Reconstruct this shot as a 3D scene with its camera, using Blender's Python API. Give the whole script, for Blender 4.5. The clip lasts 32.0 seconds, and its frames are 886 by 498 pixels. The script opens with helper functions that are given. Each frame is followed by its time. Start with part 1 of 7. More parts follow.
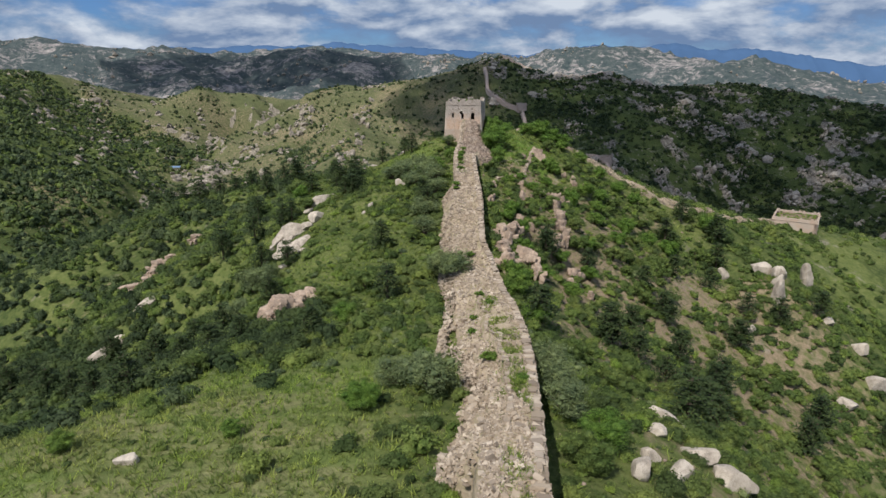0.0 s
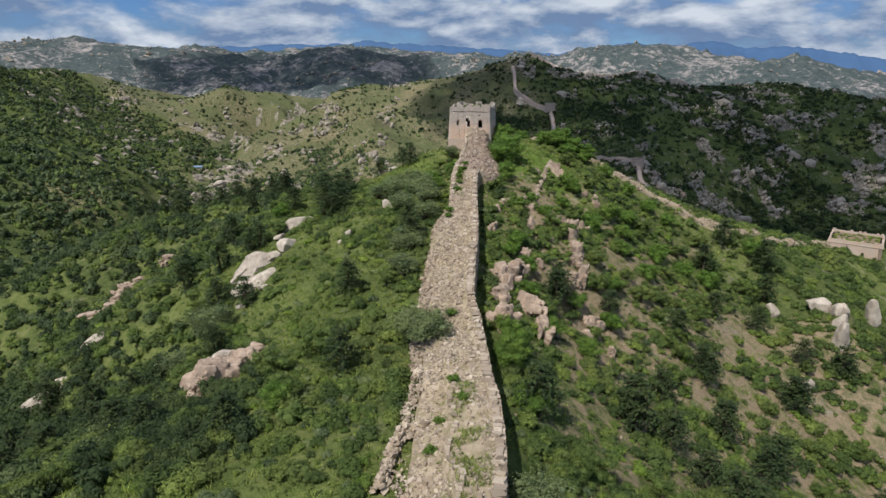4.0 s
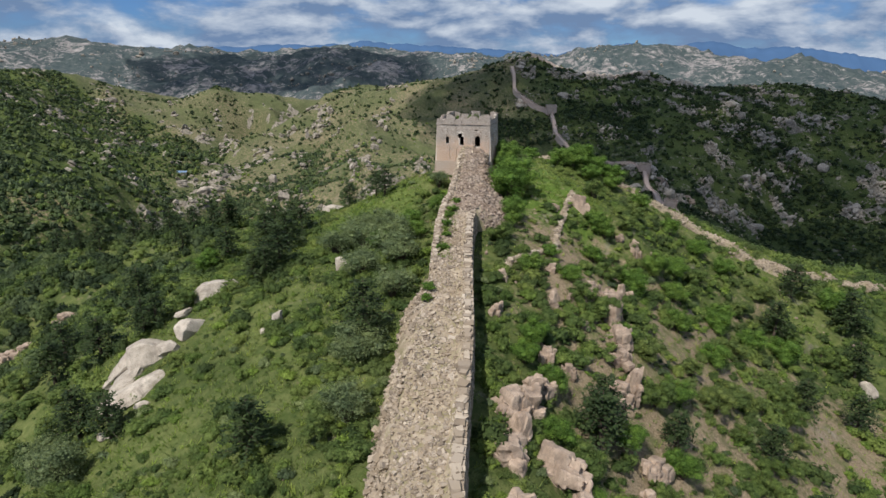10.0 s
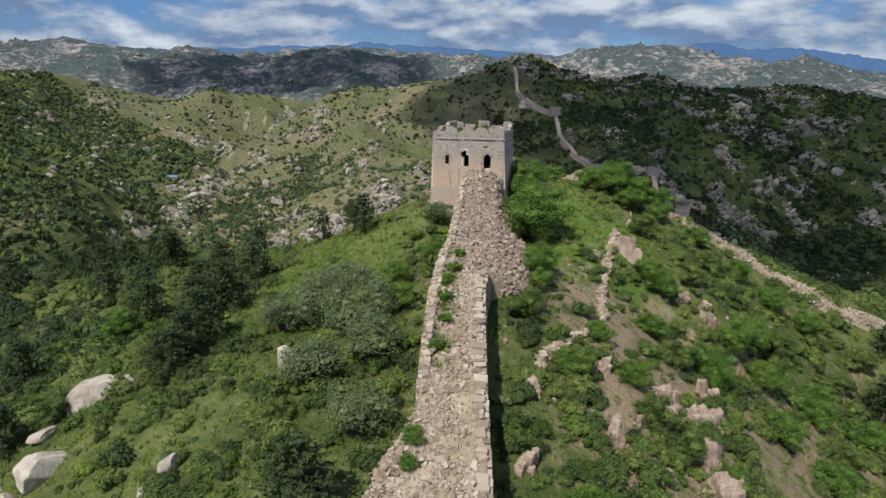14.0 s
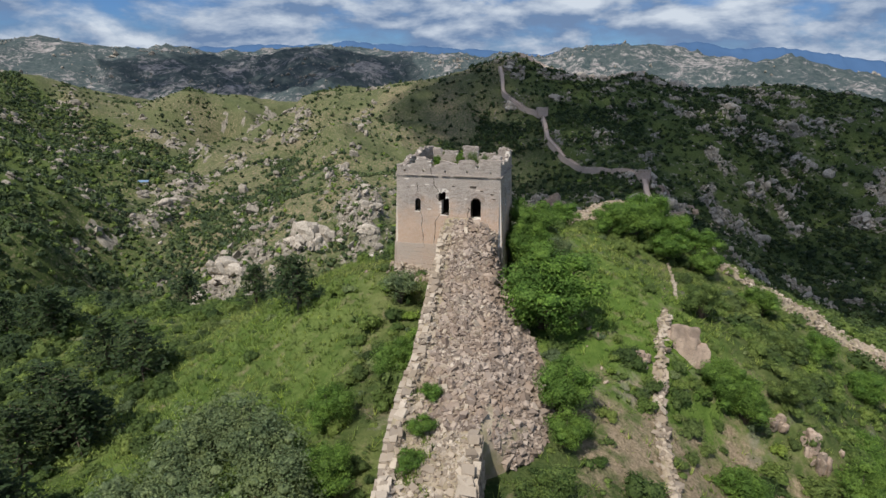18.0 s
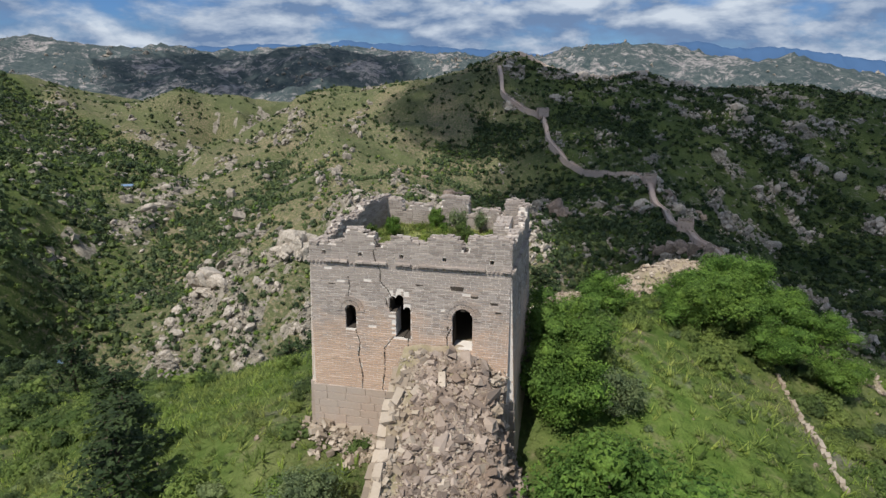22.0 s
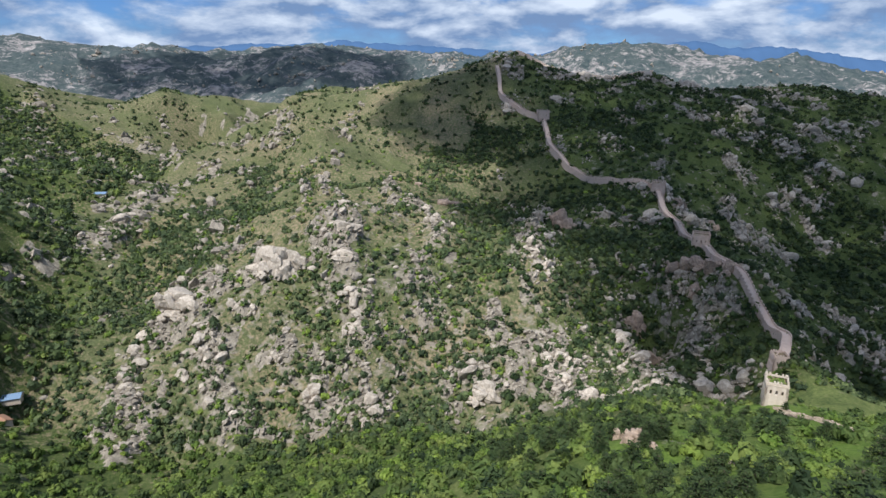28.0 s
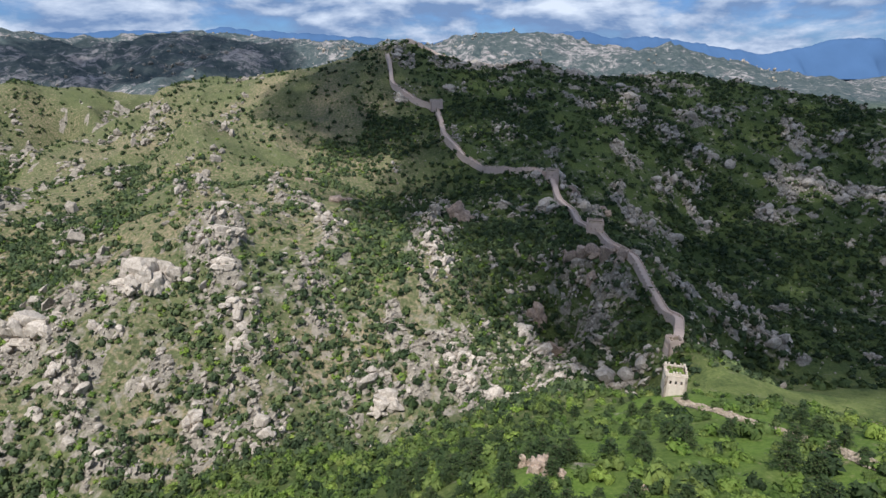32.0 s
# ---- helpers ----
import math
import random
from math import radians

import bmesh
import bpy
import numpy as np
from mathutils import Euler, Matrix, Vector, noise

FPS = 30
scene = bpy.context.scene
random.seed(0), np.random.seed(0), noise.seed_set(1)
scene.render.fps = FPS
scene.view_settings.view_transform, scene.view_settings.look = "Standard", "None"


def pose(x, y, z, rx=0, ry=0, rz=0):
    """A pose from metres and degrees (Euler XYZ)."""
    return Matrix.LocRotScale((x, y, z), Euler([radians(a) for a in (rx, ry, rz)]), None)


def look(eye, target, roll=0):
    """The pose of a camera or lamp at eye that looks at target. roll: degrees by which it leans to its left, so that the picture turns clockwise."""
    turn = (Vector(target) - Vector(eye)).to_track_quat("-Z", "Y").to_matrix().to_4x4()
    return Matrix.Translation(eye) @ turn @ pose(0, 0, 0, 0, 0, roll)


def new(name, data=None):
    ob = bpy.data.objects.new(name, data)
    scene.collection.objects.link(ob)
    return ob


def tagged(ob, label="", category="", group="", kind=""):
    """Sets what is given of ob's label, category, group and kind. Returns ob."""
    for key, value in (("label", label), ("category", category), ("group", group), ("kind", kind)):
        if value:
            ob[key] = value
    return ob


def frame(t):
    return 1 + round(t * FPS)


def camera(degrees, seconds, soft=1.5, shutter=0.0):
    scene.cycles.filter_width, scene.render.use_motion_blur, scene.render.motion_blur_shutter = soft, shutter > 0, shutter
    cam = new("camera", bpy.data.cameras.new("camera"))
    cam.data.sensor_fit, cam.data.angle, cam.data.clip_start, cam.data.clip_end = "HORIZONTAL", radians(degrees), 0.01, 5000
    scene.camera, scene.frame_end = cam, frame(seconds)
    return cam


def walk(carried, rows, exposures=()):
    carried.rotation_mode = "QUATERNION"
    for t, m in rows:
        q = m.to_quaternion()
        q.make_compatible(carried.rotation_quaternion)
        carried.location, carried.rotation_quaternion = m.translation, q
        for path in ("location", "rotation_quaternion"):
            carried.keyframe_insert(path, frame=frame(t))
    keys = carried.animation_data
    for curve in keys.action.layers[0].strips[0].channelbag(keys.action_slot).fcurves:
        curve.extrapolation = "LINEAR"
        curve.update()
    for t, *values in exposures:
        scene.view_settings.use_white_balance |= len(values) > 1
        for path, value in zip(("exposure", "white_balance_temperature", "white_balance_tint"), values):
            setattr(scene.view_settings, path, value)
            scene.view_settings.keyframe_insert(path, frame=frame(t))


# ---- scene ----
cam = camera(73.58, 32.0)
# seconds, x, y, z, yaw, pitch
PATH = [
    (0, -3.44, -173.40, 9.87, -0.86, -16.92),
    (0.5, -2.02, -170.51, 9.93, -0.26, -16.93),
    (1, -0.68, -167.62, 10.02, 0.41, -16.94),
    (1.5, 0.50, -164.73, 10.13, 1.06, -16.96),
    (2, 1.48, -161.87, 10.25, 1.56, -16.99),
    (2.5, 2.24, -159.03, 10.33, 1.85, -17.00),
    (3, 2.79, -156.25, 10.38, 1.96, -17.03),
    (3.5, 3.21, -153.49, 10.39, 1.99, -17.06),
    (5.5, 4.21, -142.32, 10.26, 1.94, -17.03),
    (6, 4.38, -139.21, 10.16, 1.91, -17.04),
    (7, 4.56, -132.70, 10.06, 1.91, -17.06),
    (8, 4.59, -125.94, 10.09, 1.92, -17.05),
    (9, 4.67, -119.23, 10.10, 1.88, -17.02),
    (10, 4.72, -112.53, 10.05, 1.83, -17.01),
    (11, 4.66, -105.68, 9.91, 1.82, -17.01),
    (12, 4.43, -98.65, 9.73, 1.85, -17.01),
    (13, 4.25, -91.37, 9.54, 1.89, -16.95),
    (14, 4.16, -83.98, 9.30, 1.89, -16.89),
    (14.5, 4.13, -80.32, 9.20, 1.89, -16.86),
    (16.5, 4.55, -66.60, 9.48, 1.00, -16.94),
    (17, 4.68, -63.37, 9.60, 0.77, -16.95),
    (18, 4.91, -56.91, 9.80, 0.49, -16.96),
    (19, 5.14, -50.28, 9.79, 0.45, -16.97),
    (20, 5.57, -43.26, 9.60, 0.44, -16.98),
    (21, 6.22, -35.77, 9.34, 0.41, -16.97),
    (22, 6.79, -28.00, 9.08, 0.37, -16.98),
    (23, 7.04, -20.17, 8.87, 0.36, -16.98),
    (24, 7.13, -12.49, 8.69, 0.37, -16.99),
    (25, 7.25, -5.18, 8.66, 0.40, -17.01),
    (25.5, 7.35, -1.67, 8.70, 0.42, -17.03),
    (27.5, 8.38, 11.19, 9.09, 0.52, -17.00),
    (28, 8.88, 14.08, 9.08, 0.07, -16.99),
    (28.5, 9.46, 16.90, 9.04, -0.61, -16.99),
    (29, 10.14, 19.60, 8.96, -1.62, -16.99),
    (29.5, 10.93, 22.22, 8.86, -2.89, -17.00),
    (30, 11.81, 24.79, 8.74, -4.30, -17.03),
    (30.5, 12.76, 27.36, 8.62, -5.72, -17.13),
    (31, 13.77, 29.94, 8.50, -7.10, -17.34),
    (31.5, 14.81, 32.56, 8.41, -8.41, -17.63),
    (32, 15.87, 35.19, 8.32, -9.67, -17.96),
]
walk(cam, [(t, pose(x, y, z, 90 + pitch, 0, yaw)) for t, x, y, z, yaw, pitch in PATH], [(0, 0.0, 6500, 10), (16, 0.0, 6450, 9), (24, 0.0, 6350, 9), (25.5, 0.02, 6250, 9), (28, 0.30, 6130, 10), (32, 0.30, 6130, 11)])

# ---- light: a half-clouded summer sky and one sun from behind, to the west ----
SUN_ELEV, SUN_AZ = 56.0, 213.0            # degrees; azimuth clockwise from +y
world = bpy.data.worlds.new("sky")
scene.world = world
world.use_nodes = True
wn, wl = world.node_tree.nodes, world.node_tree.links
wn.clear()


def wnode(kind, **values):
    n = wn.new(kind)
    for k, v in values.items():
        n.inputs[k].default_value = v
    return n


sky = wn.new("ShaderNodeTexSky")
sky.sky_type = "NISHITA"
sky.sun_disc = False
sky.sun_elevation, sky.sun_rotation = radians(SUN_ELEV), radians(SUN_AZ)
sky.altitude, sky.air_density, sky.dust_density, sky.ozone_density = 600, 1.0, 0.6, 1.5
coord = wn.new("ShaderNodeTexCoord")
stretch = wn.new("ShaderNodeMapping")
stretch.inputs["Scale"].default_value = (2.6, 2.6, 7.0)
stretch.inputs["Location"].default_value = (1.3, 0.7, 0.35)
wl.new(coord.outputs["Generated"], stretch.inputs["Vector"])
above = wn.new("ShaderNodeVectorMath"); above.operation = "ADD"; above.inputs[1].default_value = (0.05, 0.0, 0.12)
wl.new(stretch.outputs[0], above.inputs[0])


def billow(src):
    n = wnode("ShaderNodeTexNoise", Scale=2.2, Detail=8.0, Roughness=0.57, Distortion=0.15)
    wl.new(src, n.inputs["Vector"])
    return n.outputs["Fac"]


big, higher = billow(stretch.outputs[0]), billow(above.outputs[0])
cover = wn.new("ShaderNodeValToRGB")
cover.color_ramp.elements[0].position, cover.color_ramp.elements[1].position = 0.33, 0.50
wl.new(big, cover.inputs["Fac"])
lit = wn.new("ShaderNodeMath"); lit.operation = "SUBTRACT"
wl.new(big, lit.inputs[0])
wl.new(higher, lit.inputs[1])
tone = wn.new("ShaderNodeValToRGB")
lit_up = wn.new("ShaderNodeMath"); lit_up.operation = "ADD"; lit_up.inputs[1].default_value = 0.5
wl.new(lit.outputs[0], lit_up.inputs[0])
tone.color_ramp.elements[0].position, tone.color_ramp.elements[1].position = 0.44, 0.66
tone.color_ramp.elements[0].color = (1.9, 2.9, 4.8, 1)
tone.color_ramp.elements[1].color = (7.4, 8.1, 9.1, 1)
wl.new(lit_up.outputs[0], tone.inputs["Fac"])
tint = wn.new("ShaderNodeMix"); tint.data_type = "RGBA"; tint.blend_type = "MULTIPLY"
tint.inputs["Factor"].default_value = 1.0
tint.inputs["B"].default_value = (0.36, 0.58, 1.0, 1)
wl.new(sky.outputs[0], tint.inputs["A"])
mixsky = wn.new("ShaderNodeMix"); mixsky.data_type = "RGBA"
wl.new(cover.outputs[0], mixsky.inputs["Factor"])
wl.new(tint.outputs["Result"], mixsky.inputs["A"])
wl.new(tone.outputs[0], mixsky.inputs["B"])
bg = wnode("ShaderNodeBackground", Strength=0.086)
wl.new(mixsky.outputs["Result"], bg.inputs["Color"])
wout = wn.new("ShaderNodeOutputWorld")
wl.new(bg.outputs[0], wout.inputs["Surface"])

SUN_DIR = Vector((math.sin(radians(SUN_AZ)) * math.cos(radians(SUN_ELEV)), math.cos(radians(SUN_AZ)) * math.cos(radians(SUN_ELEV)), math.sin(radians(SUN_ELEV))))
sun = new("sun", bpy.data.lights.new("sun", "SUN"))
sun.data.energy, sun.data.angle, sun.data.color = 4.7, radians(0.53), (1.0, 0.955, 0.88)
sun.matrix_world = look((-200, -200, 300), Vector((-200, -200, 300)) - SUN_DIR)
scene.view_settings.exposure = 0.0

# ---- materials ----
class Mat:
    """A small writer of node materials in world-size coordinates."""

    def __init__(self, name, rough=0.9, spec=0.2):
        self.m = bpy.data.materials.new(name)
        self.m.use_nodes = True
        self.n, self.l = self.m.node_tree.nodes, self.m.node_tree.links
        self.bsdf = self.n["Principled BSDF"]
        self.bsdf.inputs["Roughness"].default_value = rough
        self.bsdf.inputs["Specular IOR Level"].default_value = spec
        self.geo = self.n.new("ShaderNodeNewGeometry")

    def noise(self, scale, detail=4.0, rough=0.55, distort=0.0, stretch=None, kind="noise"):
        if kind == "voronoi":
            t = self.n.new("ShaderNodeTexVoronoi")
        else:
            t = self.n.new("ShaderNodeTexNoise")
            t.inputs["Detail"].default_value, t.inputs["Roughness"].default_value = detail, rough
            t.inputs["Distortion"].default_value = distort
        t.inputs["Scale"].default_value = scale
        src = self.geo.outputs["Position"]
        if stretch:
            mp = self.n.new("ShaderNodeMapping")
            mp.inputs["Scale"].default_value = stretch
            self.l.new(src, mp.inputs["Vector"])
            src = mp.outputs[0]
        self.l.new(src, t.inputs["Vector"])
        return t.outputs["Distance"] if kind == "voronoi" else t.outputs["Fac"]

    def ramp(self, src, *stops):
        r = self.n.new("ShaderNodeValToRGB")
        e = r.color_ramp.elements
        while len(e) < len(stops):
            e.new(0.5)
        for k, (p, c) in enumerate(stops):
            e[k].position = p
            e[k].color = (c, c, c, 1) if isinstance(c, (int, float)) else (*c, 1)
        self.l.new(src, r.inputs["Fac"])
        return r.outputs["Color"]

    def mix(self, fac, a, b, mode="MIX"):
        m = self.n.new("ShaderNodeMix")
        m.data_type, m.blend_type = "RGBA", mode
        for key, v in (("Factor", fac), ("A", a), ("B", b)):
            if isinstance(v, tuple):
                m.inputs[key].default_value = (*v, 1)
            elif isinstance(v, (int, float)):
                m.inputs[key].default_value = v
            else:
                self.l.new(v, m.inputs[key])
        return m.outputs["Result"]

    def math(self, op, a, b=0.0):
        m = self.n.new("ShaderNodeMath")
        m.operation = op
        for k, v in enumerate((a, b)):
            if isinstance(v, (int, float)):
                m.inputs[k].default_value = v
            else:
                self.l.new(v, m.inputs[k])
        return m.outputs[0]

    def attr(self, name):
        a = self.n.new("ShaderNodeAttribute")
        a.attribute_name = name
        return a.outputs["Fac"]

    def island(self):
        return self.geo.outputs["Random Per Island"]

    def object_random(self):
        return self.n.new("ShaderNodeObjectInfo").outputs["Random"]

    def slope(self):
        s = self.n.new("ShaderNodeSeparateXYZ")
        self.l.new(self.geo.outputs["True Normal"], s.inputs[0])
        return s.outputs["Z"]

    def color(self, c):
        if isinstance(c, tuple):
            self.bsdf.inputs["Base Color"].default_value = (*c, 1)
        else:
            self.l.new(c, self.bsdf.inputs["Base Color"])
        return self

    def bump(self, height, dist, strength=0.6):
        b = self.n.new("ShaderNodeBump")
        b.inputs["Strength"].default_value, b.inputs["Distance"].default_value = strength, dist
        self.l.new(height, b.inputs["Height"])
        self.l.new(b.outputs[0], self.bsdf.inputs["Normal"])
        return self


# ground: meadow, scrub, bare tan soil and granite, laid out by the attributes of the sheet
g = Mat("hillside", 0.95, 0.1)
patch = g.noise(0.05, 5, 0.6, 0.4)
small = g.noise(0.7, 6, 0.7)
tiny = g.noise(4.0, 4, 0.7)
meadow = g.mix(g.ramp(small, (0.35, 0.0), (0.68, 1.0)), (0.084, 0.116, 0.030), (0.180, 0.198, 0.072))
scrub = g.mix(g.ramp(small, (0.35, 0.0), (0.65, 1.0)), (0.036, 0.062, 0.018), (0.105, 0.126, 0.042))
green = g.mix(g.ramp(patch, (0.42, 0.0), (0.58, 1.0)), scrub, meadow)
soil = g.mix(g.ramp(tiny, (0.3, 0.0), (0.7, 1.0)), (0.165, 0.132, 0.078), (0.400, 0.305, 0.210))
dry = g.ramp(g.math("ADD", g.noise(0.42, 7, 0.68, 0.3), g.math("MULTIPLY", g.attr("dry"), 0.36)), (0.64, 0.0), (0.84, 1.0))
olive = g.mix(g.ramp(small, (0.35, 0.0), (0.68, 1.0)), (0.056, 0.066, 0.032), (0.132, 0.142, 0.072))
green = g.mix(g.math("MULTIPLY", g.attr("upland"), 0.75), green, olive)
lush = g.mix(g.ramp(small, (0.32, 0.0), (0.68, 1.0)), (0.066, 0.120, 0.019), (0.150, 0.212, 0.048))
green = g.mix(g.attr("lush"), green, lush)
straw = g.mix(g.ramp(tiny, (0.3, 0.0), (0.7, 1.0)), (0.165, 0.160, 0.070), (0.330, 0.310, 0.160))
green = g.mix(g.math("MULTIPLY", g.attr("straw"), g.ramp(g.noise(0.16, 6, 0.65, 0.5, (1, 1.8, 1)), (0.40, 0.15), (0.62, 0.85))), green, straw)
green = g.mix(g.attr("wood"), green, scrub)
base = g.mix(dry, green, soil)
stone = g.mix(g.ramp(g.noise(0.25, 6, 0.7), (0.35, 0.0), (0.65, 1.0)), (0.16, 0.140, 0.115), (0.36, 0.315, 0.262))
rocky = g.ramp(g.math("ADD", g.noise(0.11, 7, 0.68, 0.5), g.math("MULTIPLY", g.attr("rocky"), 0.17)), (0.63, 0.0), (0.76, 1.0))
base = g.mix(rocky, base, stone)
slab = g.mix(g.ramp(g.noise(0.22, 7, 0.72, 0.4), (0.34, 0.0), (0.66, 1.0)), (0.115, 0.100, 0.078), (0.40, 0.355, 0.290))
slab = g.mix(g.ramp(g.noise(0.30, 8, 0.75, 1.2), (0.485, 0.0), (0.503, 0.8), (0.521, 0.0)), slab, (0.085, 0.075, 0.062))
base = g.mix(g.ramp(g.math("ADD", g.attr("bare"), g.math("MULTIPLY", g.noise(0.35, 7, 0.75), 0.9)), (0.86, 0.0), (0.97, 1.0)), base, slab)
# far ranges: scrub and rock tinted blue, haze put into the base colour
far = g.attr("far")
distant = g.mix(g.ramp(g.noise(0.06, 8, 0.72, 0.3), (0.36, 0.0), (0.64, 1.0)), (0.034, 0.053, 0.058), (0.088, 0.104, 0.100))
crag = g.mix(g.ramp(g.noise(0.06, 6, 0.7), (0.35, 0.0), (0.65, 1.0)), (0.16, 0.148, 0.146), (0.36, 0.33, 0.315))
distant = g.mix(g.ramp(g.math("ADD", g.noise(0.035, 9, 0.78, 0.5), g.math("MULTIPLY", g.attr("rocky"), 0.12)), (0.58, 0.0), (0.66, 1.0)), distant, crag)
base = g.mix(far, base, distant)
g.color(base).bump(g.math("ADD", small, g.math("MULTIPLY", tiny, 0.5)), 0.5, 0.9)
HILLSIDE = g.m


def granite(name, dark, light, lichen):
    r = Mat(name, 0.85, 0.3)
    n1, n2 = r.noise(0.5, 6, 0.65, 0.4), r.noise(6.0, 5, 0.7)
    c = r.mix(r.ramp(n1, (0.32, 0.0), (0.66, 1.0)), dark, light)
    c = r.mix(r.math("MULTIPLY", r.ramp(n2, (0.45, 0.0), (0.75, 1.0)), 0.35), c, lichen)
    c = r.mix(0.5, c, r.mix(r.island(), (0.72, 0.70, 0.68), (1.1, 1.06, 1.02)), "MULTIPLY")
    c = r.mix(r.ramp(r.noise(0.9, 8, 0.75, 1.2), (0.50, 0.0), (0.515, 0.55), (0.53, 0.0)), c, (0.10, 0.085, 0.07))
    streak = r.ramp(r.noise(0.8, 5, 0.6, 0.3, (1, 1, 0.18)), (0.5, 0.0), (0.72, 0.5))
    c = r.mix(streak, c, (0.09, 0.075, 0.065))
    r.color(c).bump(r.math("ADD", n1, r.math("MULTIPLY", n2, 0.25)), 0.25, 0.7)
    return r.m


GRANITE = granite("granite", (0.33, 0.285, 0.235), (0.60, 0.535, 0.460), (0.24, 0.212, 0.18))
GRANITE_PINK = granite("pink_granite", (0.23, 0.165, 0.13), (0.50, 0.39, 0.315), (0.16, 0.135, 0.115))
GRANITE_ROSE = granite("rose_granite", (0.27, 0.198, 0.148), (0.52, 0.408, 0.325), (0.17, 0.143, 0.118))
GRANITE_FAR = granite("weathered_granite", (0.185, 0.163, 0.134), (0.475, 0.424, 0.356), (0.13, 0.117, 0.10))


def masonry(name, dark, light, dirt):
    r = Mat(name, 0.9, 0.2)
    n1, n2 = r.noise(0.35, 5, 0.6, 0.3), r.noise(9.0, 4, 0.7)
    c = r.mix(r.island(), dark, light)
    c = r.mix(r.math("MULTIPLY", r.ramp(n1, (0.42, 0.0), (0.66, 1.0)), 0.72), c, dirt)
    c = r.mix(r.math("MULTIPLY", n2, 0.35), c, (0.12, 0.105, 0.09))
    r.color(c).bump(n2, 0.03, 0.6)
    return r.m


RUBBLE = masonry("wall_rubble", (0.19, 0.148, 0.112), (0.60, 0.505, 0.405), (0.34, 0.262, 0.180))

RUBBLE_RED = masonry("tumbled_rubble", (0.15, 0.112, 0.090), (0.50, 0.405, 0.335), (0.30, 0.215, 0.155))


def brick_mat():
    """Grey-white brick; the lower facing has weathered to orange and pink."""
    r = Mat("tower_brick", 0.9, 0.2)
    sep = r.n.new("ShaderNodeSeparateXYZ")
    r.l.new(r.geo.outputs["Position"], sep.inputs[0])
    drop = r.math("MULTIPLY", r.math("ADD", sep.outputs["Z"], 2.6), -0.11)
    n1, n2 = r.noise(0.55, 6, 0.65, 0.5, (1, 1, 1.6)), r.noise(14.0, 4, 0.7)
    c = r.mix(r.island(), (0.29, 0.243, 0.212), (0.47, 0.405, 0.358))
    c = r.mix(r.math("MULTIPLY", r.ramp(r.math("ADD", n1, drop), (0.40, 0.0), (0.72, 1.0)), 0.85), c, (0.62, 0.425, 0.30))
    c = r.mix(r.ramp(r.noise(1.4, 6, 0.7, 0.3, (1, 1, 0.45)), (0.56, 0.0), (0.74, 0.55)), c, (0.20, 0.175, 0.155))
    c = r.mix(r.math("MULTIPLY", n2, 0.30), c, (0.22, 0.19, 0.165))
    r.color(c).bump(n2, 0.02, 0.5)
    return r.m


BRICK = brick_mat()
FARWALL = masonry("distant_masonry", (0.60, 0.46, 0.39), (0.72, 0.57, 0.49), (0.55, 0.42, 0.35))


jm = Mat("weathered_joint", 0.95, 0.05)
jm.color(jm.mix(jm.noise(2.5, 5, 0.7), (0.57, 0.51, 0.455), (0.77, 0.71, 0.645))).bump(jm.noise(9, 4), 0.02, 0.5)
JOINT_LIME = jm.m


def core_mat():
    r = Mat("rubble_and_earth", 0.95, 0.1)
    n, m = r.noise(0.6, 6, 0.7), r.noise(5.0, 5, 0.7)
    c = r.mix(r.ramp(n, (0.35, 0.0), (0.68, 1.0)), (0.29, 0.230, 0.160), (0.52, 0.430, 0.320))
    c = r.mix(r.math("MULTIPLY", r.ramp(r.noise(0.9, 5, 0.6), (0.46, 0.0), (0.62, 1.0)), 0.65), c, (0.21, 0.195, 0.085))
    r.color(r.mix(r.math("MULTIPLY", m, 0.4), c, (0.17, 0.14, 0.105))).bump(m, 0.08, 0.8)
    return r.m


WALL_CORE = core_mat()


def foliage(name, dark, light, yellow, thin_=0.30):
    r = Mat(name, 0.65, 0.25)
    c = r.mix(r.island(), dark, light)
    c = r.mix(r.math("MULTIPLY", r.ramp(r.noise(0.09, 4, 0.6), (0.45, 0.0), (0.7, 1.0)), 0.55), c, yellow)
    sprig = r.noise(7.0, 4, 0.7)
    c = r.mix(1.0, c, r.ramp(sprig, (0.32, 0.42), (0.66, 1.36)), "MULTIPLY")
    c = r.mix(1.0, c, r.ramp(r.attr("tone"), (0.0, (0.46, 0.51, 0.56)), (0.45, (0.92, 0.94, 0.95)), (1.0, (1.58, 1.46, 1.28))), "MULTIPLY")
    r.color(c).bump(sprig, 0.14, 0.9)
    r.bsdf.inputs["Subsurface Weight"].default_value = 0.0
    tr = r.n.new("ShaderNodeBsdfTranslucent")
    r.l.new(c, tr.inputs["Color"])
    mx = r.n.new("ShaderNodeMixShader")
    mx.inputs[0].default_value = thin_
    r.l.new(r.bsdf.outputs[0], mx.inputs[1])
    r.l.new(tr.outputs[0], mx.inputs[2])
    r.l.new(mx.outputs[0], r.n["Material Output"].inputs["Surface"])
    return r.m


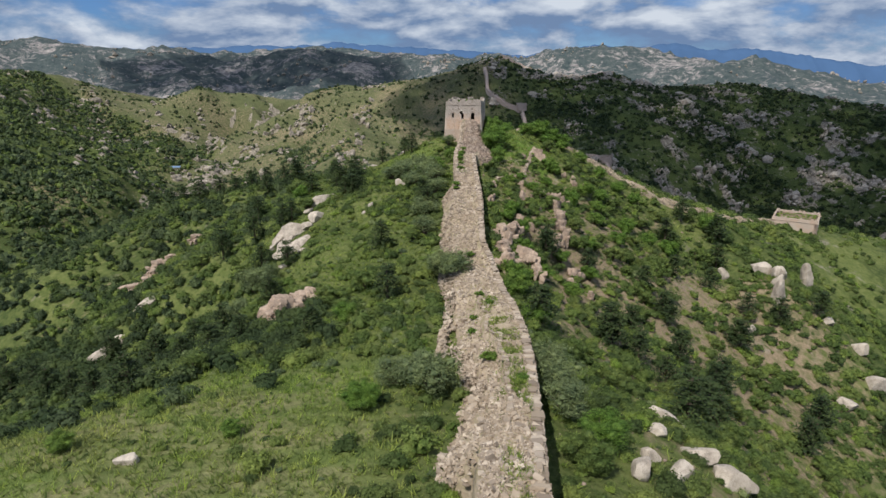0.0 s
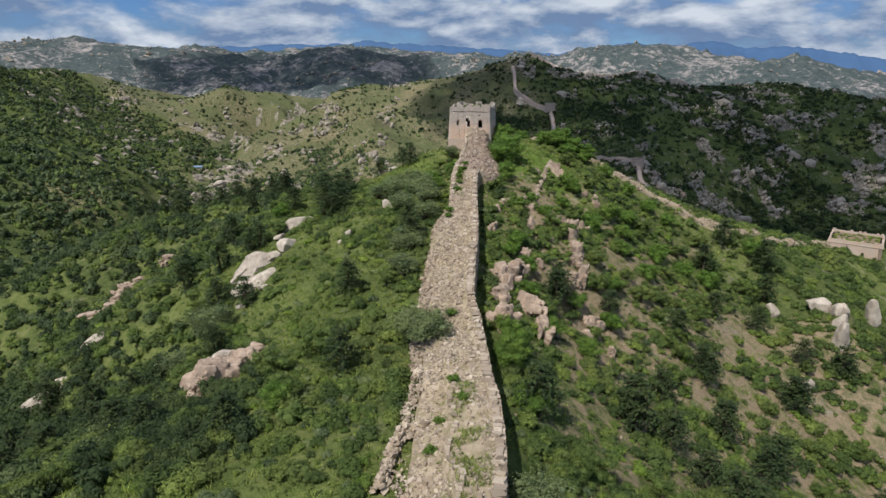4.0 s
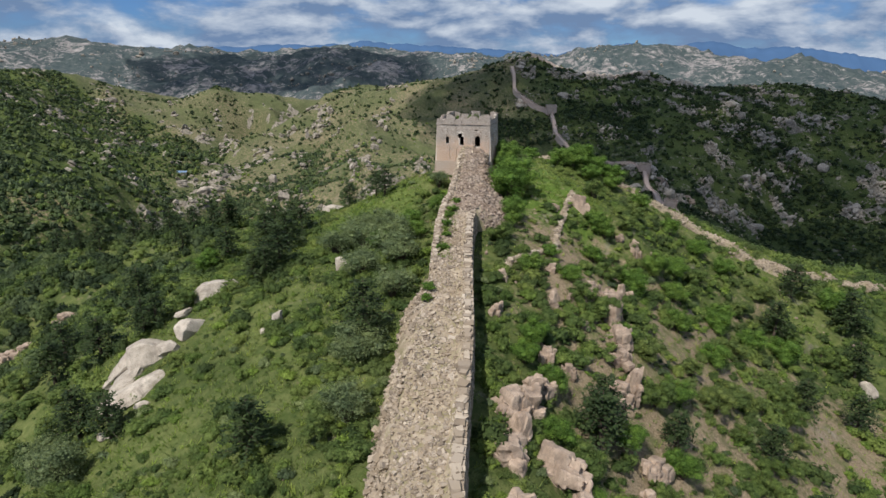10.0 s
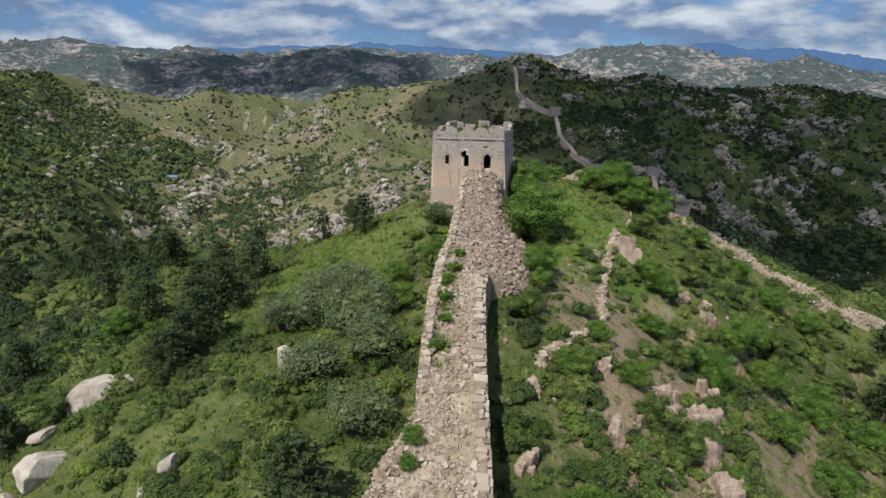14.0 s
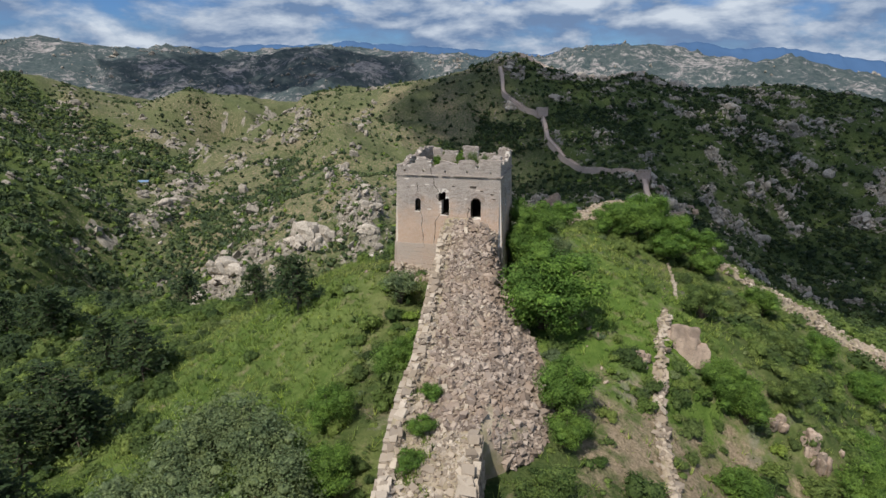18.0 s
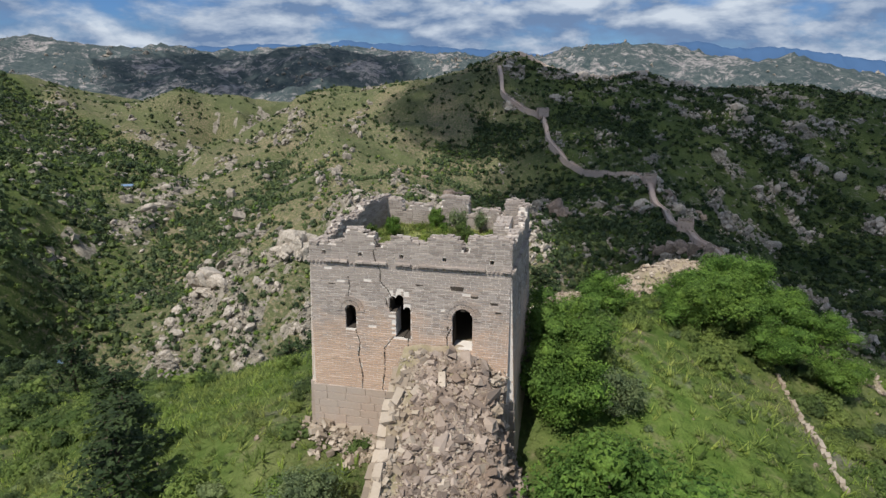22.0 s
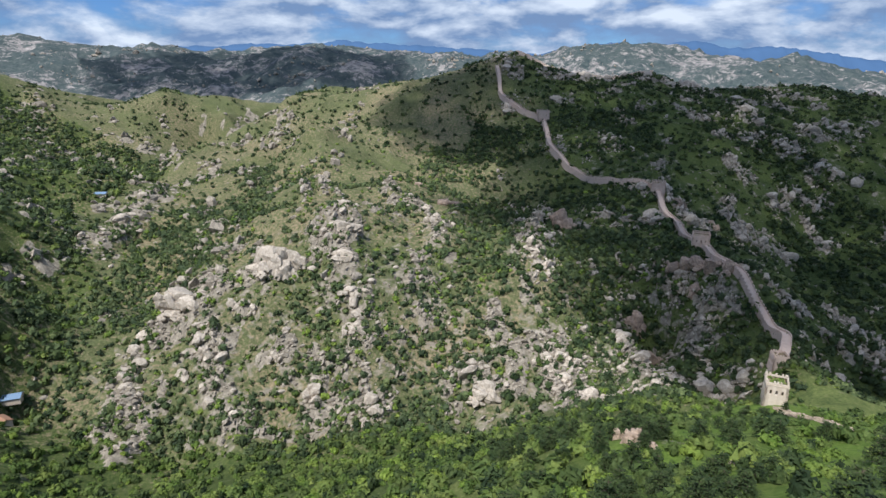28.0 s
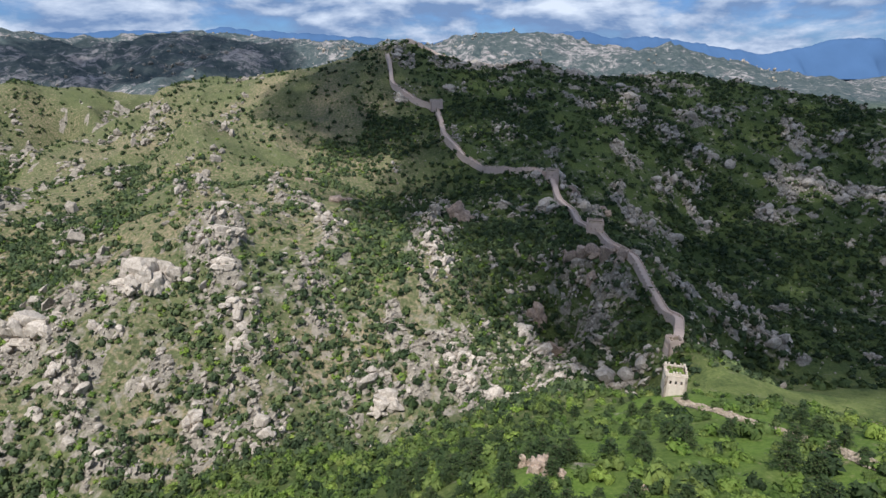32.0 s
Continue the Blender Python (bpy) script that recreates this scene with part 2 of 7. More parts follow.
LEAF_BRIGHT = foliage("bright_leaves", (0.090, 0.160, 0.024), (0.185, 0.270, 0.058), (0.205, 0.250, 0.065))
LEAF_BUSH = foliage("fresh_leaves", (0.080, 0.165, 0.026), (0.185, 0.305, 0.060), (0.195, 0.275, 0.062), 0.38)
LEAF_SHRUB = foliage("shrub_leaves", (0.072, 0.122, 0.028), (0.156, 0.216, 0.058), (0.182, 0.214, 0.066))
LEAF_WOOD = foliage("valley_leaves", (0.062, 0.098, 0.042), (0.124, 0.168, 0.072), (0.134, 0.164, 0.070))
LEAF_GREY = foliage("grey_green_leaves", (0.130, 0.180, 0.080), (0.250, 0.310, 0.150), (0.230, 0.280, 0.115), 0.42)
LEAF_PINE = foliage("pine_needles", (0.032, 0.060, 0.021), (0.074, 0.110, 0.040), (0.080, 0.110, 0.040))
GRASS = foliage("grass_blades", (0.155, 0.245, 0.042), (0.300, 0.385, 0.098), (0.390, 0.390, 0.150), 0.5)
WEEDS = foliage("pale_weeds", (0.290, 0.360, 0.105), (0.480, 0.510, 0.200), (0.540, 0.520, 0.250), 0.5)
bk = Mat("bark", 0.95, 0.1)
bk.color(bk.mix(bk.noise(5, 5, 0.7, 0, (1, 1, 0.2)), (0.06, 0.045, 0.034), (0.15, 0.12, 0.095)))
BARK = bk.m
# dark colour that stands in for shade in the openings, slots and cracks
dk = Mat("chamber_shade", 0.95, 0.05)
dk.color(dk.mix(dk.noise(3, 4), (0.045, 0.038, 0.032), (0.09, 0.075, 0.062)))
SHADE_DARK = dk.m


def block_mat():
    r = Mat("squared_stone", 0.88, 0.25)
    n1, n2 = r.noise(0.7, 5, 0.6), r.noise(10, 4, 0.7)
    c = r.mix(r.island(), (0.46, 0.39, 0.325), (0.62, 0.54, 0.455))
    c = r.mix(r.math("MULTIPLY", r.ramp(n1, (0.45, 0.0), (0.7, 1.0)), 0.4), c, (0.40, 0.29, 0.20))
    r.color(c).bump(n2, 0.02, 0.5)
    return r.m


BLOCK = block_mat()
FOOT = masonry("foot_stone", (0.42, 0.335, 0.275), (0.56, 0.465, 0.390), (0.52, 0.375, 0.28))
so = Mat("packed_earth", 0.97, 0.05)
so.color(so.mix(so.noise(1.5, 6, 0.7), (0.15, 0.115, 0.075), (0.27, 0.215, 0.145))).bump(so.noise(5, 5), 0.05, 0.6)
SOIL = so.m
tf = Mat("dry_turf", 0.95, 0.05)
tf.color(tf.mix(tf.ramp(tf.noise(1.8, 6, 0.7), (0.35, 0.0), (0.65, 1.0)), (0.22, 0.25, 0.085), (0.42, 0.40, 0.20))).bump(tf.noise(9, 5, 0.7), 0.12, 0.9)
TURF = tf.m
wh = Mat("cloud_vapour", 1.0, 0.0)
wh.color(wh.mix(wh.noise(0.01, 4), (0.78, 0.79, 0.81), (0.86, 0.86, 0.87)))
thin = wh.n.new("ShaderNodeBsdfTransparent")
veil = wh.n.new("ShaderNodeMixShader")
veil.inputs[0].default_value = 0.67
wh.l.new(wh.bsdf.outputs[0], veil.inputs[1])
wh.l.new(thin.outputs[0], veil.inputs[2])
wh.l.new(veil.outputs[0], wh.n["Material Output"].inputs["Surface"])
VAPOUR = wh.m
th = Mat("thin_cloud", 1.0, 0.0)
th.color((0.84, 0.84, 0.85))
clear = th.n.new("ShaderNodeBsdfTransparent")
half_ = th.n.new("ShaderNodeMixShader")
half_.inputs[0].default_value = 0.72
th.l.new(th.bsdf.outputs[0], half_.inputs[1])
th.l.new(clear.outputs[0], half_.inputs[2])
th.l.new(half_.outputs[0], th.n["Material Output"].inputs["Surface"])
THIN_CLOUD = th.m

# ---- the lie of the land: crests, spurs and valley floors as lines of (x, y, z) ----
LAND = {
    "wall_crest": [(3, -190, -13), (2, -160, -15), (2, -145, -17.5), (3, -132, -20), (5, -115, -22), (4, -100, -23), (3, -90, -23.5), (3, -78, -22), (4, -64, -19), (4, -46, -15.5), (5, -30, -13.5), (7, -15, -12.5), (8, -3, -10.5), (7, 8, -10), (5, 20, -13)],
    "west_flank_near": [(-28, -134, -19.5), (-34, -131, -20.3), (-60, -140, -25), (-30, -160, -18), (-10, -112, -22.5), (-26, -85, -27.5), (-10, -86, -23.5), (-50, -63, -43), (-35, -48, -26), (-34, -37, -22), (-17, -48, -19), (-11, -38, -16.5), (-21, -11, -19), (-8, -9, -13.5), (-20, 10, -19), (-29, 7, -22), (-27, 33, -27), (-48, -100, -34)],
    "west_flank_low": [(-69, -45, -43), (-68, -58, -50), (-81, -14, -44), (-75, -100, -46), (-97, -40, -56), (-115, -13, -48), (-84, 17, -32), (-49, 18, -25), (-75, 36, -33), (-69, 52, -34), (-110, 66, -45), (-150, 75, -60), (-110, 110, -86), (-60, 95, -66), (-30, 60, -44), (-150, -120, -70), (-110, -150, -45), (-160, 0, -80)],
    "tower_knoll": [(-2, -3, -10.4), (-3, 12, -12.5), (14, 6, -8.6), (15, 16, -10), (22, 4, -9.2), (21.5, 21, -10.2), (30, 24, -10.2), (20, 35, -20), (33, 36, -20), (41, 47, -27), (0, 40, -26)],
    "east_flank_near": [(10.6, -41, -15.5), (15, -46, -18), (22, -45, -21), (25, -61, -31), (20, -77, -30.5), (19, -122, -25.5), (24, -11, -13.6), (18, -17, -13.6), (30, -16, -17), (41, -13, -23.4), (35, -14, -20.6), (46, 1, -22.5), (32, 13, -12.5), (12, -22, -13), (14, -100, -27), (25, -145, -27)],
    "east_flank_low": [(51, -19, -35), (57, -41, -44), (71, -44, -52), (79, -16, -46.5), (87, -18, -46), (93, -31, -50), (90, -55, -64), (60, -90, -58), (110, -90, -85), (60, -140, -50), (120, -20, -62)],
    "east_spur": [(39, 13, -15.5), (53, 16, -22), (65, 11, -28.6), (85, 18, -35), (105, 26, -41), (127, 32, -45), (150, 40, -50), (190, 50, -60)],
    "north_spur": [(127, 60, -52), (130, 100, -64), (134, 140, -84), (138, 180, -102), (140, 190, -106), (145, 222, -123), (147, 233, -126), (156, 250, -140)],
    "north_flank": [(56, 140, -80), (44, 183, -108), (114, 217, -127), (11, 160, -107), (23, 130, -87), (43, 110, -70), (64, 110, -69), (78, 100, -60), (100, 200, -113), (58, 130, -79), (84, 115, -69), (114, 120, -77), (-31, 200, -142), (60, 60, -42), (20, 80, -54), (-30, 110, -92)],
    "valley_floor": [(-106, 220, -165), (-169, 240, -180), (-143, 290, -197), (-73, 300, -191), (22, 310, -190), (80, 330, -180), (-10, 286, -181), (131, 290, -156), (175, 300, -165), (-228, 310, -186), (-244, 318, -186), (-114, 311, -180), (254, 330, -172), (320, 330, -183), (-100, 130, -112), (-170, 150, -125)],
    "rocky_hill": [(-102, 800, -69), (-124, 807, -69), (-140, 700, -66), (-101, 529, -90), (-133, 560, -88), (-72, 450, -93), (-109, 403, -123), (-58, 380, -135), (-166, 389, -142), (-60, 340, -168), (-187, 320, -184), (14, 560, -113), (-49, 690, -96), (42, 430, -118), (107, 506, -117), (91, 400, -134), (34, 328, -177), (124, 370, -162), (152, 381, -185), (56, 620, -134)],
    "west_hills": [(-320, 700, -132), (-268, 803, -122), (-415, 1065, -112), (-323, 1082, -82), (-476, 850, -162), (-360, 900, -95), (-577, 950, -101), (-387, 609, -107), (-384, 661, -95), (-345, 556, -127), (-254, 370, -146), (-281, 420, -168), (-230, 560, -140), (-300, 500, -150)],
    "west_ridge": [(-732, 800, 13), (-781, 900, 10), (-771, 1050, -4), (-749, 1200, -30), (-365, 405, -76), (-452, 514, -71), (-536, 764, -77), (-649, 895, -78), (-339, 463, -97), (-303, 296, -99), (-250, 215, -118), (-277, 330, -96), (-420, 380, -60), (-500, 600, -62), (-640, 600, -10), (-380, 200, -90)],
    "skyline_west": [(-758, 1150, -31), (-612, 1150, -36), (-484, 1100, -34), (-377, 1080, -48), (-272, 1060, -37), (-211, 1100, -25), (-141, 1100, -22), (-38, 1040, -18), (43, 960, -4)],
    "dark_crest": [(85, 900, 8), (117, 930, 20), (182, 960, 1), (234, 960, -8), (321, 940, 1), (378, 930, -14), (449, 900, -22), (512, 880, -31), (608, 860, -28), (719, 780, -60), (820, 700, -85)],
    "dark_slope": [(85, 840, -30), (133, 775, -49), (132, 700, -76), (165, 640, -106), (204, 610, -105), (220, 590, -112), (206, 510, -116), (202, 440, -121), (209, 390, -123), (209, 330, -137), (189, 300, -141), (332, 662, -100), (350, 727, -70), (444, 631, -168), (321, 430, -172), (366, 560, -178), (454, 600, -157), (499, 480, -193), (580, 700, -128), (300, 560, -150), (250, 480, -145)],
    "far_range": [(-1762, 2500, 135), (-1496, 2500, 114), (-1303, 2600, 96), (-1029, 2500, 71), (-836, 2600, 74), (-550, 2700, 95), (-259, 2700, 86), (32, 2600, 56), (189, 2500, 43), (-1192, 1900, -39), (-800, 1800, -53), (-569, 1700, -67), (-304, 1800, -37)],
    "east_range": [(406, 2100, 42), (556, 2100, 59), (723, 2100, 76), (837, 2050, 55), (944, 2000, 36), (1081, 1900, 56), (1112, 1800, 14), (1209, 1700, -31), (1528, 1900, -35), (1678, 1700, -99)],
    "rim": [(-4500, 4800, -60), (0, 4800, -60), (4500, 4800, -150), (4600, 1500, -180), (-4500, 1500, -60), (-1500, -400, -60), (1200, 200, -190), (1500, -400, -180), (0, -600, -60), (300, 1500, -120), (800, 1300, -150), (-500, 1400, -130), (-1100, 1350, -110), (200, 120, -90), (260, 220, -150), (220, -80, -110), (0, 3300, -40), (-1500, 3300, 0), (1800, 2600, -120), (3000, 3600, -150)],
}
CTRL = np.array([p for line in LAND.values() for p in line], float)
SOFT = 6.0


def kern(d2):
    return -np.sqrt(d2 + SOFT * SOFT)


_d2 = ((CTRL[:, None, :2] - CTRL[None, :, :2]) ** 2).sum(-1)
_a = np.zeros((len(CTRL) + 1, len(CTRL) + 1))
_a[:-1, :-1] = kern(_d2) - np.eye(len(CTRL)) * 0.8
_a[-1, :-1] = _a[:-1, -1] = 1
_w = np.linalg.solve(_a, np.r_[CTRL[:, 2], 0])


def lattice(ix, iy, seed):
    """Repeatable values in 0..1 on whole-number points."""
    h = (ix.astype(np.int64) * 374761393 + iy.astype(np.int64) * 668265263 + seed * 974634777) & 0x7FFFFFFF
    h = ((h ^ (h >> 13)) * 1274126177) & 0x7FFFFFFF
    h = h ^ (h >> 16)
    return (h & 0xFFFF) / 65535.0


def vnoise(x, y, seed):
    """Smooth noise in -1..1, one bump a unit."""
    ix, iy = np.floor(x), np.floor(y)
    u, v = x - ix, y - iy
    u, v = u * u * u * (u * (6 * u - 15) + 10), v * v * v * (v * (6 * v - 15) + 10)
    a, b = lattice(ix, iy, seed), lattice(ix + 1, iy, seed)
    c, d = lattice(ix, iy + 1, seed), lattice(ix + 1, iy + 1, seed)
    return 2 * ((a + (b - a) * u) * (1 - v) + (c + (d - c) * u) * v) - 1


def sstep(x, a, b):
    t = np.clip((x - a) / (b - a), 0, 1)
    return t * t * (3 - 2 * t)


def range_from_path(x, y):
    """How far a place lies from the wall's line, along which everything is close."""
    yy = np.clip(y, -170, 30)
    return np.hypot(x - 5, y - yy)


def height(x, y):
    x, y = np.atleast_1d(np.asarray(x, float)), np.atleast_1d(np.asarray(y, float))
    out = np.empty(len(x))
    for s in range(0, len(x), 20000):
        q = slice(s, s + 20000)
        d2 = (x[q, None] - CTRL[None, :, 0]) ** 2 + (y[q, None] - CTRL[None, :, 1]) ** 2
        out[q] = kern(d2) @ _w[:-1] + _w[-1]
    r = range_from_path(x, y)
    a = 0.6 * x + 0.8 * y
    b = 0.8 * x - 0.6 * y
    for k, lam in enumerate((2.2, 5.0, 11.0, 24.0, 55.0, 130.0, 300.0)):
        use = sstep(r, 0.6 * lam, 4.0 * lam) * (0.035 + 0.04 * sstep(r, 150, 420) + 0.075 * sstep(y, 1350, 1800) * (1.6 if lam < 60 else 1.0))
        if lam in (24.0, 55.0, 130.0):
            use = use + 0.075 * sstep(y, 300, 420) * sstep(-x, -40, 60) * (1 - sstep(y, 1150, 1400))
        n = vnoise(a / lam + 7 * k, b / lam, 11 + k)
        if k >= 3:
            n = 0.45 * n + 0.55 * (0.55 - 2 * np.abs(vnoise(b / lam, a / lam + 3 * k, 31 + k)))
        out += n * lam * use
    return out + crag_lift(x, y)[0]


def outcrop_noise(x, y):
    return 0.6 * vnoise(x / 34, y / 34, 401) + 0.45 * vnoise(x / 13, y / 13, 402) + 0.25 * vnoise(x / 90, y / 90, 403)


def rock_blocks(x, y, seed):
    """Rock split into blocks: nearest and second distance to scattered hubs, and a number for each block."""
    ix, iy = np.floor(x), np.floor(y)
    f1, f2, tag = np.full(len(x), 9.0), np.full(len(x), 9.0), np.zeros(len(x))
    for dx in (-1, 0, 1):
        for dy in (-1, 0, 1):
            cx, cy = ix + dx, iy + dy
            d = np.hypot(cx + 0.1 + 0.8 * lattice(cx, cy, seed) - x, cy + 0.1 + 0.8 * lattice(cx, cy, seed + 1) - y)
            near = d < f1
            f2 = np.where(near, f1, np.minimum(f2, d))
            tag = np.where(near, lattice(cx, cy, seed + 2), tag)
            f1 = np.where(near, d, f1)
    return f1, f2, tag


def bare_share(x, y):
    """How much of the ground across the valley is naked rock, 0 to 1."""
    o = outcrop_noise(x, y)
    wx, wy = 16 * vnoise(x / 40, y / 40, 461), 16 * vnoise(x / 40, y / 40, 462)
    hill = np.where(inside(x + wx, y + wy, STONY), 1.0, 0.12 * sstep(y, 275, 315) * (1 - sstep(np.abs(x + 60), 170, 260)) * (1 - sstep(y, 560, 700)))
    dark = sstep(x, 70, 150) * sstep(y, 285, 340) * (1 - sstep(y, 985, 1060))
    west = sstep(y + 0.6 * x, 150, 330) * sstep(-x, 120, 200) * sstep(y, 330, 400) * (1 - sstep(y, 1050, 1200))
    p = np.maximum.reduce([hill * (0.07 + 0.25 * sstep(o, -0.1, 0.5)), dark * (0.02 + 0.36 * sstep(o, 0.05, 0.5)), 0.34 * west * sstep(o, 0.12, 0.5), 0.52 * np.clip(rib(x, y), 0, 1)])
    return p * (1 - 0.8 * draw_at(x, y)) * (1 - np.exp(-(line_dist(x, y, FAR_LINE) / 7) ** 4))


def crag_lift(x, y):
    """Lift of the rock blocks over the slope, and where they show bare."""
    lift, bare = np.zeros(len(x)), np.zeros(len(x))
    q = np.where((y > 265) & (y < 1200) & (np.abs(x) < 1000))[0]
    if len(q):
        x, y = x[q], y[q]
        share = bare_share(x, y)
        lift[q] = 4.0 * np.clip(rib(x, y), 0, 1) - 7.0 * draw_at(x, y)
        a, b = x + 2.2 * vnoise(x / 7, y / 7, 421), y + 2.2 * vnoise(x / 7, y / 7, 422)
        for span, amp, seed in ((34.0, 7.0, 431), (15.0, 4.6, 441), (6.6, 2.3, 451)):
            f1, f2, tag = rock_blocks(a / (span * 0.8), b / (span * 1.35), seed)
            on = sstep(share - 0.95 * tag, 0.0, 0.10) * (sstep(y, 470, 600) * sstep(x, 60, 140) if span > 30 else 1.0)
            gap = np.clip((f2 - f1) / 0.4, 0, 1) ** 0.5
            lift[q] += on * gap * (0.3 + 0.7 * (tag * 37.7 % 1.0)) * amp
            if span < 30:
                bare[q] = np.maximum(bare[q], on * sstep(f2 - f1, 0.0, 0.10))
    return lift, bare


def lines(*runs):
    """Grid lines: runs of (start, end, step)."""
    v = []
    for lo, hi, st in runs:
        v += list(np.linspace(lo, hi, max(2, int(round((hi - lo) / st)) + 1)))[:-1]
    return np.array(v + [runs[-1][1]])


def sheet(name, gx, gy, zfun):
    X, Y = np.meshgrid(gx, gy)
    nx, ny = len(gx), len(gy)
    x, y = X.ravel(), Y.ravel()
    co = np.stack([x, y, zfun(x, y)], 1)
    i = (np.arange(ny - 1)[:, None] * nx + np.arange(nx - 1)[None, :]).ravel()
    faces = np.stack([i, i + 1, i + nx + 1, i + nx], 1)
    return mesh_from(name, co, faces)


def mesh_from(name, co, faces, smooth=True):
    """A mesh from arrays; all faces have the same number of corners."""
    me = bpy.data.meshes.new(name)
    n = faces.shape[1]
    me.vertices.add(len(co))
    me.vertices.foreach_set("co", np.ascontiguousarray(co, np.float32).ravel())
    me.loops.add(faces.size)
    me.loops.foreach_set("vertex_index", np.ascontiguousarray(faces, np.int32).ravel())
    me.polygons.add(len(faces))
    me.polygons.foreach_set("loop_start", np.arange(0, faces.size, n, dtype=np.int32))
    me.polygons.foreach_set("use_smooth", np.full(len(faces), smooth))
    me.update()
    me.validate()
    return me


def put_attr(me, name, values):
    at = me.attributes.new(name, "FLOAT", "POINT")
    at.data.foreach_set("value", np.ascontiguousarray(values, np.float32))


def inside(px, py, poly):
    """Which places lie within an outline in plan."""
    res = np.zeros(len(px), bool)
    j = len(poly) - 1
    for i in range(len(poly)):
        (xi, yi), (xj, yj) = poly[i], poly[j]
        res ^= ((yi > py) != (yj > py)) & (px < (xj - xi) * (py - yi) / (yj - yi + 1e-9) + xi)
        j = i
    return res


def line_dist(x, y, line):
    """Distance in plan to a broken line."""
    best = np.full(len(x), 1e9)
    for (ax, ay), (bx, by) in zip(line[:-1], line[1:]):
        t = np.clip(((x - ax) * (bx - ax) + (y - ay) * (by - ay)) / ((bx - ax) ** 2 + (by - ay) ** 2 + 1e-9), 0, 1)
        best = np.minimum(best, np.hypot(x - ax - t * (bx - ax), y - ay - t * (by - ay)))
    return best


# the line of the border wall over the shaded ridge
FAR_LINE = [(84, 890), (86, 868), (85, 840), (108, 800), (133, 775), (134, 740), (130, 700), (146, 662), (165, 640), (185, 622), (204, 610), (220, 590), (212, 550), (206, 510), (204, 475), (202, 440), (205, 415), (209, 390), (213, 360), (209, 330), (196, 308), (189, 300)]
# ribs of bare rock across the valley: half width, line in plan
RIBS = [(12, [(-112, 408), (-131, 396), (-180, 390), (-188, 352), (-184, 321), (-166, 291)]), (9, [(-150, 380), (-130, 330), (-110, 300)]), (17, [(-72, 445), (-65, 405), (-58, 378), (-44, 355), (-56, 335)]), (18, [(20, 330), (45, 345), (67, 357), (82, 328)]),
        (11, [(-46, 582), (-15, 504), (9, 445)]), (5, [(-122, 560), (-108, 520)]), (4, [(-106, 556), (-96, 528)]), (4, [(-92, 548), (-84, 530)]), (17, [(-232, 712), (-313, 739)]), (20, [(-306, 650), (-290, 538), (-297, 505)]), (13, [(100, 562), (77, 442), (72, 425)]), (10, [(130, 392), (129, 337)]), (20, [(164, 421), (187, 404), (197, 383), (173, 371)]),
        (14, [(-20, 400), (0, 380)]), (13, [(-85, 350), (-60, 315), (-30, 310)]), (14, [(230, 420), (260, 380), (300, 350)])]
STONY = [(-76, 445), (-153, 455), (-200, 405), (-190, 300), (-121, 300), (30, 312), (90, 330), (118, 372), (128, 425), (55, 420), (-10, 470), (-62, 535)]
BELT = [(-190, 940), (-216, 865), (-200, 700), (-188, 575), (-223, 547)]
DRAWS = [BELT, [(42, 495), (34, 426), (17, 396), (5, 365)], [(-86, 391), (-60, 364)], [(-2, 362), (-10, 330)], [(-250, 560), (-215, 470), (-200, 420)], [(110, 470), (100, 400), (110, 340)]]
WOODED = [(-950, 1150), (-702, 1024), (-600, 1000), (-510, 975), (-371, 849), (-330, 640), (-350, 569), (-280, 480), (-238, 366), (-240, 331), (-196, 300), (-131, 287), (-50, 294), (28, 302), (110, 290), (110, 240), (-100, 60), (-950, 60)]


# bare paths and washed gullies on the eastern slope
TRAILS = [[(28, -16), (28, -23), (26, -31), (24, -39)], [(12, -41), (12, -46), (13, -50)], [(68, 1), (58, -8), (49, -16), (38, -28)], [(18, -39), (16, -43), (16, -46)], [(19, -79), (23, -63), (29, -55)], [(34, -71), (38, -64), (44, -60)], [(57, -58), (65, -43), (64, -35), (57, -33)], [(43, -39), (44, -32), (44, -25)]]


def trail_at(x, y):
    m = np.zeros(len(x))
    for line in TRAILS:
        m = np.maximum(m, np.exp(-(line_dist(x, y, line) / 1.1) ** 2))
    return m * (0.35 + 0.65 * sstep(vnoise(x / 1.7, y / 1.7, 957), -0.35, 0.25))


def rib(x, y):
    """1 on the ribs of rock, falling off to the sides, broken up."""
    m = np.zeros(len(x))
    for w, line in RIBS:
        m = np.maximum(m, np.exp(-(line_dist(x, y, line) / w) ** 2))
    return m * (0.75 + 0.5 * vnoise(x / 11, y / 11, 91))


def draw_at(x, y):
    m = np.zeros(len(x))
    for line in DRAWS:
        m = np.maximum(m, np.exp(-(line_dist(x, y, line) / 17) ** 2))
    return m


def rocky_at(x, y):
    """How stony the ground is: 0 to 1 and over."""
    hill = sstep(y, 270, 320) * (1 - sstep(np.abs(x + 30), 170, 260)) * (1 - sstep(y, 400, 560)) * 0.5 + 1.1 * rib(x, y)
    dark = sstep(x - 0.0 * y, 60, 190) * sstep(y, 280, 420) * (1 - sstep(y, 1000, 1300) * 0.3)
    far = sstep(y, 1300, 1700) * (0.55 + 0.65 * vnoise(x / 130, y / 130, 79))
    near = 0.05 + 0.25 * sstep(x, 8, 20) * (1 - sstep(y, 5, 30)) * (1 - sstep(x, 70, 110)) * sstep(y, -75, -50)
    return np.maximum.reduce([hill, dark * 0.35, far, near * (1 - sstep(y, 60, 120))]) + 0.25 * vnoise(x / 60, y / 60, 77)


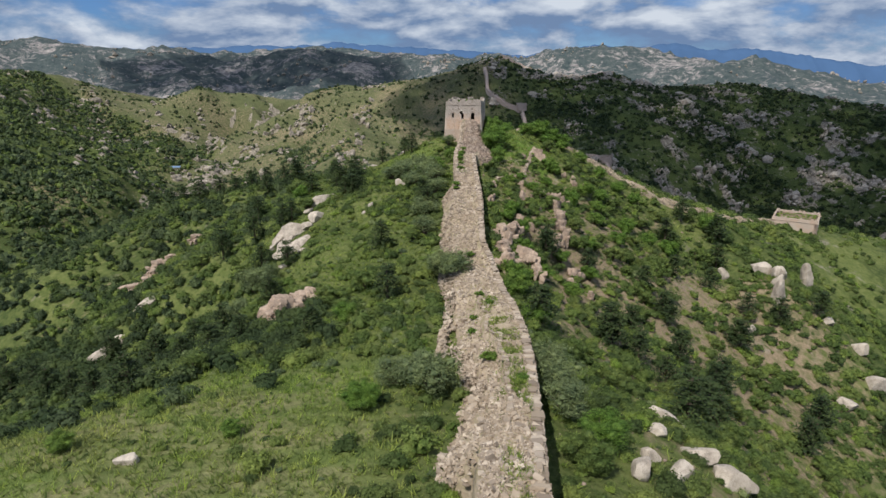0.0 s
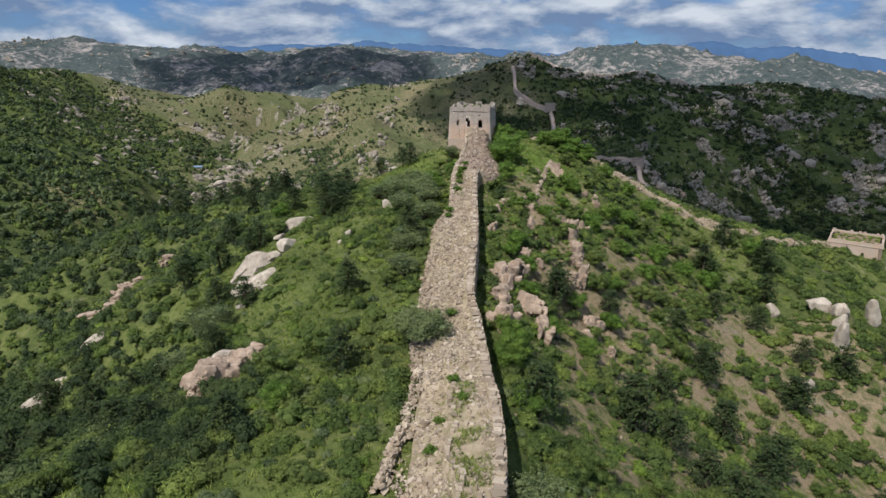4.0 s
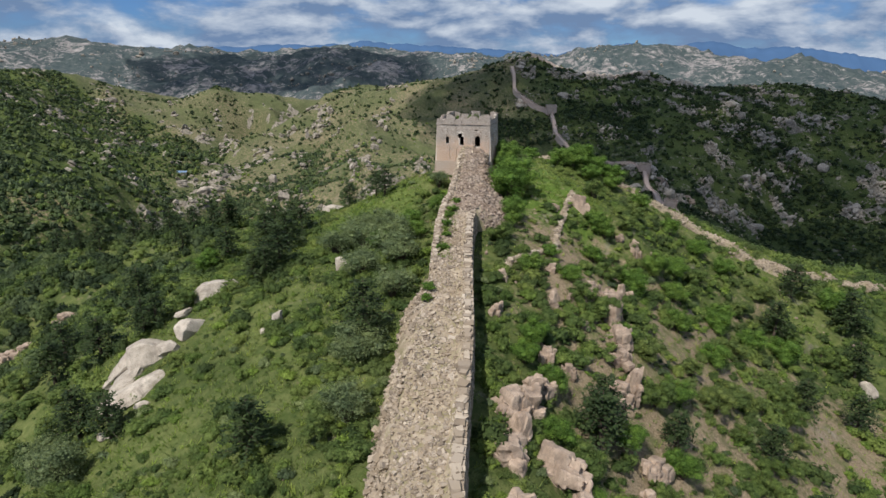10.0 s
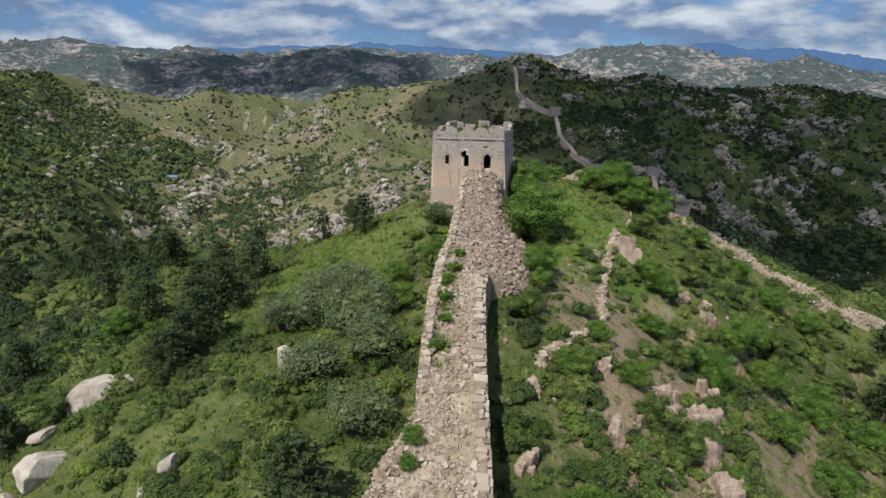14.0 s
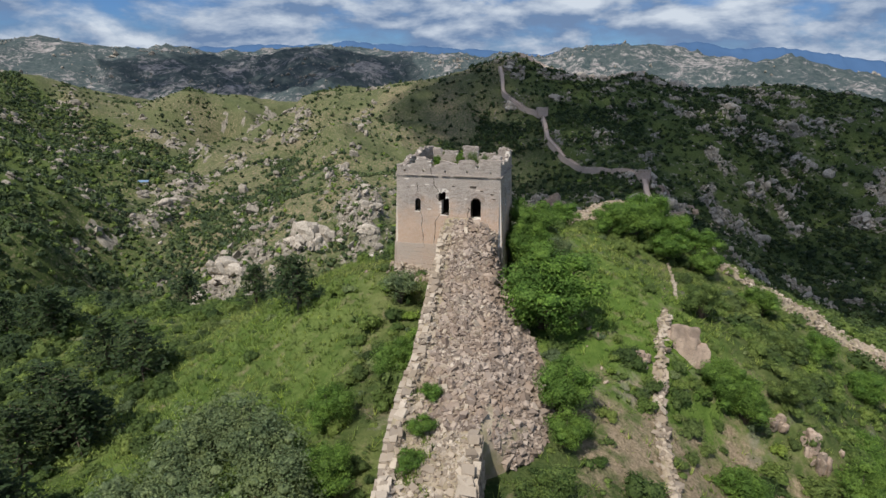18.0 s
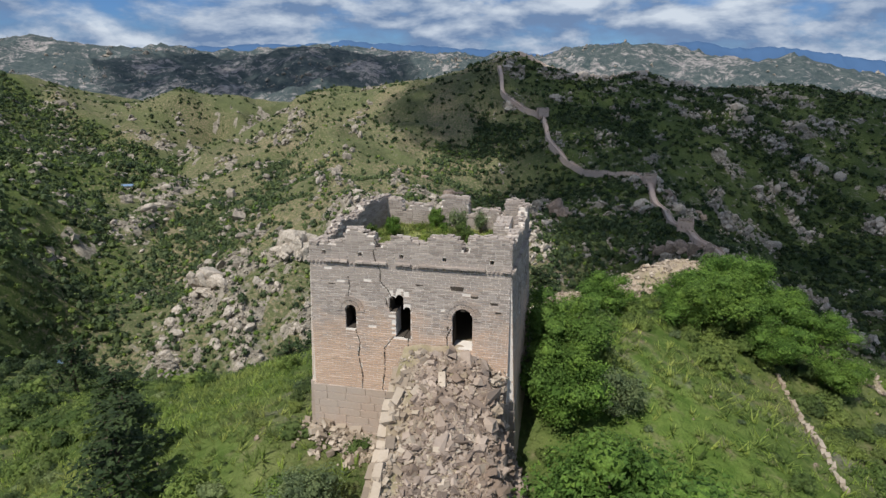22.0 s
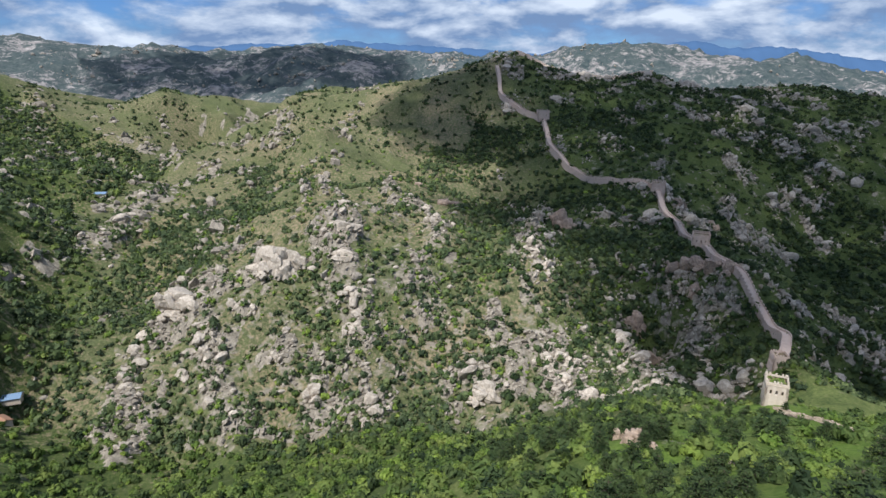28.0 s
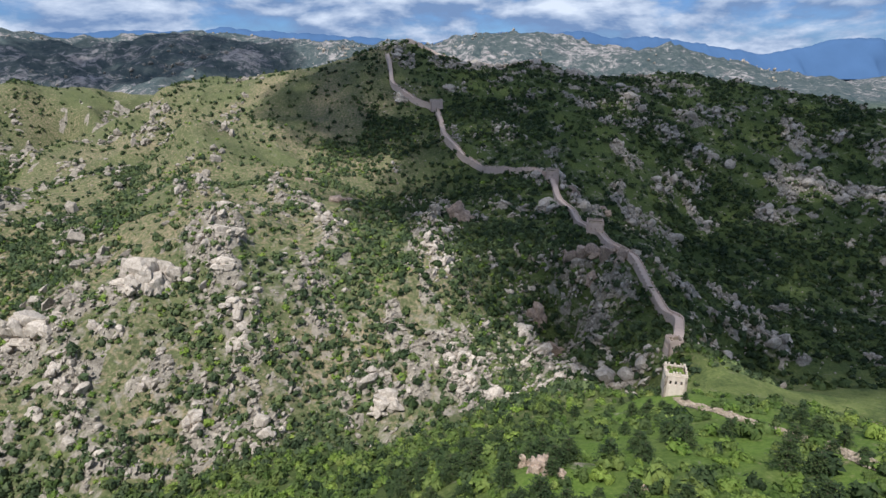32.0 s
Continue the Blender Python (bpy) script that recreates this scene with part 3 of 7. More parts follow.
def lush_at(x, y):
    """Open green grass: the first meadow, the crest west of the tower, the knoll and the sunny spur to the north."""
    m = sstep(-y, 104, 116) * sstep(-x, 6, 10)
    m = np.maximum(m, 0.8 * sstep(-x, 2, 5) * (1 - sstep(-x, 20, 30)) * sstep(y, -32, -20) * (1 - sstep(y, 20, 35)))
    m = np.maximum(m, sstep(x, 10, 14) * (1 - sstep(x, 26, 32)) * sstep(y, -26, -18) * (1 - sstep(y, 14, 20)))
    m = np.maximum(m, 1.05 * sstep(x, 34, 56) * (1 - sstep(x, 165, 200)) * sstep(y, 70, 100) * (1 - sstep(y, 235, 262)))
    return np.clip(m * (0.8 + 0.4 * vnoise(x / 9, y / 9, 83)), 0, 1)


def dry_at(x, y):
    hill = sstep(y, 240, 330) * (1 - sstep(np.abs(x + 60), 300, 420))
    upland = sstep(y, 600, 900) * (1 - sstep(y, 1250, 1500)) * 0.25
    east = (1 - 0.45 * sstep(-y, 50, 90)) * sstep(x, 10, 18) * (1 - sstep(y, 15, 30)) * 0.82 * (1 - sstep(x, 75, 130)) * (1 - 0.9 * sstep(y, -24, -12))
    return np.clip(np.maximum.reduce([hill * 0.34, upland, east]) + 0.10 + 0.22 * vnoise(x / 45, y / 45, 78) - 0.45 * sstep(x, 60, 200) * sstep(y, 280, 400) - 0.5 * sstep(-x, 300, 420) * (1 - sstep(y + 0.9 * x, 150, 330)) + 0.9 * trail_at(x, y), -0.3, 1.4)


GX = lines((-4700, -2600, 90), (-2600, -900, 21), (-900, -420, 9), (-420, -240, 4.0), (-240, 250, 1.6), (250, 420, 4.0), (420, 900, 8), (900, 2000, 18), (2000, 4700, 90))
GY = lines((-650, -200, 30), (-200, 60, 1.9), (60, 240, 3.2), (240, 290, 3.2), (290, 470, 1.6), (470, 640, 2.4), (640, 1200, 5.5), (1200, 1700, 20), (1700, 2800, 23), (2800, 4800, 100))
me = sheet("ground", GX, GY, height)
_co = np.empty(len(me.vertices) * 3, np.float32)
me.vertices.foreach_get("co", _co)
_co = _co.reshape(-1, 3)
put_attr(me, "rocky", rocky_at(_co[:, 0], _co[:, 1]))
put_attr(me, "bare", crag_lift(_co[:, 0].astype(float), _co[:, 1].astype(float))[1])
put_attr(me, "dry", dry_at(_co[:, 0], _co[:, 1]))
put_attr(me, "wood", np.maximum(np.where(inside(_co[:, 0], _co[:, 1], WOODED) & (_co[:, 1] > 20), 1.0, 0.0), sstep(_co[:, 0], 90, 180) * sstep(_co[:, 1], 300, 350)))
put_attr(me, "upland", sstep(_co[:, 1], 230, 300) * (1 - 0.8 * sstep(_co[:, 0], 70, 170)))
put_attr(me, "lush", lush_at(_co[:, 0], _co[:, 1]))
put_attr(me, "straw", sstep(-_co[:, 1], 108, 118) * sstep(-_co[:, 0], 6, 10))
# the far ranges, where the ground takes its painted haze
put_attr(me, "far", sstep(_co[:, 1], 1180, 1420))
me.materials.append(HILLSIDE)
ground = tagged(new("ground", me), "green mountain land with rocky ridges, spurs and valleys", "ground", kind="structure")


def hz(x, y):
    return float(height(x, y)[0])

# ---- builders ----


def part(name, me, material, parent=None, label="", kind=""):
    """Links a mesh as one object, under a thing or a part."""
    if material is not None and not me.materials:
        me.materials.append(material)
    ob = new(name, me)
    if parent is not None:
        ob.parent = parent
    return tagged(ob, label, kind=kind)


def thing(name, label, category, group="", at=None):
    ob = new(name)
    if at is not None:
        ob.matrix_basis = at
    return tagged(ob, label, category, group)


BOX_F = np.array([(0, 3, 2, 1), (4, 5, 6, 7), (0, 1, 5, 4), (1, 2, 6, 5), (2, 3, 7, 6), (3, 0, 4, 7)])
BOX_V = np.array([(-1, -1, -1), (1, -1, -1), (1, 1, -1), (-1, 1, -1), (-1, -1, 1), (1, -1, 1), (1, 1, 1), (-1, 1, 1)], float) * 0.5


def boxes_mesh(name, centre, size, axes=None, jitter=0.0, seed=1):
    """Many boxes in one mesh: centres (n, 3), sizes (n, 3), axes (n, 3, 3) as rows of unit vectors."""
    r = np.random.default_rng(seed)
    n = len(centre)
    v = BOX_V[None] * np.asarray(size)[:, None, :]
    if jitter:
        v = v + r.uniform(-1, 1, v.shape) * jitter * np.asarray(size)[:, None, :]
    if axes is not None:
        v = np.einsum("nij,njk->nik", v, axes)
    v = v + np.asarray(centre)[:, None, :]
    f = BOX_F[None] + 8 * np.arange(n)[:, None, None]
    return mesh_from(name, v.reshape(-1, 3), f.reshape(-1, 4), False)


def ico(level):
    bm = bmesh.new()
    bmesh.ops.create_icosphere(bm, subdivisions=level, radius=1.0)
    bm.verts.ensure_lookup_table()
    v = np.array([q.co[:] for q in bm.verts])
    f = np.array([[q.index for q in p.verts] for p in bm.faces])
    bm.free()
    return v, f


def noise3(v, s, seed):
    """Smooth noise at points in space, from three flat ones."""
    return (vnoise(v[:, 0] * s + seed, v[:, 1] * s - seed, seed) + vnoise(v[:, 1] * s, v[:, 2] * s + seed, seed + 1) + vnoise(v[:, 2] * s - seed, v[:, 0] * s, seed + 2)) / 2.2


def rock_shape(level, seed, rough=0.22, cuts=7, near=0.55, far=0.9):
    """A boulder of radius about 1: a ball flattened by some cleavage planes and worn at two scales."""
    r = np.random.default_rng(seed)
    v, f = ico(level)
    v = v * (1 + rough * noise3(v, 1.3, seed))[:, None]
    for _ in range(cuts):
        d = r.normal(size=3)
        d /= np.linalg.norm(d)
        lim = r.uniform(near, far)
        over = np.maximum(v @ d - lim, 0)
        v = v - (over * 0.94)[:, None] * d
    v = v * (1 + 0.05 * noise3(v, 4.0, seed + 9))[:, None]
    return v, f


def scatter_mesh(name, templates, pos, scale, turn, tilt=None, smooth=False):
    """Copies of template shapes in one mesh. scale (n, 3), turn about z in radians, tilt about x in radians."""
    n = len(pos)
    which = np.arange(n) % len(templates)
    vs, fs, tone, base = [], [], [], 0
    for k, (tv, tf) in enumerate(templates):
        q = np.where(which == k)[0]
        if not len(q):
            continue
        v = tv[None] * scale[q][:, None, :]
        if tilt is not None:
            c, s = np.cos(tilt[q])[:, None], np.sin(tilt[q])[:, None]
            v = np.stack([v[..., 0], v[..., 1] * c - v[..., 2] * s, v[..., 1] * s + v[..., 2] * c], -1)
        c, s = np.cos(turn[q])[:, None], np.sin(turn[q])[:, None]
        v = np.stack([v[..., 0] * c - v[..., 1] * s, v[..., 0] * s + v[..., 1] * c, v[..., 2]], -1) + pos[q][:, None, :]
        vs.append(v.reshape(-1, 3))
        fs.append((tf[None] + base + len(tv) * np.arange(len(q))[:, None, None]).reshape(-1, tf.shape[1]))
        base += len(q) * len(tv)
        tone.append(np.repeat(lattice(np.arange(len(q)) + 17 * k, np.arange(len(q)) // 7 + k, 77), len(tv)))
    me = mesh_from(name, np.concatenate(vs), np.concatenate(fs), smooth)
    put_attr(me, "tone", np.concatenate(tone))
    return me


def clump(leaves, seed, leaf=0.2, flat=1.0, lobes=3, fine=1):
    """A plant of radius about 1 on z = 0: rounded leafy lobes with small blades standing out all over."""
    r = np.random.default_rng(seed)
    a = r.uniform(0, 2 * np.pi) + 2.4 * np.arange(lobes)
    out = 0.52 * np.sqrt((np.arange(lobes) + r.uniform(0, 0.6, lobes)) / lobes)
    hub = np.stack([np.cos(a) * out, np.sin(a) * out, (0.62 - 0.5 * out + r.normal(0, 0.07, lobes)) * flat], 1)
    rad = r.uniform(0.36, 0.58, lobes) * (1.12 if lobes < 4 else 0.92)
    if lobes == 1:
        hub[:, :2] *= 0.2
        rad[:] = 0.72
    shapes = []
    bv, bf = ico(fine)
    for h, q in zip(hub, rad):
        v = bv * q * 0.74 * (1 + 0.26 * noise3(bv, 2.2, int(seed + 9 * h[0] * 10) % 97 + 3))[:, None] * (1, 1, flat) + h
        keep_f = bf[(bv[bf].mean(1)[:, 2] > -0.62)]
        shapes.append((v, keep_f))
    k = r.integers(0, lobes, leaves)
    d = r.normal(size=(leaves, 3))
    d[:, 2] = np.where(d[:, 2] < -0.5, -d[:, 2], d[:, 2])
    d /= np.linalg.norm(d, axis=1)[:, None]
    p = hub[k] + d * (rad[k] * r.uniform(0.70, 1.16, leaves))[:, None] * (1, 1, flat)
    p[:, 2] = np.maximum(p[:, 2], 0.04)
    shapes.append(blades(p, d + r.normal(size=(leaves, 3)) * 0.45 + (0, 0, 0.35), leaf * r.uniform(0.6, 1.3, leaves), r))
    return joined(*shapes)


def blades(p, nrm, size, r, slim=0.62):
    """Leaf blades: slim triangles set at points, facing nrm."""
    nrm = nrm / np.linalg.norm(nrm, axis=1)[:, None]
    t = np.cross(nrm, r.normal(size=p.shape))
    t /= np.linalg.norm(t, axis=1)[:, None]
    b = np.cross(nrm, t)
    a, w = t * size[:, None], b * (size * slim)[:, None]
    v = np.stack([p - a, p + a * 0.75 + w - nrm * 0.12 * size[:, None], p + a * 0.75 - w], 1)
    return v.reshape(-1, 3), np.arange(3 * len(p)).reshape(-1, 3)


def tube(points, radii, sides=7):
    """A tapered round limb along points."""
    v, f = [], []
    for k, (p, q) in enumerate(zip(points, radii)):
        for j in range(sides):
            a = 2 * math.pi * j / sides
            v.append((p[0] + q * math.cos(a), p[1] + q * math.sin(a), p[2]))
        if k:
            for j in range(sides):
                f.append(((k - 1) * sides + j, (k - 1) * sides + (j + 1) % sides, k * sides + (j + 1) % sides, k * sides + j))
    return np.array(v, float), np.array(f)


def joined(*shapes):
    vs, fs, base = [], [], 0
    for v, f in shapes:
        vs.append(v)
        fs.append(f + base)
        base += len(v)
    return np.concatenate(vs), np.concatenate(fs)

# ---- the ruined wall along the crest ----
# y, left top x, right top x, top z, left rubble bank, right rubble bank
WALL = np.array([
    (-170, -2.2, 2.2, -8.6, 0.2, 0.4), (-156, -1.8, 2.4, -10.9, 0.2, 0.4), (-145, -1.0, 2.8, -13.2, 0.2, 0.4), (-140.5, -0.5, 3.5, -14.1, 0.2, 0.5), (-139, -0.4, 3.7, -14.4, 1.8, 0.6),
    (-136, -0.1, 4.2, -15.0, 2.4, 0.6), (-130, 1.1, 4.9, -15.9, 1.6, 0.6), (-122, 1.3, 5.9, -17.1, 1.0, 0.4), (-114, 0.9, 6.6, -18.2, 0.8, 0.3), (-111.5, -0.6, 6.8, -18.6, 0.3, 0.3),
    (-106, -0.5, 7.0, -19.3, 0.2, 0.3), (-100, -0.9, 6.9, -19.9, 0.6, 0.5), (-96, -0.4, 6.5, -20.1, 0.6, 0.6), (-90, -0.6, 6.1, -19.9, 0.6, 0.6),
    (-84, -0.9, 5.5, -19.0, 1.0, 0.4), (-80, -0.6, 4.85, -18.3, 1.0, 0.2), (-78, -0.4, 4.75, -17.9, 1.0, 0.2), (-70, -0.2, 5.1, -16.4, 1.2, 0.2), (-64, 0.2, 5.5, -15.3, 1.2, 0.2),
    (-58, 0.5, 5.7, -14.2, 1.2, 0.2), (-51, 0.9, 5.7, -13.0, 1.5, 0.2), (-48.5, 1.4, 5.7, -12.6, 0.2, 0.2), (-46, 1.4, 5.7, -12.1, 0.2, 0.2)])
WALL = np.concatenate([WALL, np.array([
    (-40, 1.45, 5.8, -11.3, 0.2, 0.2), (-34, 1.5, 6.0, -10.6, 0.2, 0.2), (-30, 1.65, 6.3, -10.2, 0.2, 0.2), (-28, 1.8, 6.6, -10.0, 0.2, 0.3),
    (-25.5, 2.1, 7.3, -9.7, 0.2, 3.0), (-20.5, 2.8, 7.9, -9.2, 0.2, 4.0), (-13, 3.4, 8.3, -8.0, 0.2, 3.4), (-6, 4.2, 8.6, -5.8, 0.2, 2.0), (-1.6, 4.7, 8.7, -4.0, 0.2, 1.0)])])


def wall_at(y, col):
    return np.interp(y, WALL[:, 0], WALL[:, col])


def wall_top(y, s):
    """Height of the wall's walk at s from 0 (left edge) to 1 (right edge)."""
    z = wall_at(y, 3)
    z = z + 0.55 * sstep(s, 0.80, 0.88) * sstep(y, -95, -80) * (1 - sstep(y, -31, -27.5))
    z = z + 0.40 * (1 - sstep(s, 0.10, 0.16)) * sstep(y, -47, -44) * (1 - sstep(y, -12, -3))
    z = z - 0.45 * sstep(s, 0.45, 1.0) * sstep(y, -27, -23)
    z = z - (0.9 + 3.0 * (0.42 - np.minimum(s, 0.42))) * (1 - sstep(s, 0.38, 0.44)) * sstep(y, -140, -130) * (1 - sstep(y, -99, -94))
    rough = 0.30 * vnoise(y / 3.1, s * 1.6 + 4, 51) + 0.16 * vnoise(y / 0.9, s * 5, 52)
    return z + rough * (1 - 0.6 * sstep(s, 0.8, 0.9))


ruin = thing("ruined_wall", "ruined stone border wall with a crumbling rubble top along the crest", "wall")
ny = 330
ys = np.linspace(-170, -1.6, ny)
prof = np.linspace(0, 1, 15)
rows_v = []
for s in prof:
    x = wall_at(ys, 1) + (wall_at(ys, 2) - wall_at(ys, 1)) * s
    x = x + (0.16 * vnoise(ys / 1.7, ys * 0 + s, 53) if s in (0.0, 1.0) else 0)
    rows_v.append(np.stack([x, ys, wall_top(ys, np.full(ny, s))], 1))
left, right = [], []
for k, q in enumerate((1.0, 0.66, 0.33)):
    x0 = wall_at(ys, 1) - 0.15 - (wall_at(ys, 4) + 0.9) * q + 0.35 * vnoise(ys / 2.3, ys * 0 + q * 3, 55)
    g0 = height(x0, ys)
    zt = rows_v[0][:, 2]
    bank = sstep(wall_at(ys, 4), 0.3, 1.2)
    z = np.where(q == 1.0, g0 - 0.8, g0 + (zt - g0) * ((1 - q) * (0.9 * bank + 0.0 * (1 - bank))) - 0.8 * (1 - bank) + 0.18 * vnoise(ys / 1.1, ys * 0 + q, 56))
    x0 = x0 * bank + (wall_at(ys, 1) - 0.25 * (1 + q)) * (1 - bank)
    z = z * bank + (zt - (0.35 + 2.2 * q + (2.2 if q == 1.0 else 0))) * (1 - bank)
    left.append(np.stack([x0, ys, z], 1))
for k, q in enumerate((0.33, 0.66, 1.0)):
    bank = sstep(wall_at(ys, 5), 0.3, 1.0)
    xr = wall_at(ys, 2) + 0.12 + (wall_at(ys, 5) + 0.4) * q
    g0 = height(xr, ys)
    zt = rows_v[-1][:, 2]
    z = np.where(q == 1.0, g0 - 0.8, g0 + (zt - g0) * (1 - q) * 0.95 + 0.2 * vnoise(ys / 1.0, ys * 0 + q, 57))
    z = z * bank + (zt - (0.3 + 1.4 * q * 2.4)) * (1 - bank)
    x = xr * bank + (wall_at(ys, 2) + 0.10 * (1 + q)) * (1 - bank)
    right.append(np.stack([x, ys, z], 1))
rows_all = left + rows_v + right
co = np.stack(rows_all, 1).reshape(-1, 3)
w_ = len(rows_all)
i0 = (np.arange(ny - 1)[:, None] * w_ + np.arange(w_ - 1)[None, :]).ravel()
core = mesh_from("core", co, np.stack([i0, i0 + 1, i0 + w_ + 1, i0 + w_], 1), True)
part("core", core, WALL_CORE, ruin, "lime and rubble core")


def bank_left(y, q):
    """A place on the left bank, q from 0 (wall) to 1 (foot)."""
    x = wall_at(y, 1) - 0.15 - (wall_at(y, 4) + 0.9) * q
    g = height(x, y)
    return x, g + (wall_top(y, np.zeros(len(y))) - g) * np.interp(q, (0, 0.33, 0.66, 1), (1, 0.61, 0.31, -0.05))


def bank_right(y, q):
    x = wall_at(y, 2) + (wall_at(y, 5) + 0.4) * q
    g = height(x, y)
    return x, g + (wall_at(y, 3) - 0.4 - g) * (1 - q)


def stone_axes(n, r, tilt):
    a, b, c = r.uniform(0, 2 * np.pi, n), r.normal(0, tilt, n), r.normal(0, tilt, n)
    ca, sa, cb, sb, cc, sc = np.cos(a), np.sin(a), np.cos(b), np.sin(b), np.cos(c), np.sin(c)
    x = np.stack([ca * cb, sa * cb, -sb], 1)
    y = np.stack([ca * sb * sc - sa * cc, sa * sb * sc + ca * cc, cb * sc], 1)
    return np.stack([x, y, np.cross(x, y)], 1)


r_ = np.random.default_rng(21)
n = 36000
y = r_.uniform(-168, -2, n)
s = r_.uniform(0.0, 0.97, n)
x = wall_at(y, 1) + (wall_at(y, 2) - wall_at(y, 1)) * s
size = r_.gamma(2.2, 0.058, n).clip(0.06, 0.55)
keep = (vnoise(y / 4, s * 3, 61) + r_.uniform(-0.4, 1.0, n) > -0.55 + 0.75 * sstep(y, -146, -138) * (1 - sstep(y, -104, -92)) * sstep(s, 0.38, 0.46))
y, s, x, size = y[keep], s[keep], x[keep], size[keep]
cen = np.stack([x, y, wall_top(y, s) + size * 0.10], 1)
ax = stone_axes(len(y), r_, 0.55)
dims = size[:, None] * np.stack([r_.uniform(0.8, 1.5, len(y)), r_.uniform(0.6, 1.1, len(y)), r_.uniform(0.35, 0.75, len(y))], 1)
part("walk_rubble", boxes_mesh("walk_rubble", cen, dims, ax, 0.12, 3), RUBBLE, ruin, "loose broken stones on the top", kind="stuff")
n = 11000
y = r_.uniform(-27.5, -2, n)
s = np.clip(r_.uniform(0.12, 1.0, n) ** 0.75, 0, 0.98)
x = wall_at(y, 1) + (wall_at(y, 2) - wall_at(y, 1)) * s
size = r_.gamma(1.9, 0.062, n).clip(0.06, 0.50)
dims = size[:, None] * np.stack([r_.uniform(0.8, 1.5, n), r_.uniform(0.6, 1.1, n), r_.uniform(0.35, 0.8, n)], 1)
part("ramp_rubble", boxes_mesh("ramp_rubble", np.stack([x, y, wall_top(y, s) + size * r_.uniform(0.0, 0.35, n)], 1), dims, stone_axes(n, r_, 0.7), 0.30, 14), RUBBLE_RED, ruin, "tumbled blocks below the tower", kind="stuff")
n = 22000
y = np.concatenate([r_.uniform(-168, -48, n // 2), r_.uniform(-27, -3, n - n // 2)])
q = r_.uniform(0, 1.02, n) ** 0.9
side = np.where(np.arange(n) < n // 2, 1.0, -1.0)
lx, lz = bank_left(y, q)
rx, rz = bank_right(y, q)
x, z = np.where(side > 0, lx, rx), np.where(side > 0, lz, rz)
keep = np.where(side > 0, wall_at(y, 4) > r_.uniform(0.2, 1.2, n), True)
size = r_.gamma(1.9, 0.078, n).clip(0.07, 0.75)
x, y, z, size = x[keep], y[keep], z[keep], size[keep]
dims = size[:, None] * np.stack([r_.uniform(0.8, 1.5, len(y)), r_.uniform(0.6, 1.1, len(y)), r_.uniform(0.35, 0.7, len(y))], 1)
axb = stone_axes(len(y), r_, 0.45)
for pick, mat_ in ((y < -40, RUBBLE), (y >= -40, RUBBLE_RED)):
    part("bank_rubble", boxes_mesh("bank_rubble", np.stack([x, y, z + 0.08 * size + 0.05], 1)[pick], dims[pick], axb[pick], 0.28, 4), mat_, ruin, "fallen rubble along the foot", kind="stuff")


def wall_face(side, y0, y1, drop, name, seed):
    """Courses of squared stones on one face of the wall."""
    r = np.random.default_rng(seed)
    cen, dims, axs = [], [], []
    col = 2 if side > 0 else 1
    y = y0
    while y < y1:
        ln = r.uniform(0.35, 0.75)
        ym = y + ln / 2
        top = float(wall_top(np.array([ym]), np.array([1.0 if side > 0 else 0.0]))[0])
        dydx = float(wall_at(ym + 0.5, col) - wall_at(ym - 0.5, col))
        dz = float(wall_at(ym + 0.5, 3) - wall_at(ym - 0.5, 3))
        t = np.array([dydx, 1.0, dz]); t /= np.linalg.norm(t)
        o = np.cross(t, (0, 0, 1)); o /= np.linalg.norm(o)
        up = np.cross(o, t)
        z = 0.02
        k = 0
        while z < drop:
            hgt = r.uniform(0.20, 0.30)
            xx = float(wall_at(ym, col)) + side * (0.14 + 0.05 * z + r.uniform(-0.03, 0.05))
            cen.append((xx, ym + r.uniform(-0.15, 0.15), top - z - hgt / 2))
            dims.append((ln * r.uniform(0.85, 1.0), r.uniform(0.34, 0.44), hgt * 0.88))
            axs.append((t, o, up))
            z += hgt
            k += 1
        y += ln
    return np.array(cen), np.array(dims), np.array(axs)


for side, y0, y1, drop, sd in ((1, -168, -28, 3.4, 31), (-1, -47, -3, 2.6, 32)):
    c, d, a = wall_face(side, y0, y1, drop, "", sd)
    near = (c[:, 1] > (-46 if side > 0 else -30)) & (c[:, 1] < (-28 if side > 0 else -8))
    near &= np.cumsum(near) <= 140
    part("facing", boxes_mesh("facing", c[~near], d[~near], a[~near], 0.06, sd), RUBBLE, ruin, "coursed stone facing", kind="stuff")
    proto = boxes_mesh("stone", np.zeros((1, 3)), np.ones((1, 3)), None, 0.07, sd + 5)
    proto.materials.append(RUBBLE)
    for ce, di, axx in zip(c[near], d[near], a[near]):
        ob = new("stone", proto)
        ob.parent = ruin
        m3 = Matrix([list(v) for v in axx]).transposed().to_4x4()
        ob.matrix_basis = Matrix.Translation(ce) @ m3 @ Matrix.Diagonal((*di, 1))
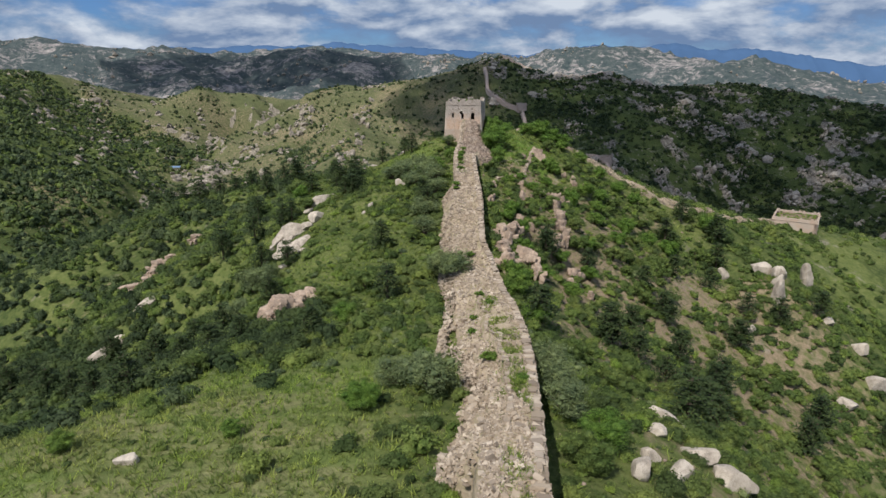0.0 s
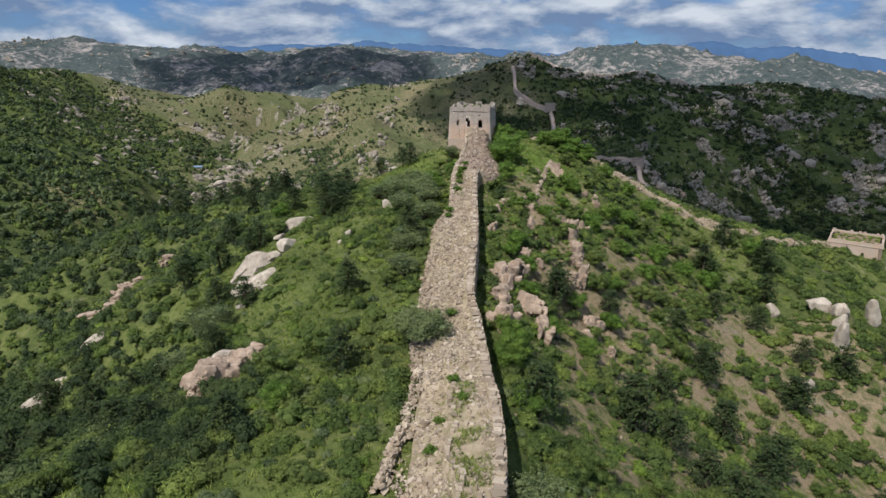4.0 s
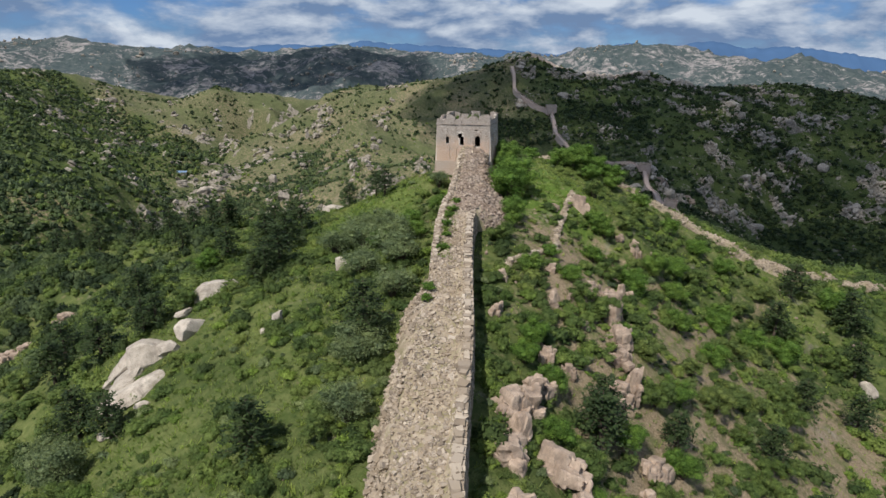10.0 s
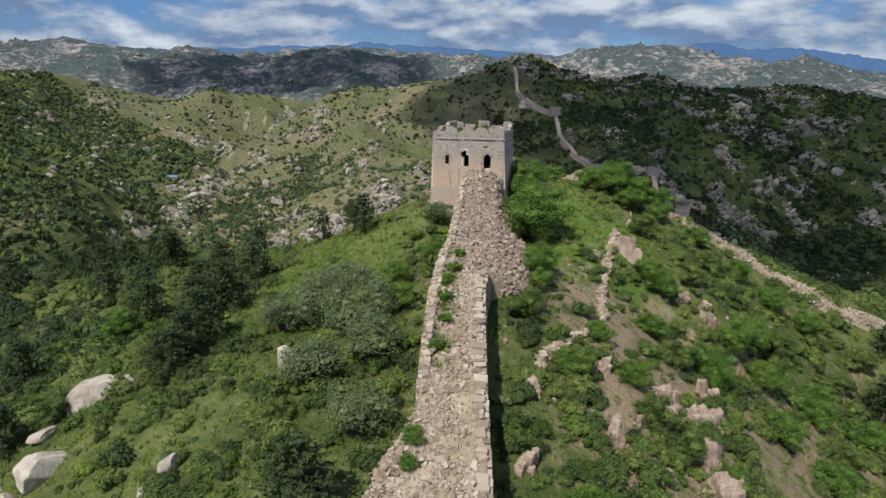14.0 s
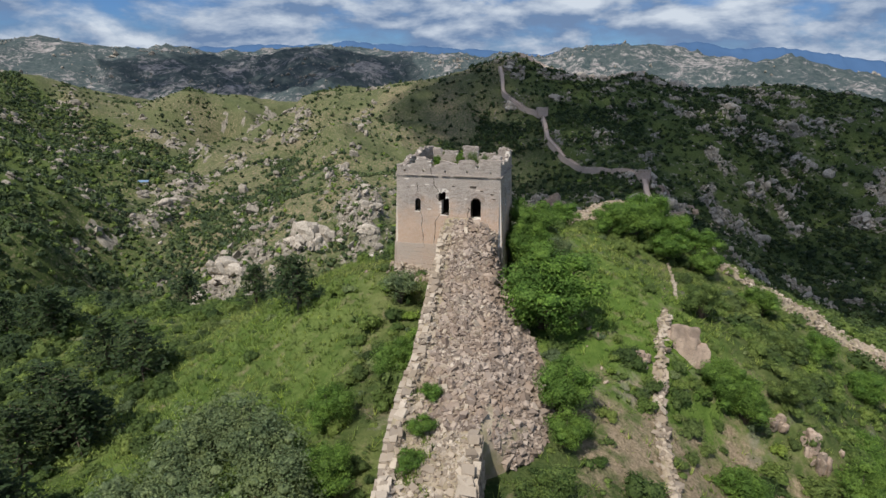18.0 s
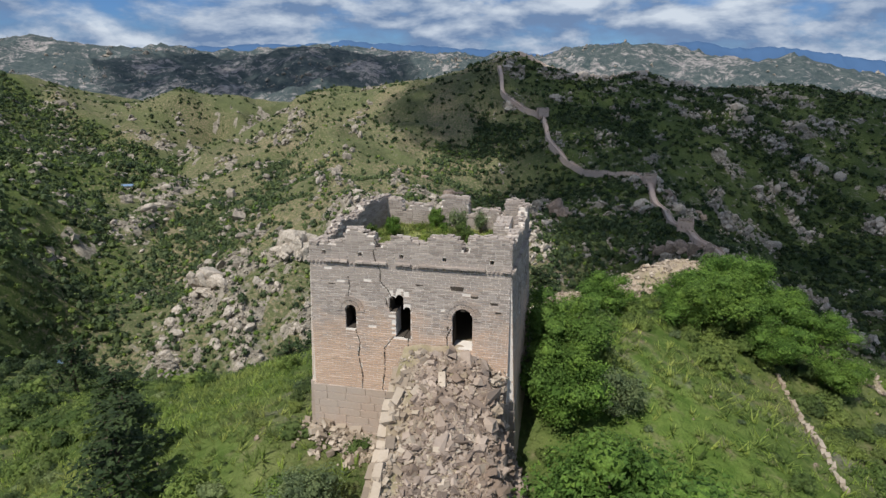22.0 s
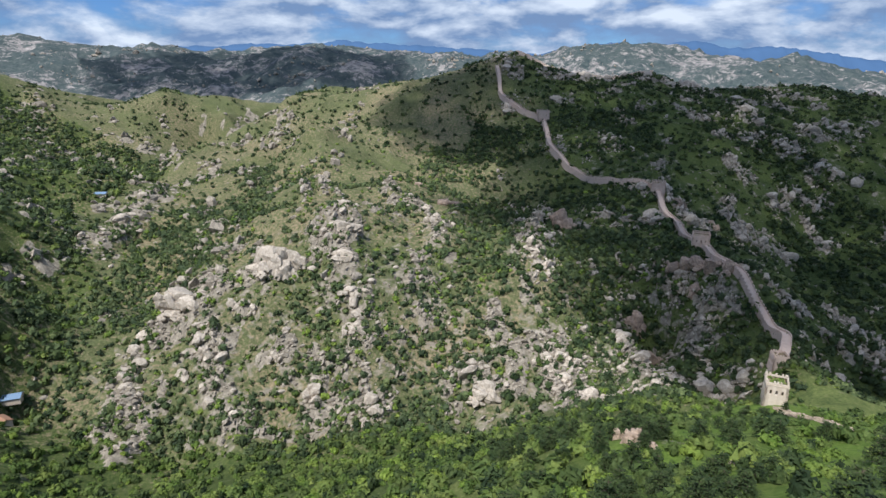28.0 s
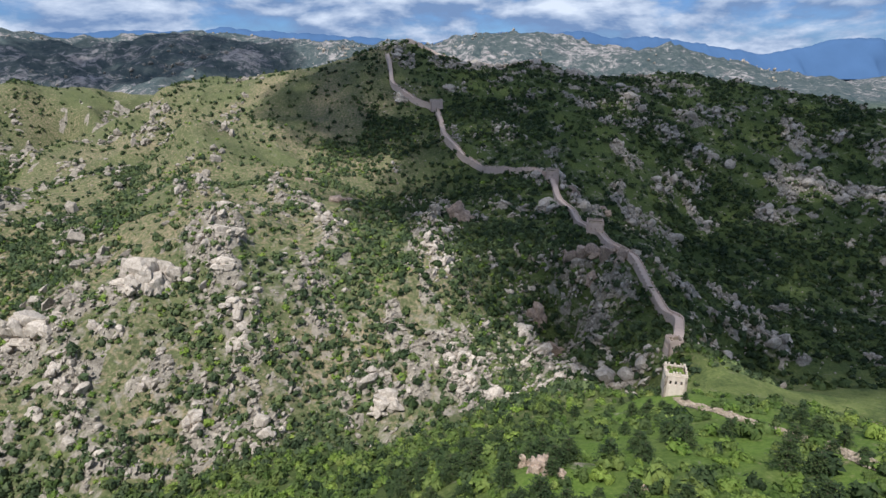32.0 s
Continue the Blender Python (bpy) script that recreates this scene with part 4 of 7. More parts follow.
# flat coping slabs on the right edge and on the left parapet
cen, dims, axs = [], [], []
r_ = np.random.default_rng(41)
for col, y0, y1, ss in ((2, -166, -28, 0.94), (1, -46, -4, 0.05)):
    y = y0
    while y < y1:
        ln = r_.uniform(0.45, 0.95)
        ym = y + ln / 2
        if r_.random() > (0.10 if col == 2 else 0.22):
            z = float(wall_top(np.array([ym]), np.array([ss]))[0])
            dz = float(wall_at(ym + 0.5, 3) - wall_at(ym - 0.5, 3))
            dx = float(wall_at(ym + 0.5, col) - wall_at(ym - 0.5, col))
            t = np.array([dx, 1.0, dz]); t /= np.linalg.norm(t)
            o = np.cross(t, (0, 0, 1)); o /= np.linalg.norm(o)
            cen.append((float(wall_at(ym, col)) + (-0.22 if col == 2 else 0.22) + r_.uniform(-0.08, 0.08), ym, z + 0.05 + r_.uniform(0, 0.10)))
            dims.append((ln * 0.92, r_.uniform(0.45, 0.95) * (1.0 if col == 2 else 0.62), r_.uniform(0.14, 0.36) * (1.0 if col == 2 else 0.7)))
            skew = r_.normal(0, 0.16)
            t2 = t * math.cos(skew) + o * math.sin(skew)
            o2 = np.cross(t2, (0, 0, 1)); o2 /= np.linalg.norm(o2)
            axs.append((t2, o2, np.cross(o2, t2)))
        y += ln
# the inner kerb of lime and stone where the outer half has slumped away
y = -136.0
while y < -98:
    ln = r_.uniform(0.35, 0.8)
    ym = y + ln / 2
    if r_.random() > 0.15:
        sx = 0.45 + 0.03 * math.sin(ym * 0.7)
        z = float(wall_top(np.array([ym]), np.array([0.5]))[0])
        dz = float(wall_at(ym + 0.5, 3) - wall_at(ym - 0.5, 3))
        dx = float(wall_at(ym + 0.5, 1) - wall_at(ym - 0.5, 1))
        t = np.array([dx, 1.0, dz]); t /= np.linalg.norm(t)
        o = np.cross(t, (0, 0, 1)); o /= np.linalg.norm(o)
        cen.append((float(wall_at(ym, 1) + (wall_at(ym, 2) - wall_at(ym, 1)) * sx) + r_.uniform(-0.08, 0.08), ym, z + r_.uniform(0.0, 0.12)))
        dims.append((ln * 0.95, r_.uniform(0.30, 0.55), r_.uniform(0.18, 0.34)))
        axs.append((t, o, np.cross(o, t)))
    y += ln
part("coping", boxes_mesh("coping", np.array(cen), np.array(dims), np.array(axs), 0.17, 6), RUBBLE, ruin, "pale flat coping stones", kind="stuff")

# ---- the watchtower ----
TU, TV = np.array([0.980, -0.199, 0.0]), np.array([0.199, 0.980, 0.0])      # along its front, and inwards
TW, TD, BASE, WALL_T = 10.0, 7.6, -11.6, 0.95
SKEW, TB = 1.45, 8.8                      # the left wall runs inwards to a shorter back
BRICK_L, BRICK_H, JOINT = 0.40, 0.098, 0.028
tower = thing("watchtower", "weathered pale brick watchtower with three arched openings and a broken parapet", "tower")


def tpoint(u, v, z):
    u, v, z = np.broadcast_arrays(np.asarray(u, float), np.asarray(v, float), np.asarray(z, float))
    return u[..., None] * TU + v[..., None] * TV + z[..., None] * np.array([0, 0, 1.0])


def batter(z):
    """How far the faces lean outwards below the cornice."""
    return 0.045 * np.maximum(-np.asarray(z, float), 0)


# broken tops of the parapet: (distance along the face, height over the cornice)
TOPS = {
    "front": [(0, 0.95), (1.5, 0.98), (1.9, 1.0), (1.95, 1.70), (2.6, 1.72), (3.0, 1.5), (3.35, 1.42), (3.4, 0.75), (3.7, 0.95), (4.2, 1.1), (4.3, 1.40), (5.2, 1.38), (5.4, 1.15), (6.1, 1.18), (6.2, 1.50), (7.4, 1.48), (7.6, 1.30), (7.75, 0.8), (7.95, 0.85), (8.05, 1.55), (9.2, 1.62), (10, 1.5)],
    "left": [(0, 0.95), (1.3, 0.95), (1.55, 1.1), (1.85, 1.3), (2.2, 1.55), (2.85, 1.57), (3.05, 1.25), (3.2, 1.45), (3.5, 1.3), (3.7, 1.5), (4.5, 1.55), (4.55, 1.85), (5.2, 1.95), (6.0, 1.75), (6.1, 1.92), (7.6, 1.82)],
    "back": [(0, 1.8), (1.0, 1.7), (1.35, 1.6), (1.4, 0.95), (1.75, 0.95), (1.8, 1.45), (3.1, 1.4), (3.15, 1.1), (3.4, 0.75), (3.7, 0.8), (3.78, 2.0), (5.3, 1.95), (5.35, 0.95), (5.7, 0.95), (5.75, 1.3), (7.1, 1.25), (7.3, 0.95), (7.5, 0.95), (7.55, 1.8), (8.0, 1.95), (8.8, 1.65)],
    "right": [(0, 1.5), (0.9, 1.5), (1.0, 1.1), (2.0, 1.0), (2.2, 1.3), (3.4, 1.2), (3.6, 0.9), (5.0, 0.9), (5.2, 1.2), (6.4, 1.2), (6.5, 1.75), (7.6, 1.65)],
}
OPEN = [(1.78, 2.34, -3.50, -2.52, 0), (4.08, 4.40, -2.45, -1.78, 1), (4.40, 4.80, -3.75, -1.72, 1), (4.80, 5.16, -3.80, -2.32, 1), (7.24, 8.24, -4.05, -2.52, 0)]   # u0, u1, sill, spring of the arch, broken


def open_top(o, u):
    mid, half = (o[0] + o[1]) / 2, (o[1] - o[0]) / 2
    return o[3] + np.sqrt(np.maximum(half * half - (u - mid) ** 2, 0)) * 1.08


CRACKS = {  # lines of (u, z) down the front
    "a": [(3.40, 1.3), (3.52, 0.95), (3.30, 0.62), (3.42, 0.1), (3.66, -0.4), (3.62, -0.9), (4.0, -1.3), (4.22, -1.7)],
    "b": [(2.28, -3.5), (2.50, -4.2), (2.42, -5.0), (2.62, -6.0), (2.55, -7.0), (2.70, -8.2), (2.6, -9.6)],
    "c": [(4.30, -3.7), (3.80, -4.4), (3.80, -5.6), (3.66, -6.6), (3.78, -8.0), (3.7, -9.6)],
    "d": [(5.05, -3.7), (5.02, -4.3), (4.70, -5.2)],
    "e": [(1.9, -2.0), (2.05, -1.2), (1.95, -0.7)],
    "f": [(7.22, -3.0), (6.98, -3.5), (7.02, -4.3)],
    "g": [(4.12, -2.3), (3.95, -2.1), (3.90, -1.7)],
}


def crack_hits(z):
    out = []
    for line in CRACKS.values():
        p = np.array(line)[np.argsort([q[1] for q in line])]
        if p[0, 1] <= z <= p[-1, 1]:
            out.append(float(np.interp(z, p[:, 1], p[:, 0])))
    return out


def face_point(face, s, z, out):
    """A place on a face: s along it, z up, out proud of it. Front and right are walked from their outer left end."""
    b = batter(z) + out
    if face == "front":
        return tpoint(s, -b, z)
    if face == "right":
        return tpoint(TW + b + 0.033 * np.asarray(s), s, z)
    if face == "left":
        return tpoint(SKEW / TD * np.asarray(s) - b, s, z)
    return tpoint(SKEW + np.asarray(s), TD + b, z)


def along_face(face):
    d = TU if face in ("front", "back") else TV + TU * (SKEW / TD if face == "left" else 0.033)
    return d / np.linalg.norm(d)


def outward(face):
    d = np.cross(along_face(face), (0, 0, 1.0))
    return d if face in ("front", "right") else -d


def bricks_of(face, length, z0, inner=0.0, seed=1, holes=(), cracks=False):
    """Centres, sizes and axes of the bricks of one face; inner: the inner side of the parapet, that far inside."""
    r = np.random.default_rng(seed)
    top = np.array(TOPS[face])
    along = along_face(face)
    outv = outward(face) * (-1 if inner else 1)
    cen, dim = [], []
    z, k = z0, 0
    while z < 3.0:
        zc = z + BRICK_H / 2
        cuts = crack_hits(zc) if cracks else []
        s = -BRICK_L * (0.5 if k % 2 else 0.0) - r.uniform(0, 0.06)
        while s < length:
            ln = BRICK_L if r.random() < 0.8 else BRICK_L * 0.55
            a, b = max(s, inner), min(s + ln - 0.026, length - inner)
            s += ln
            mid = (a + b) / 2
            if b - a < 0.06 or zc + BRICK_H / 2 > np.interp(mid, top[:, 0], top[:, 1]) + 0.10 * math.sin(mid * 7) * math.sin(mid * 2.3 + 1):
                continue
            spans = [(a, b)]
            for c in cuts:
                spans = [q for p in spans for q in ([(p[0], c - 0.035 - 0.02 * math.sin(9 * zc)), (c + 0.035, p[1])] if p[0] < c < p[1] else [p])]
            if cracks and abs(zc - 0.40) < 0.125:
                for u in DRAINS:
                    spans = [q for p in spans for q in ([(p[0], u - 0.10), (u + 0.10, p[1])] if p[0] < u + 0.10 and p[1] > u - 0.10 else [p])]
            for p in spans:
                m = (p[0] + p[1]) / 2
                if p[1] - p[0] < 0.04:
                    continue
                if any(p[1] > o[0] and p[0] < o[1] and o[2] - 0.05 < zc < open_top(o, min(max(m, o[0] + 0.02), o[1] - 0.02)) + 0.30 for o in holes):
                    # bricks next to an opening are shortened to its edge; inside it there are none
                    for lo, hi in ((p[0], min(p[1], holes_edge(holes, m, 0))), (max(p[0], holes_edge(holes, m, 1)), p[1])):
                        if hi - lo > 0.05 and not any(lo < o[1] - 0.01 and hi > o[0] + 0.01 and o[2] < zc < open_top(o, np.clip((lo + hi) / 2, o[0], o[1])) for o in holes):
                            cen.append(((lo + hi) / 2, zc, r.uniform(-0.004, 0.012)))
                            dim.append(hi - lo)
                    continue
                if r.random() < 0.004:
                    continue
                cen.append((m, zc, r.uniform(-0.004, 0.012)))
                dim.append(p[1] - p[0])
        z += BRICK_H + JOINT
        k += 1
    c = np.array(cen)
    pos = face_point(face, c[:, 0], c[:, 1], -inner + (0.0)) + outv * (c[:, 2][:, None] - 0.02)
    d = np.stack([np.array(dim), np.full(len(c), 0.10), np.full(len(c), BRICK_H)], 1)
    ax = np.broadcast_to(np.stack([along, outv, (0, 0, 1)]), (len(c), 3, 3))
    return pos, d, ax, c


def holes_edge(holes, u, end):
    o = min(holes, key=lambda q: abs((q[0] + q[1]) / 2 - u))
    return o[end]


DRAINS = (0.75, 2.62, 4.72, 6.82, 9.08)


def solid_quad(pts_out, pts_in):
    """A prism from an outer and an inner ring of corners."""
    v = np.concatenate([pts_out, pts_in])
    n = len(pts_out)
    f = [tuple(range(n)), tuple(range(2 * n - 1, n - 1, -1))]
    f += [(k, n + k, n + (k + 1) % n, (k + 1) % n) for k in range(n)]
    return v, f


def prisms(name, items):
    bm = bmesh.new()
    for v, f in items:
        vs = [bm.verts.new(p) for p in v]
        for q in f:
            bm.faces.new([vs[k] for k in q])
    bmesh.ops.recalc_face_normals(bm, faces=bm.faces)
    me = bpy.data.meshes.new(name)
    bm.to_mesh(me)
    bm.free()
    return me


def wall_strips(face, length, holes=()):
    """The mortar body of one face, in upright strips, with its openings cut through and its broken top."""
    top = np.array(TOPS[face])
    cuts = set(np.arange(0, length, 0.5)) | {length} | set(top[:, 0].tolist())
    for o in holes:
        cuts |= set(np.linspace(o[0], o[1], 9))
    if face == "front":
        cuts |= {u + e for u in DRAINS for e in (-0.10, 0.10)}
    cuts = sorted(c for c in cuts if 0 <= c <= length)
    items = []
    for a, b in zip(cuts[:-1], cuts[1:]):
        if b - a < 1e-4:
            continue
        m = (a + b) / 2
        t = float(np.interp(m, top[:, 0], top[:, 1])) - 0.115
        spans = [(BASE, 0.0, WALL_T), (0.0, t, 0.50)]
        for o in holes:
            if o[0] < m < o[1]:
                spans = [(BASE, o[2], WALL_T), (float(open_top(o, m)), 0.0, WALL_T), (0.0, t, 0.50)]
        if face == "front" and any(abs(m - u) < 0.10 for u in DRAINS):
            spans[-1:] = [(0.0, 0.28, 0.50), (0.52, t, 0.50)]
        for z0, z1, th in spans:
            out = [face_point(face, a, z0, 0.013), face_point(face, b, z0, 0.013), face_point(face, b, z1, 0.013), face_point(face, a, z1, 0.013)]
            inn = [face_point(face, a, z0, -th), face_point(face, b, z0, -th), face_point(face, b, z1, -th), face_point(face, a, z1, -th)]
            items.append(solid_quad(np.array(out), np.array(inn)))
    return prisms("wall", items)


for face, length, holes in (("front", TW, OPEN), ("right", TD, [(2.6, 3.1, -3.2, -2.2, 0), (5.6, 6.1, -3.2, -2.2, 0)]), ("left", TD, []), ("back", TB, [])):
    body = part("wall", wall_strips(face, length, holes), JOINT_LIME, tower, "lime mortar body of the %s wall" % face)
    pos, d, ax, c = bricks_of(face, length, -6.72, 0.0, 71 + len(face), holes, face == "front")
    near = (c[:, 1] > -0.9) & (np.cumsum(c[:, 1] > -0.9) <= 300) if face == "front" else np.zeros(len(c), bool)
    part("brickwork", boxes_mesh("brickwork", pos[~near], d[~near], ax[~near], 0.012, 5), BRICK, body, "coursed grey brick", kind="stuff")
    if near.any():
        proto = boxes_mesh("brick", np.zeros((1, 3)), np.ones((1, 3)), None, 0.012, 9)
        proto.materials.append(BRICK)
        rot = Matrix([list(v) for v in ax[0]]).transposed().to_4x4()
        for p, dd in zip(pos[near], d[near]):
            ob = new("brick", proto)
            ob.parent = body
            ob.matrix_basis = Matrix.Translation(p) @ rot @ Matrix.Diagonal((*dd, 1))
    pos, d, ax, c = bricks_of(face, length, -0.2, 0.52, 81 + len(face))
    part("inner_brickwork", boxes_mesh("inner_brickwork", pos, d, ax, 0.012, 6), BRICK, body, kind="stuff")
    # the top course, laid through the wall, and a few loose bricks on it
    r = np.random.default_rng(88 + len(face))
    ss, inn, ln = [], [], []
    for row_ in range(3):
        q = r.uniform(-0.12, 0.0)
        while q < length - 0.12:
            w_ = float(r.choice([0.40, 0.40, 0.30, 0.21]))
            if r.random() < 0.93:
                ss.append(q + w_ / 2)
                inn.append(0.085 + 0.175 * row_)
                ln.append(w_ - 0.022)
            q += w_
    m = 14
    ss, inn = np.concatenate([ss, r.uniform(0.1, length - 0.1, m)]), np.concatenate([inn, r.uniform(0.06, 0.42, m)])
    k_ = len(ln)
    tops = np.interp(ss, np.array(TOPS[face])[:, 0], np.array(TOPS[face])[:, 1])
    rise = np.concatenate([r.normal(-0.065, 0.014, k_), r.uniform(0.0, 0.04, m)])
    pos = face_point(face, ss, tops + rise, 0.0) - outward(face) * inn[:, None]
    dims = np.stack([np.concatenate([ln, r.uniform(0.18, 0.36, m)]), np.concatenate([r.uniform(0.145, 0.168, k_), r.uniform(0.12, 0.19, m)]), np.concatenate([np.full(k_, BRICK_H), r.uniform(0.07, 0.09, m)])], 1)
    axes_ = np.concatenate([np.broadcast_to(np.stack([along_face(face), outward(face), (0, 0, 1)]), (k_, 3, 3)), stone_axes(m, r, 0.07)])
    part("coping_bricks", boxes_mesh("coping_bricks", pos, dims, axes_, 0.05, 7), BRICK, body, "weathered top course and loose bricks", kind="stuff")
    # big granite blocks at the foot
    r = np.random.default_rng(91 + len(face))
    cen, dim = [], []
    for k in range(12):
        z = -6.75 - 0.42 * k
        s = -r.uniform(0, 0.8)
        while s < length:
            ln = r.uniform(0.7, 1.4)
            a, b = max(s, -0.1), min(s + ln - 0.03, length + 0.1)
            s += ln
            if b - a > 0.1:
                cen.append(((a + b) / 2, z - 0.2)); dim.append((b - a, 0.3, 0.39))
    c = np.array(cen)
    along = along_face(face)
    outv = outward(face)
    pos = face_point(face, c[:, 0], c[:, 1], 0.0) - outv * 0.09
    blocks = boxes_mesh("foot_blocks", pos, np.array(dim), np.broadcast_to(np.stack([along, outv, (0, 0, 1)]), (len(c), 3, 3)), 0.02, 8)
    if face == "front":
        bpy.data.meshes.remove(blocks)
        one = boxes_mesh("block", np.zeros((1, 3)), np.ones((1, 3)), None, 0.02, 8)
        one.materials.append(FOOT)
        rot = Matrix([list(v) for v in (along, outv, (0, 0, 1))]).transposed().to_4x4()
        for p, dd in zip(pos, dim):
            ob = new("block", one)
            ob.parent = body
            ob.matrix_basis = Matrix.Translation(p) @ rot @ Matrix.Diagonal((*dd, 1))
    else:
        part("foot_course", blocks, FOOT, body, "large squared stone blocks", kind="stuff")
    # cornice of slanted bricks under a plain course
    r = np.random.default_rng(95)
    s = np.arange(0.0, length, 0.20)
    s = s[r.random(len(s)) > (0.12 if face == "front" else 0.05)]
    pos = face_point(face, s, np.full(len(s), -0.055), 0.015)
    turn_ = math.radians(42)
    a1 = along * math.cos(turn_) + outv * math.sin(turn_)
    a2 = outv * math.cos(turn_) - along * math.sin(turn_)
    part("cornice", boxes_mesh("cornice", pos, np.tile((0.12, 0.24, 0.10), (len(s), 1)), np.broadcast_to(np.stack([a1, a2, (0, 0, 1)]), (len(s), 3, 3)), 0.06, 9), BRICK, body, "saw-tooth brick cornice", kind="stuff")
    for zc, pr in ((0.05, 0.17),):
        s = np.arange(0.0, length, 0.40)
        s = s[r.random(len(s)) > (0.32 if face == "front" else 0.15)]
        pos = face_point(face, s + 0.2, np.full(len(s), zc), pr - 0.10)
        part("string_course", boxes_mesh("string_course", pos, np.tile((0.385, 0.26, 0.09), (len(s), 1)), np.broadcast_to(np.stack([along, outv, (0, 0, 1)]), (len(s), 3, 3)), 0.05, 10), BRICK, body, kind="stuff")
    for o in [q for q in holes if not q[4]]:
        # a double ring of upright bricks round each arch
        mid, half = (o[0] + o[1]) / 2, (o[1] - o[0]) / 2
        for ring, (rad, cnt) in enumerate(((half + 0.11, 15), (half + 0.34, 21))):
            ang = np.linspace(0.02, math.pi - 0.02, cnt)
            ss, zz = mid - np.cos(ang) * rad, o[3] + np.sin(ang) * rad * 1.05
            pos = face_point(face, ss, zz, 0.012 + 0.004 * ring)
            t1 = np.array([along * math.sin(q) + np.array([0, 0, math.cos(q)]) for q in ang])
            t2 = np.array([-along * math.cos(q) + np.array([0, 0, math.sin(q)]) for q in ang])
            part("arch", boxes_mesh("arch", pos, np.tile((math.pi * rad / cnt * 0.86, 0.12, 0.20), (cnt, 1)), np.stack([t1, np.broadcast_to(outv, t1.shape), t2], 1), 0.03, 12), BRICK, body, "arch of upright bricks")
        if o[0] < 6:
            continue
        sill = boxes_mesh("sill", face_point(face, np.array([mid]), np.array([o[2] - 0.06]), -0.26), np.array([[o[1] - o[0] + 0.2, 0.32, 0.12]]), np.stack([along, outv, (0, 0, 1)])[None], 0.03, 13)
        part("sill", sill, RUBBLE, body, "worn stone sill")

# jamb linings inside the openings, dark to paint in their shade
for o in OPEN:
    for e in (o[0] + 0.012, o[1] - 0.012):
        if 4.2 < e < 4.39 or 4.41 < e < 4.9:
            continue                      # the broken hole is open from side to side
        zc, hh = (o[2] + o[3]) / 2, o[3] - o[2]
        p = tpoint(e, 0.50 - batter(zc), zc)[None]
        part("jamb", boxes_mesh("jamb", p, np.array([(0.024, 0.84, hh)]), np.stack([TU, TV, (0, 0, 1)])[None], 0, 4), SHADE_DARK, tower, "jamb lining painted dark as the opening's shade")

# sill linings inside the smaller openings, their shade painted dark
for o in OPEN[:4]:
    p = tpoint((o[0] + o[1]) / 2, 0.48 - batter(o[2]), o[2] + 0.012)[None]
    part("sill", boxes_mesh("sill", p, np.array([(o[1] - o[0], 0.86, 0.024)]), np.stack([TU, TV, (0, 0, 1)])[None], 0, 4), SHADE_DARK, tower, "sill lining painted dark as the opening's shade")

# dark boxes standing in for the shade where bricks have dropped out
for u_, z_, w_s, h_s in ((7.45, -0.98, 0.62, 0.20), (7.74, -1.98, 0.20, 0.24), (2.06, -2.10, 0.14, 0.18), (9.28, -1.62, 0.42, 0.10), (9.45, -2.05, 0.30, 0.10), (7.02, -3.05, 0.10, 0.22), (8.3, -1.35, 0.34, 0.09), (1.1, -1.2, 0.30, 0.09), (5.6, -0.95, 0.36, 0.09)):
    part("slot_shade", boxes_mesh("slot_shade", face_point("front", np.array([u_]), np.array([z_]), 0.026), np.array([(w_s, 0.03, h_s)]), np.stack([TU, -TV, (0, 0, 1)])[None], 0.08, 5), SHADE_DARK, tower, "dark box painting the shade where bricks have fallen")

# open cracks in the front, their shade laid in as dark strips
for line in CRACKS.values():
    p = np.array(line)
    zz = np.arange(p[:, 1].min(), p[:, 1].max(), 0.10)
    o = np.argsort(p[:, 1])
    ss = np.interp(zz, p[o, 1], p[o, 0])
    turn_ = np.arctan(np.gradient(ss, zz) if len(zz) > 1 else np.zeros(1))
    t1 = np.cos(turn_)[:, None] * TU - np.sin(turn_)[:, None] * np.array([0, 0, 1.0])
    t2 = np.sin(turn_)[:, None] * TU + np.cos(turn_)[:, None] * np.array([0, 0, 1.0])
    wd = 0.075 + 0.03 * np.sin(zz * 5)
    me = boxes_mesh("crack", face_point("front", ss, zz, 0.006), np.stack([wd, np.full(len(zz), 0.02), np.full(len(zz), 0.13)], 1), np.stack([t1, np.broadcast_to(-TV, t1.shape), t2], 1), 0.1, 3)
    part("crack", me, SHADE_DARK, tower, "dark strip painting the shade in a crack", kind="stuff")

# chamber inside, with its floor and the terrace over it
ring = [tpoint(u, v, 0) for u, v in ((0.4, 0.3), (TW - 0.3, 0.3), (TW - 0.1, TD - 0.3), (SKEW + 0.3, TD - 0.3))]
for name, z0, z1, lab in (("chamber_floor", -4.45, -4.12, "earth floor of the dark chamber"), ("terrace", -0.45, 0.02, "earth terrace on the roof")):
    lo = np.array(ring) + (0, 0, z0)
    hi = np.array(ring) + (0, 0, z1)
    part(name, prisms(name, [solid_quad(hi, lo)]), TURF if name == "terrace" else SOIL, tower, lab)
# wall behind the openings, its colour dark in place of the chamber's gloom
lo, hi = [], []
for u, v in ((1.9, 4.4), (TW - 0.97, 4.4), (TW - 0.97, 4.9), (1.95, 4.9)):
    lo.append(tpoint(u, v, -4.12)); hi.append(tpoint(u, v, -0.45))
part("inner_wall", prisms("inner_wall", [solid_quad(np.array(hi), np.array(lo))]), SHADE_DARK, tower, "inner wall painted dark for the unlit chamber")

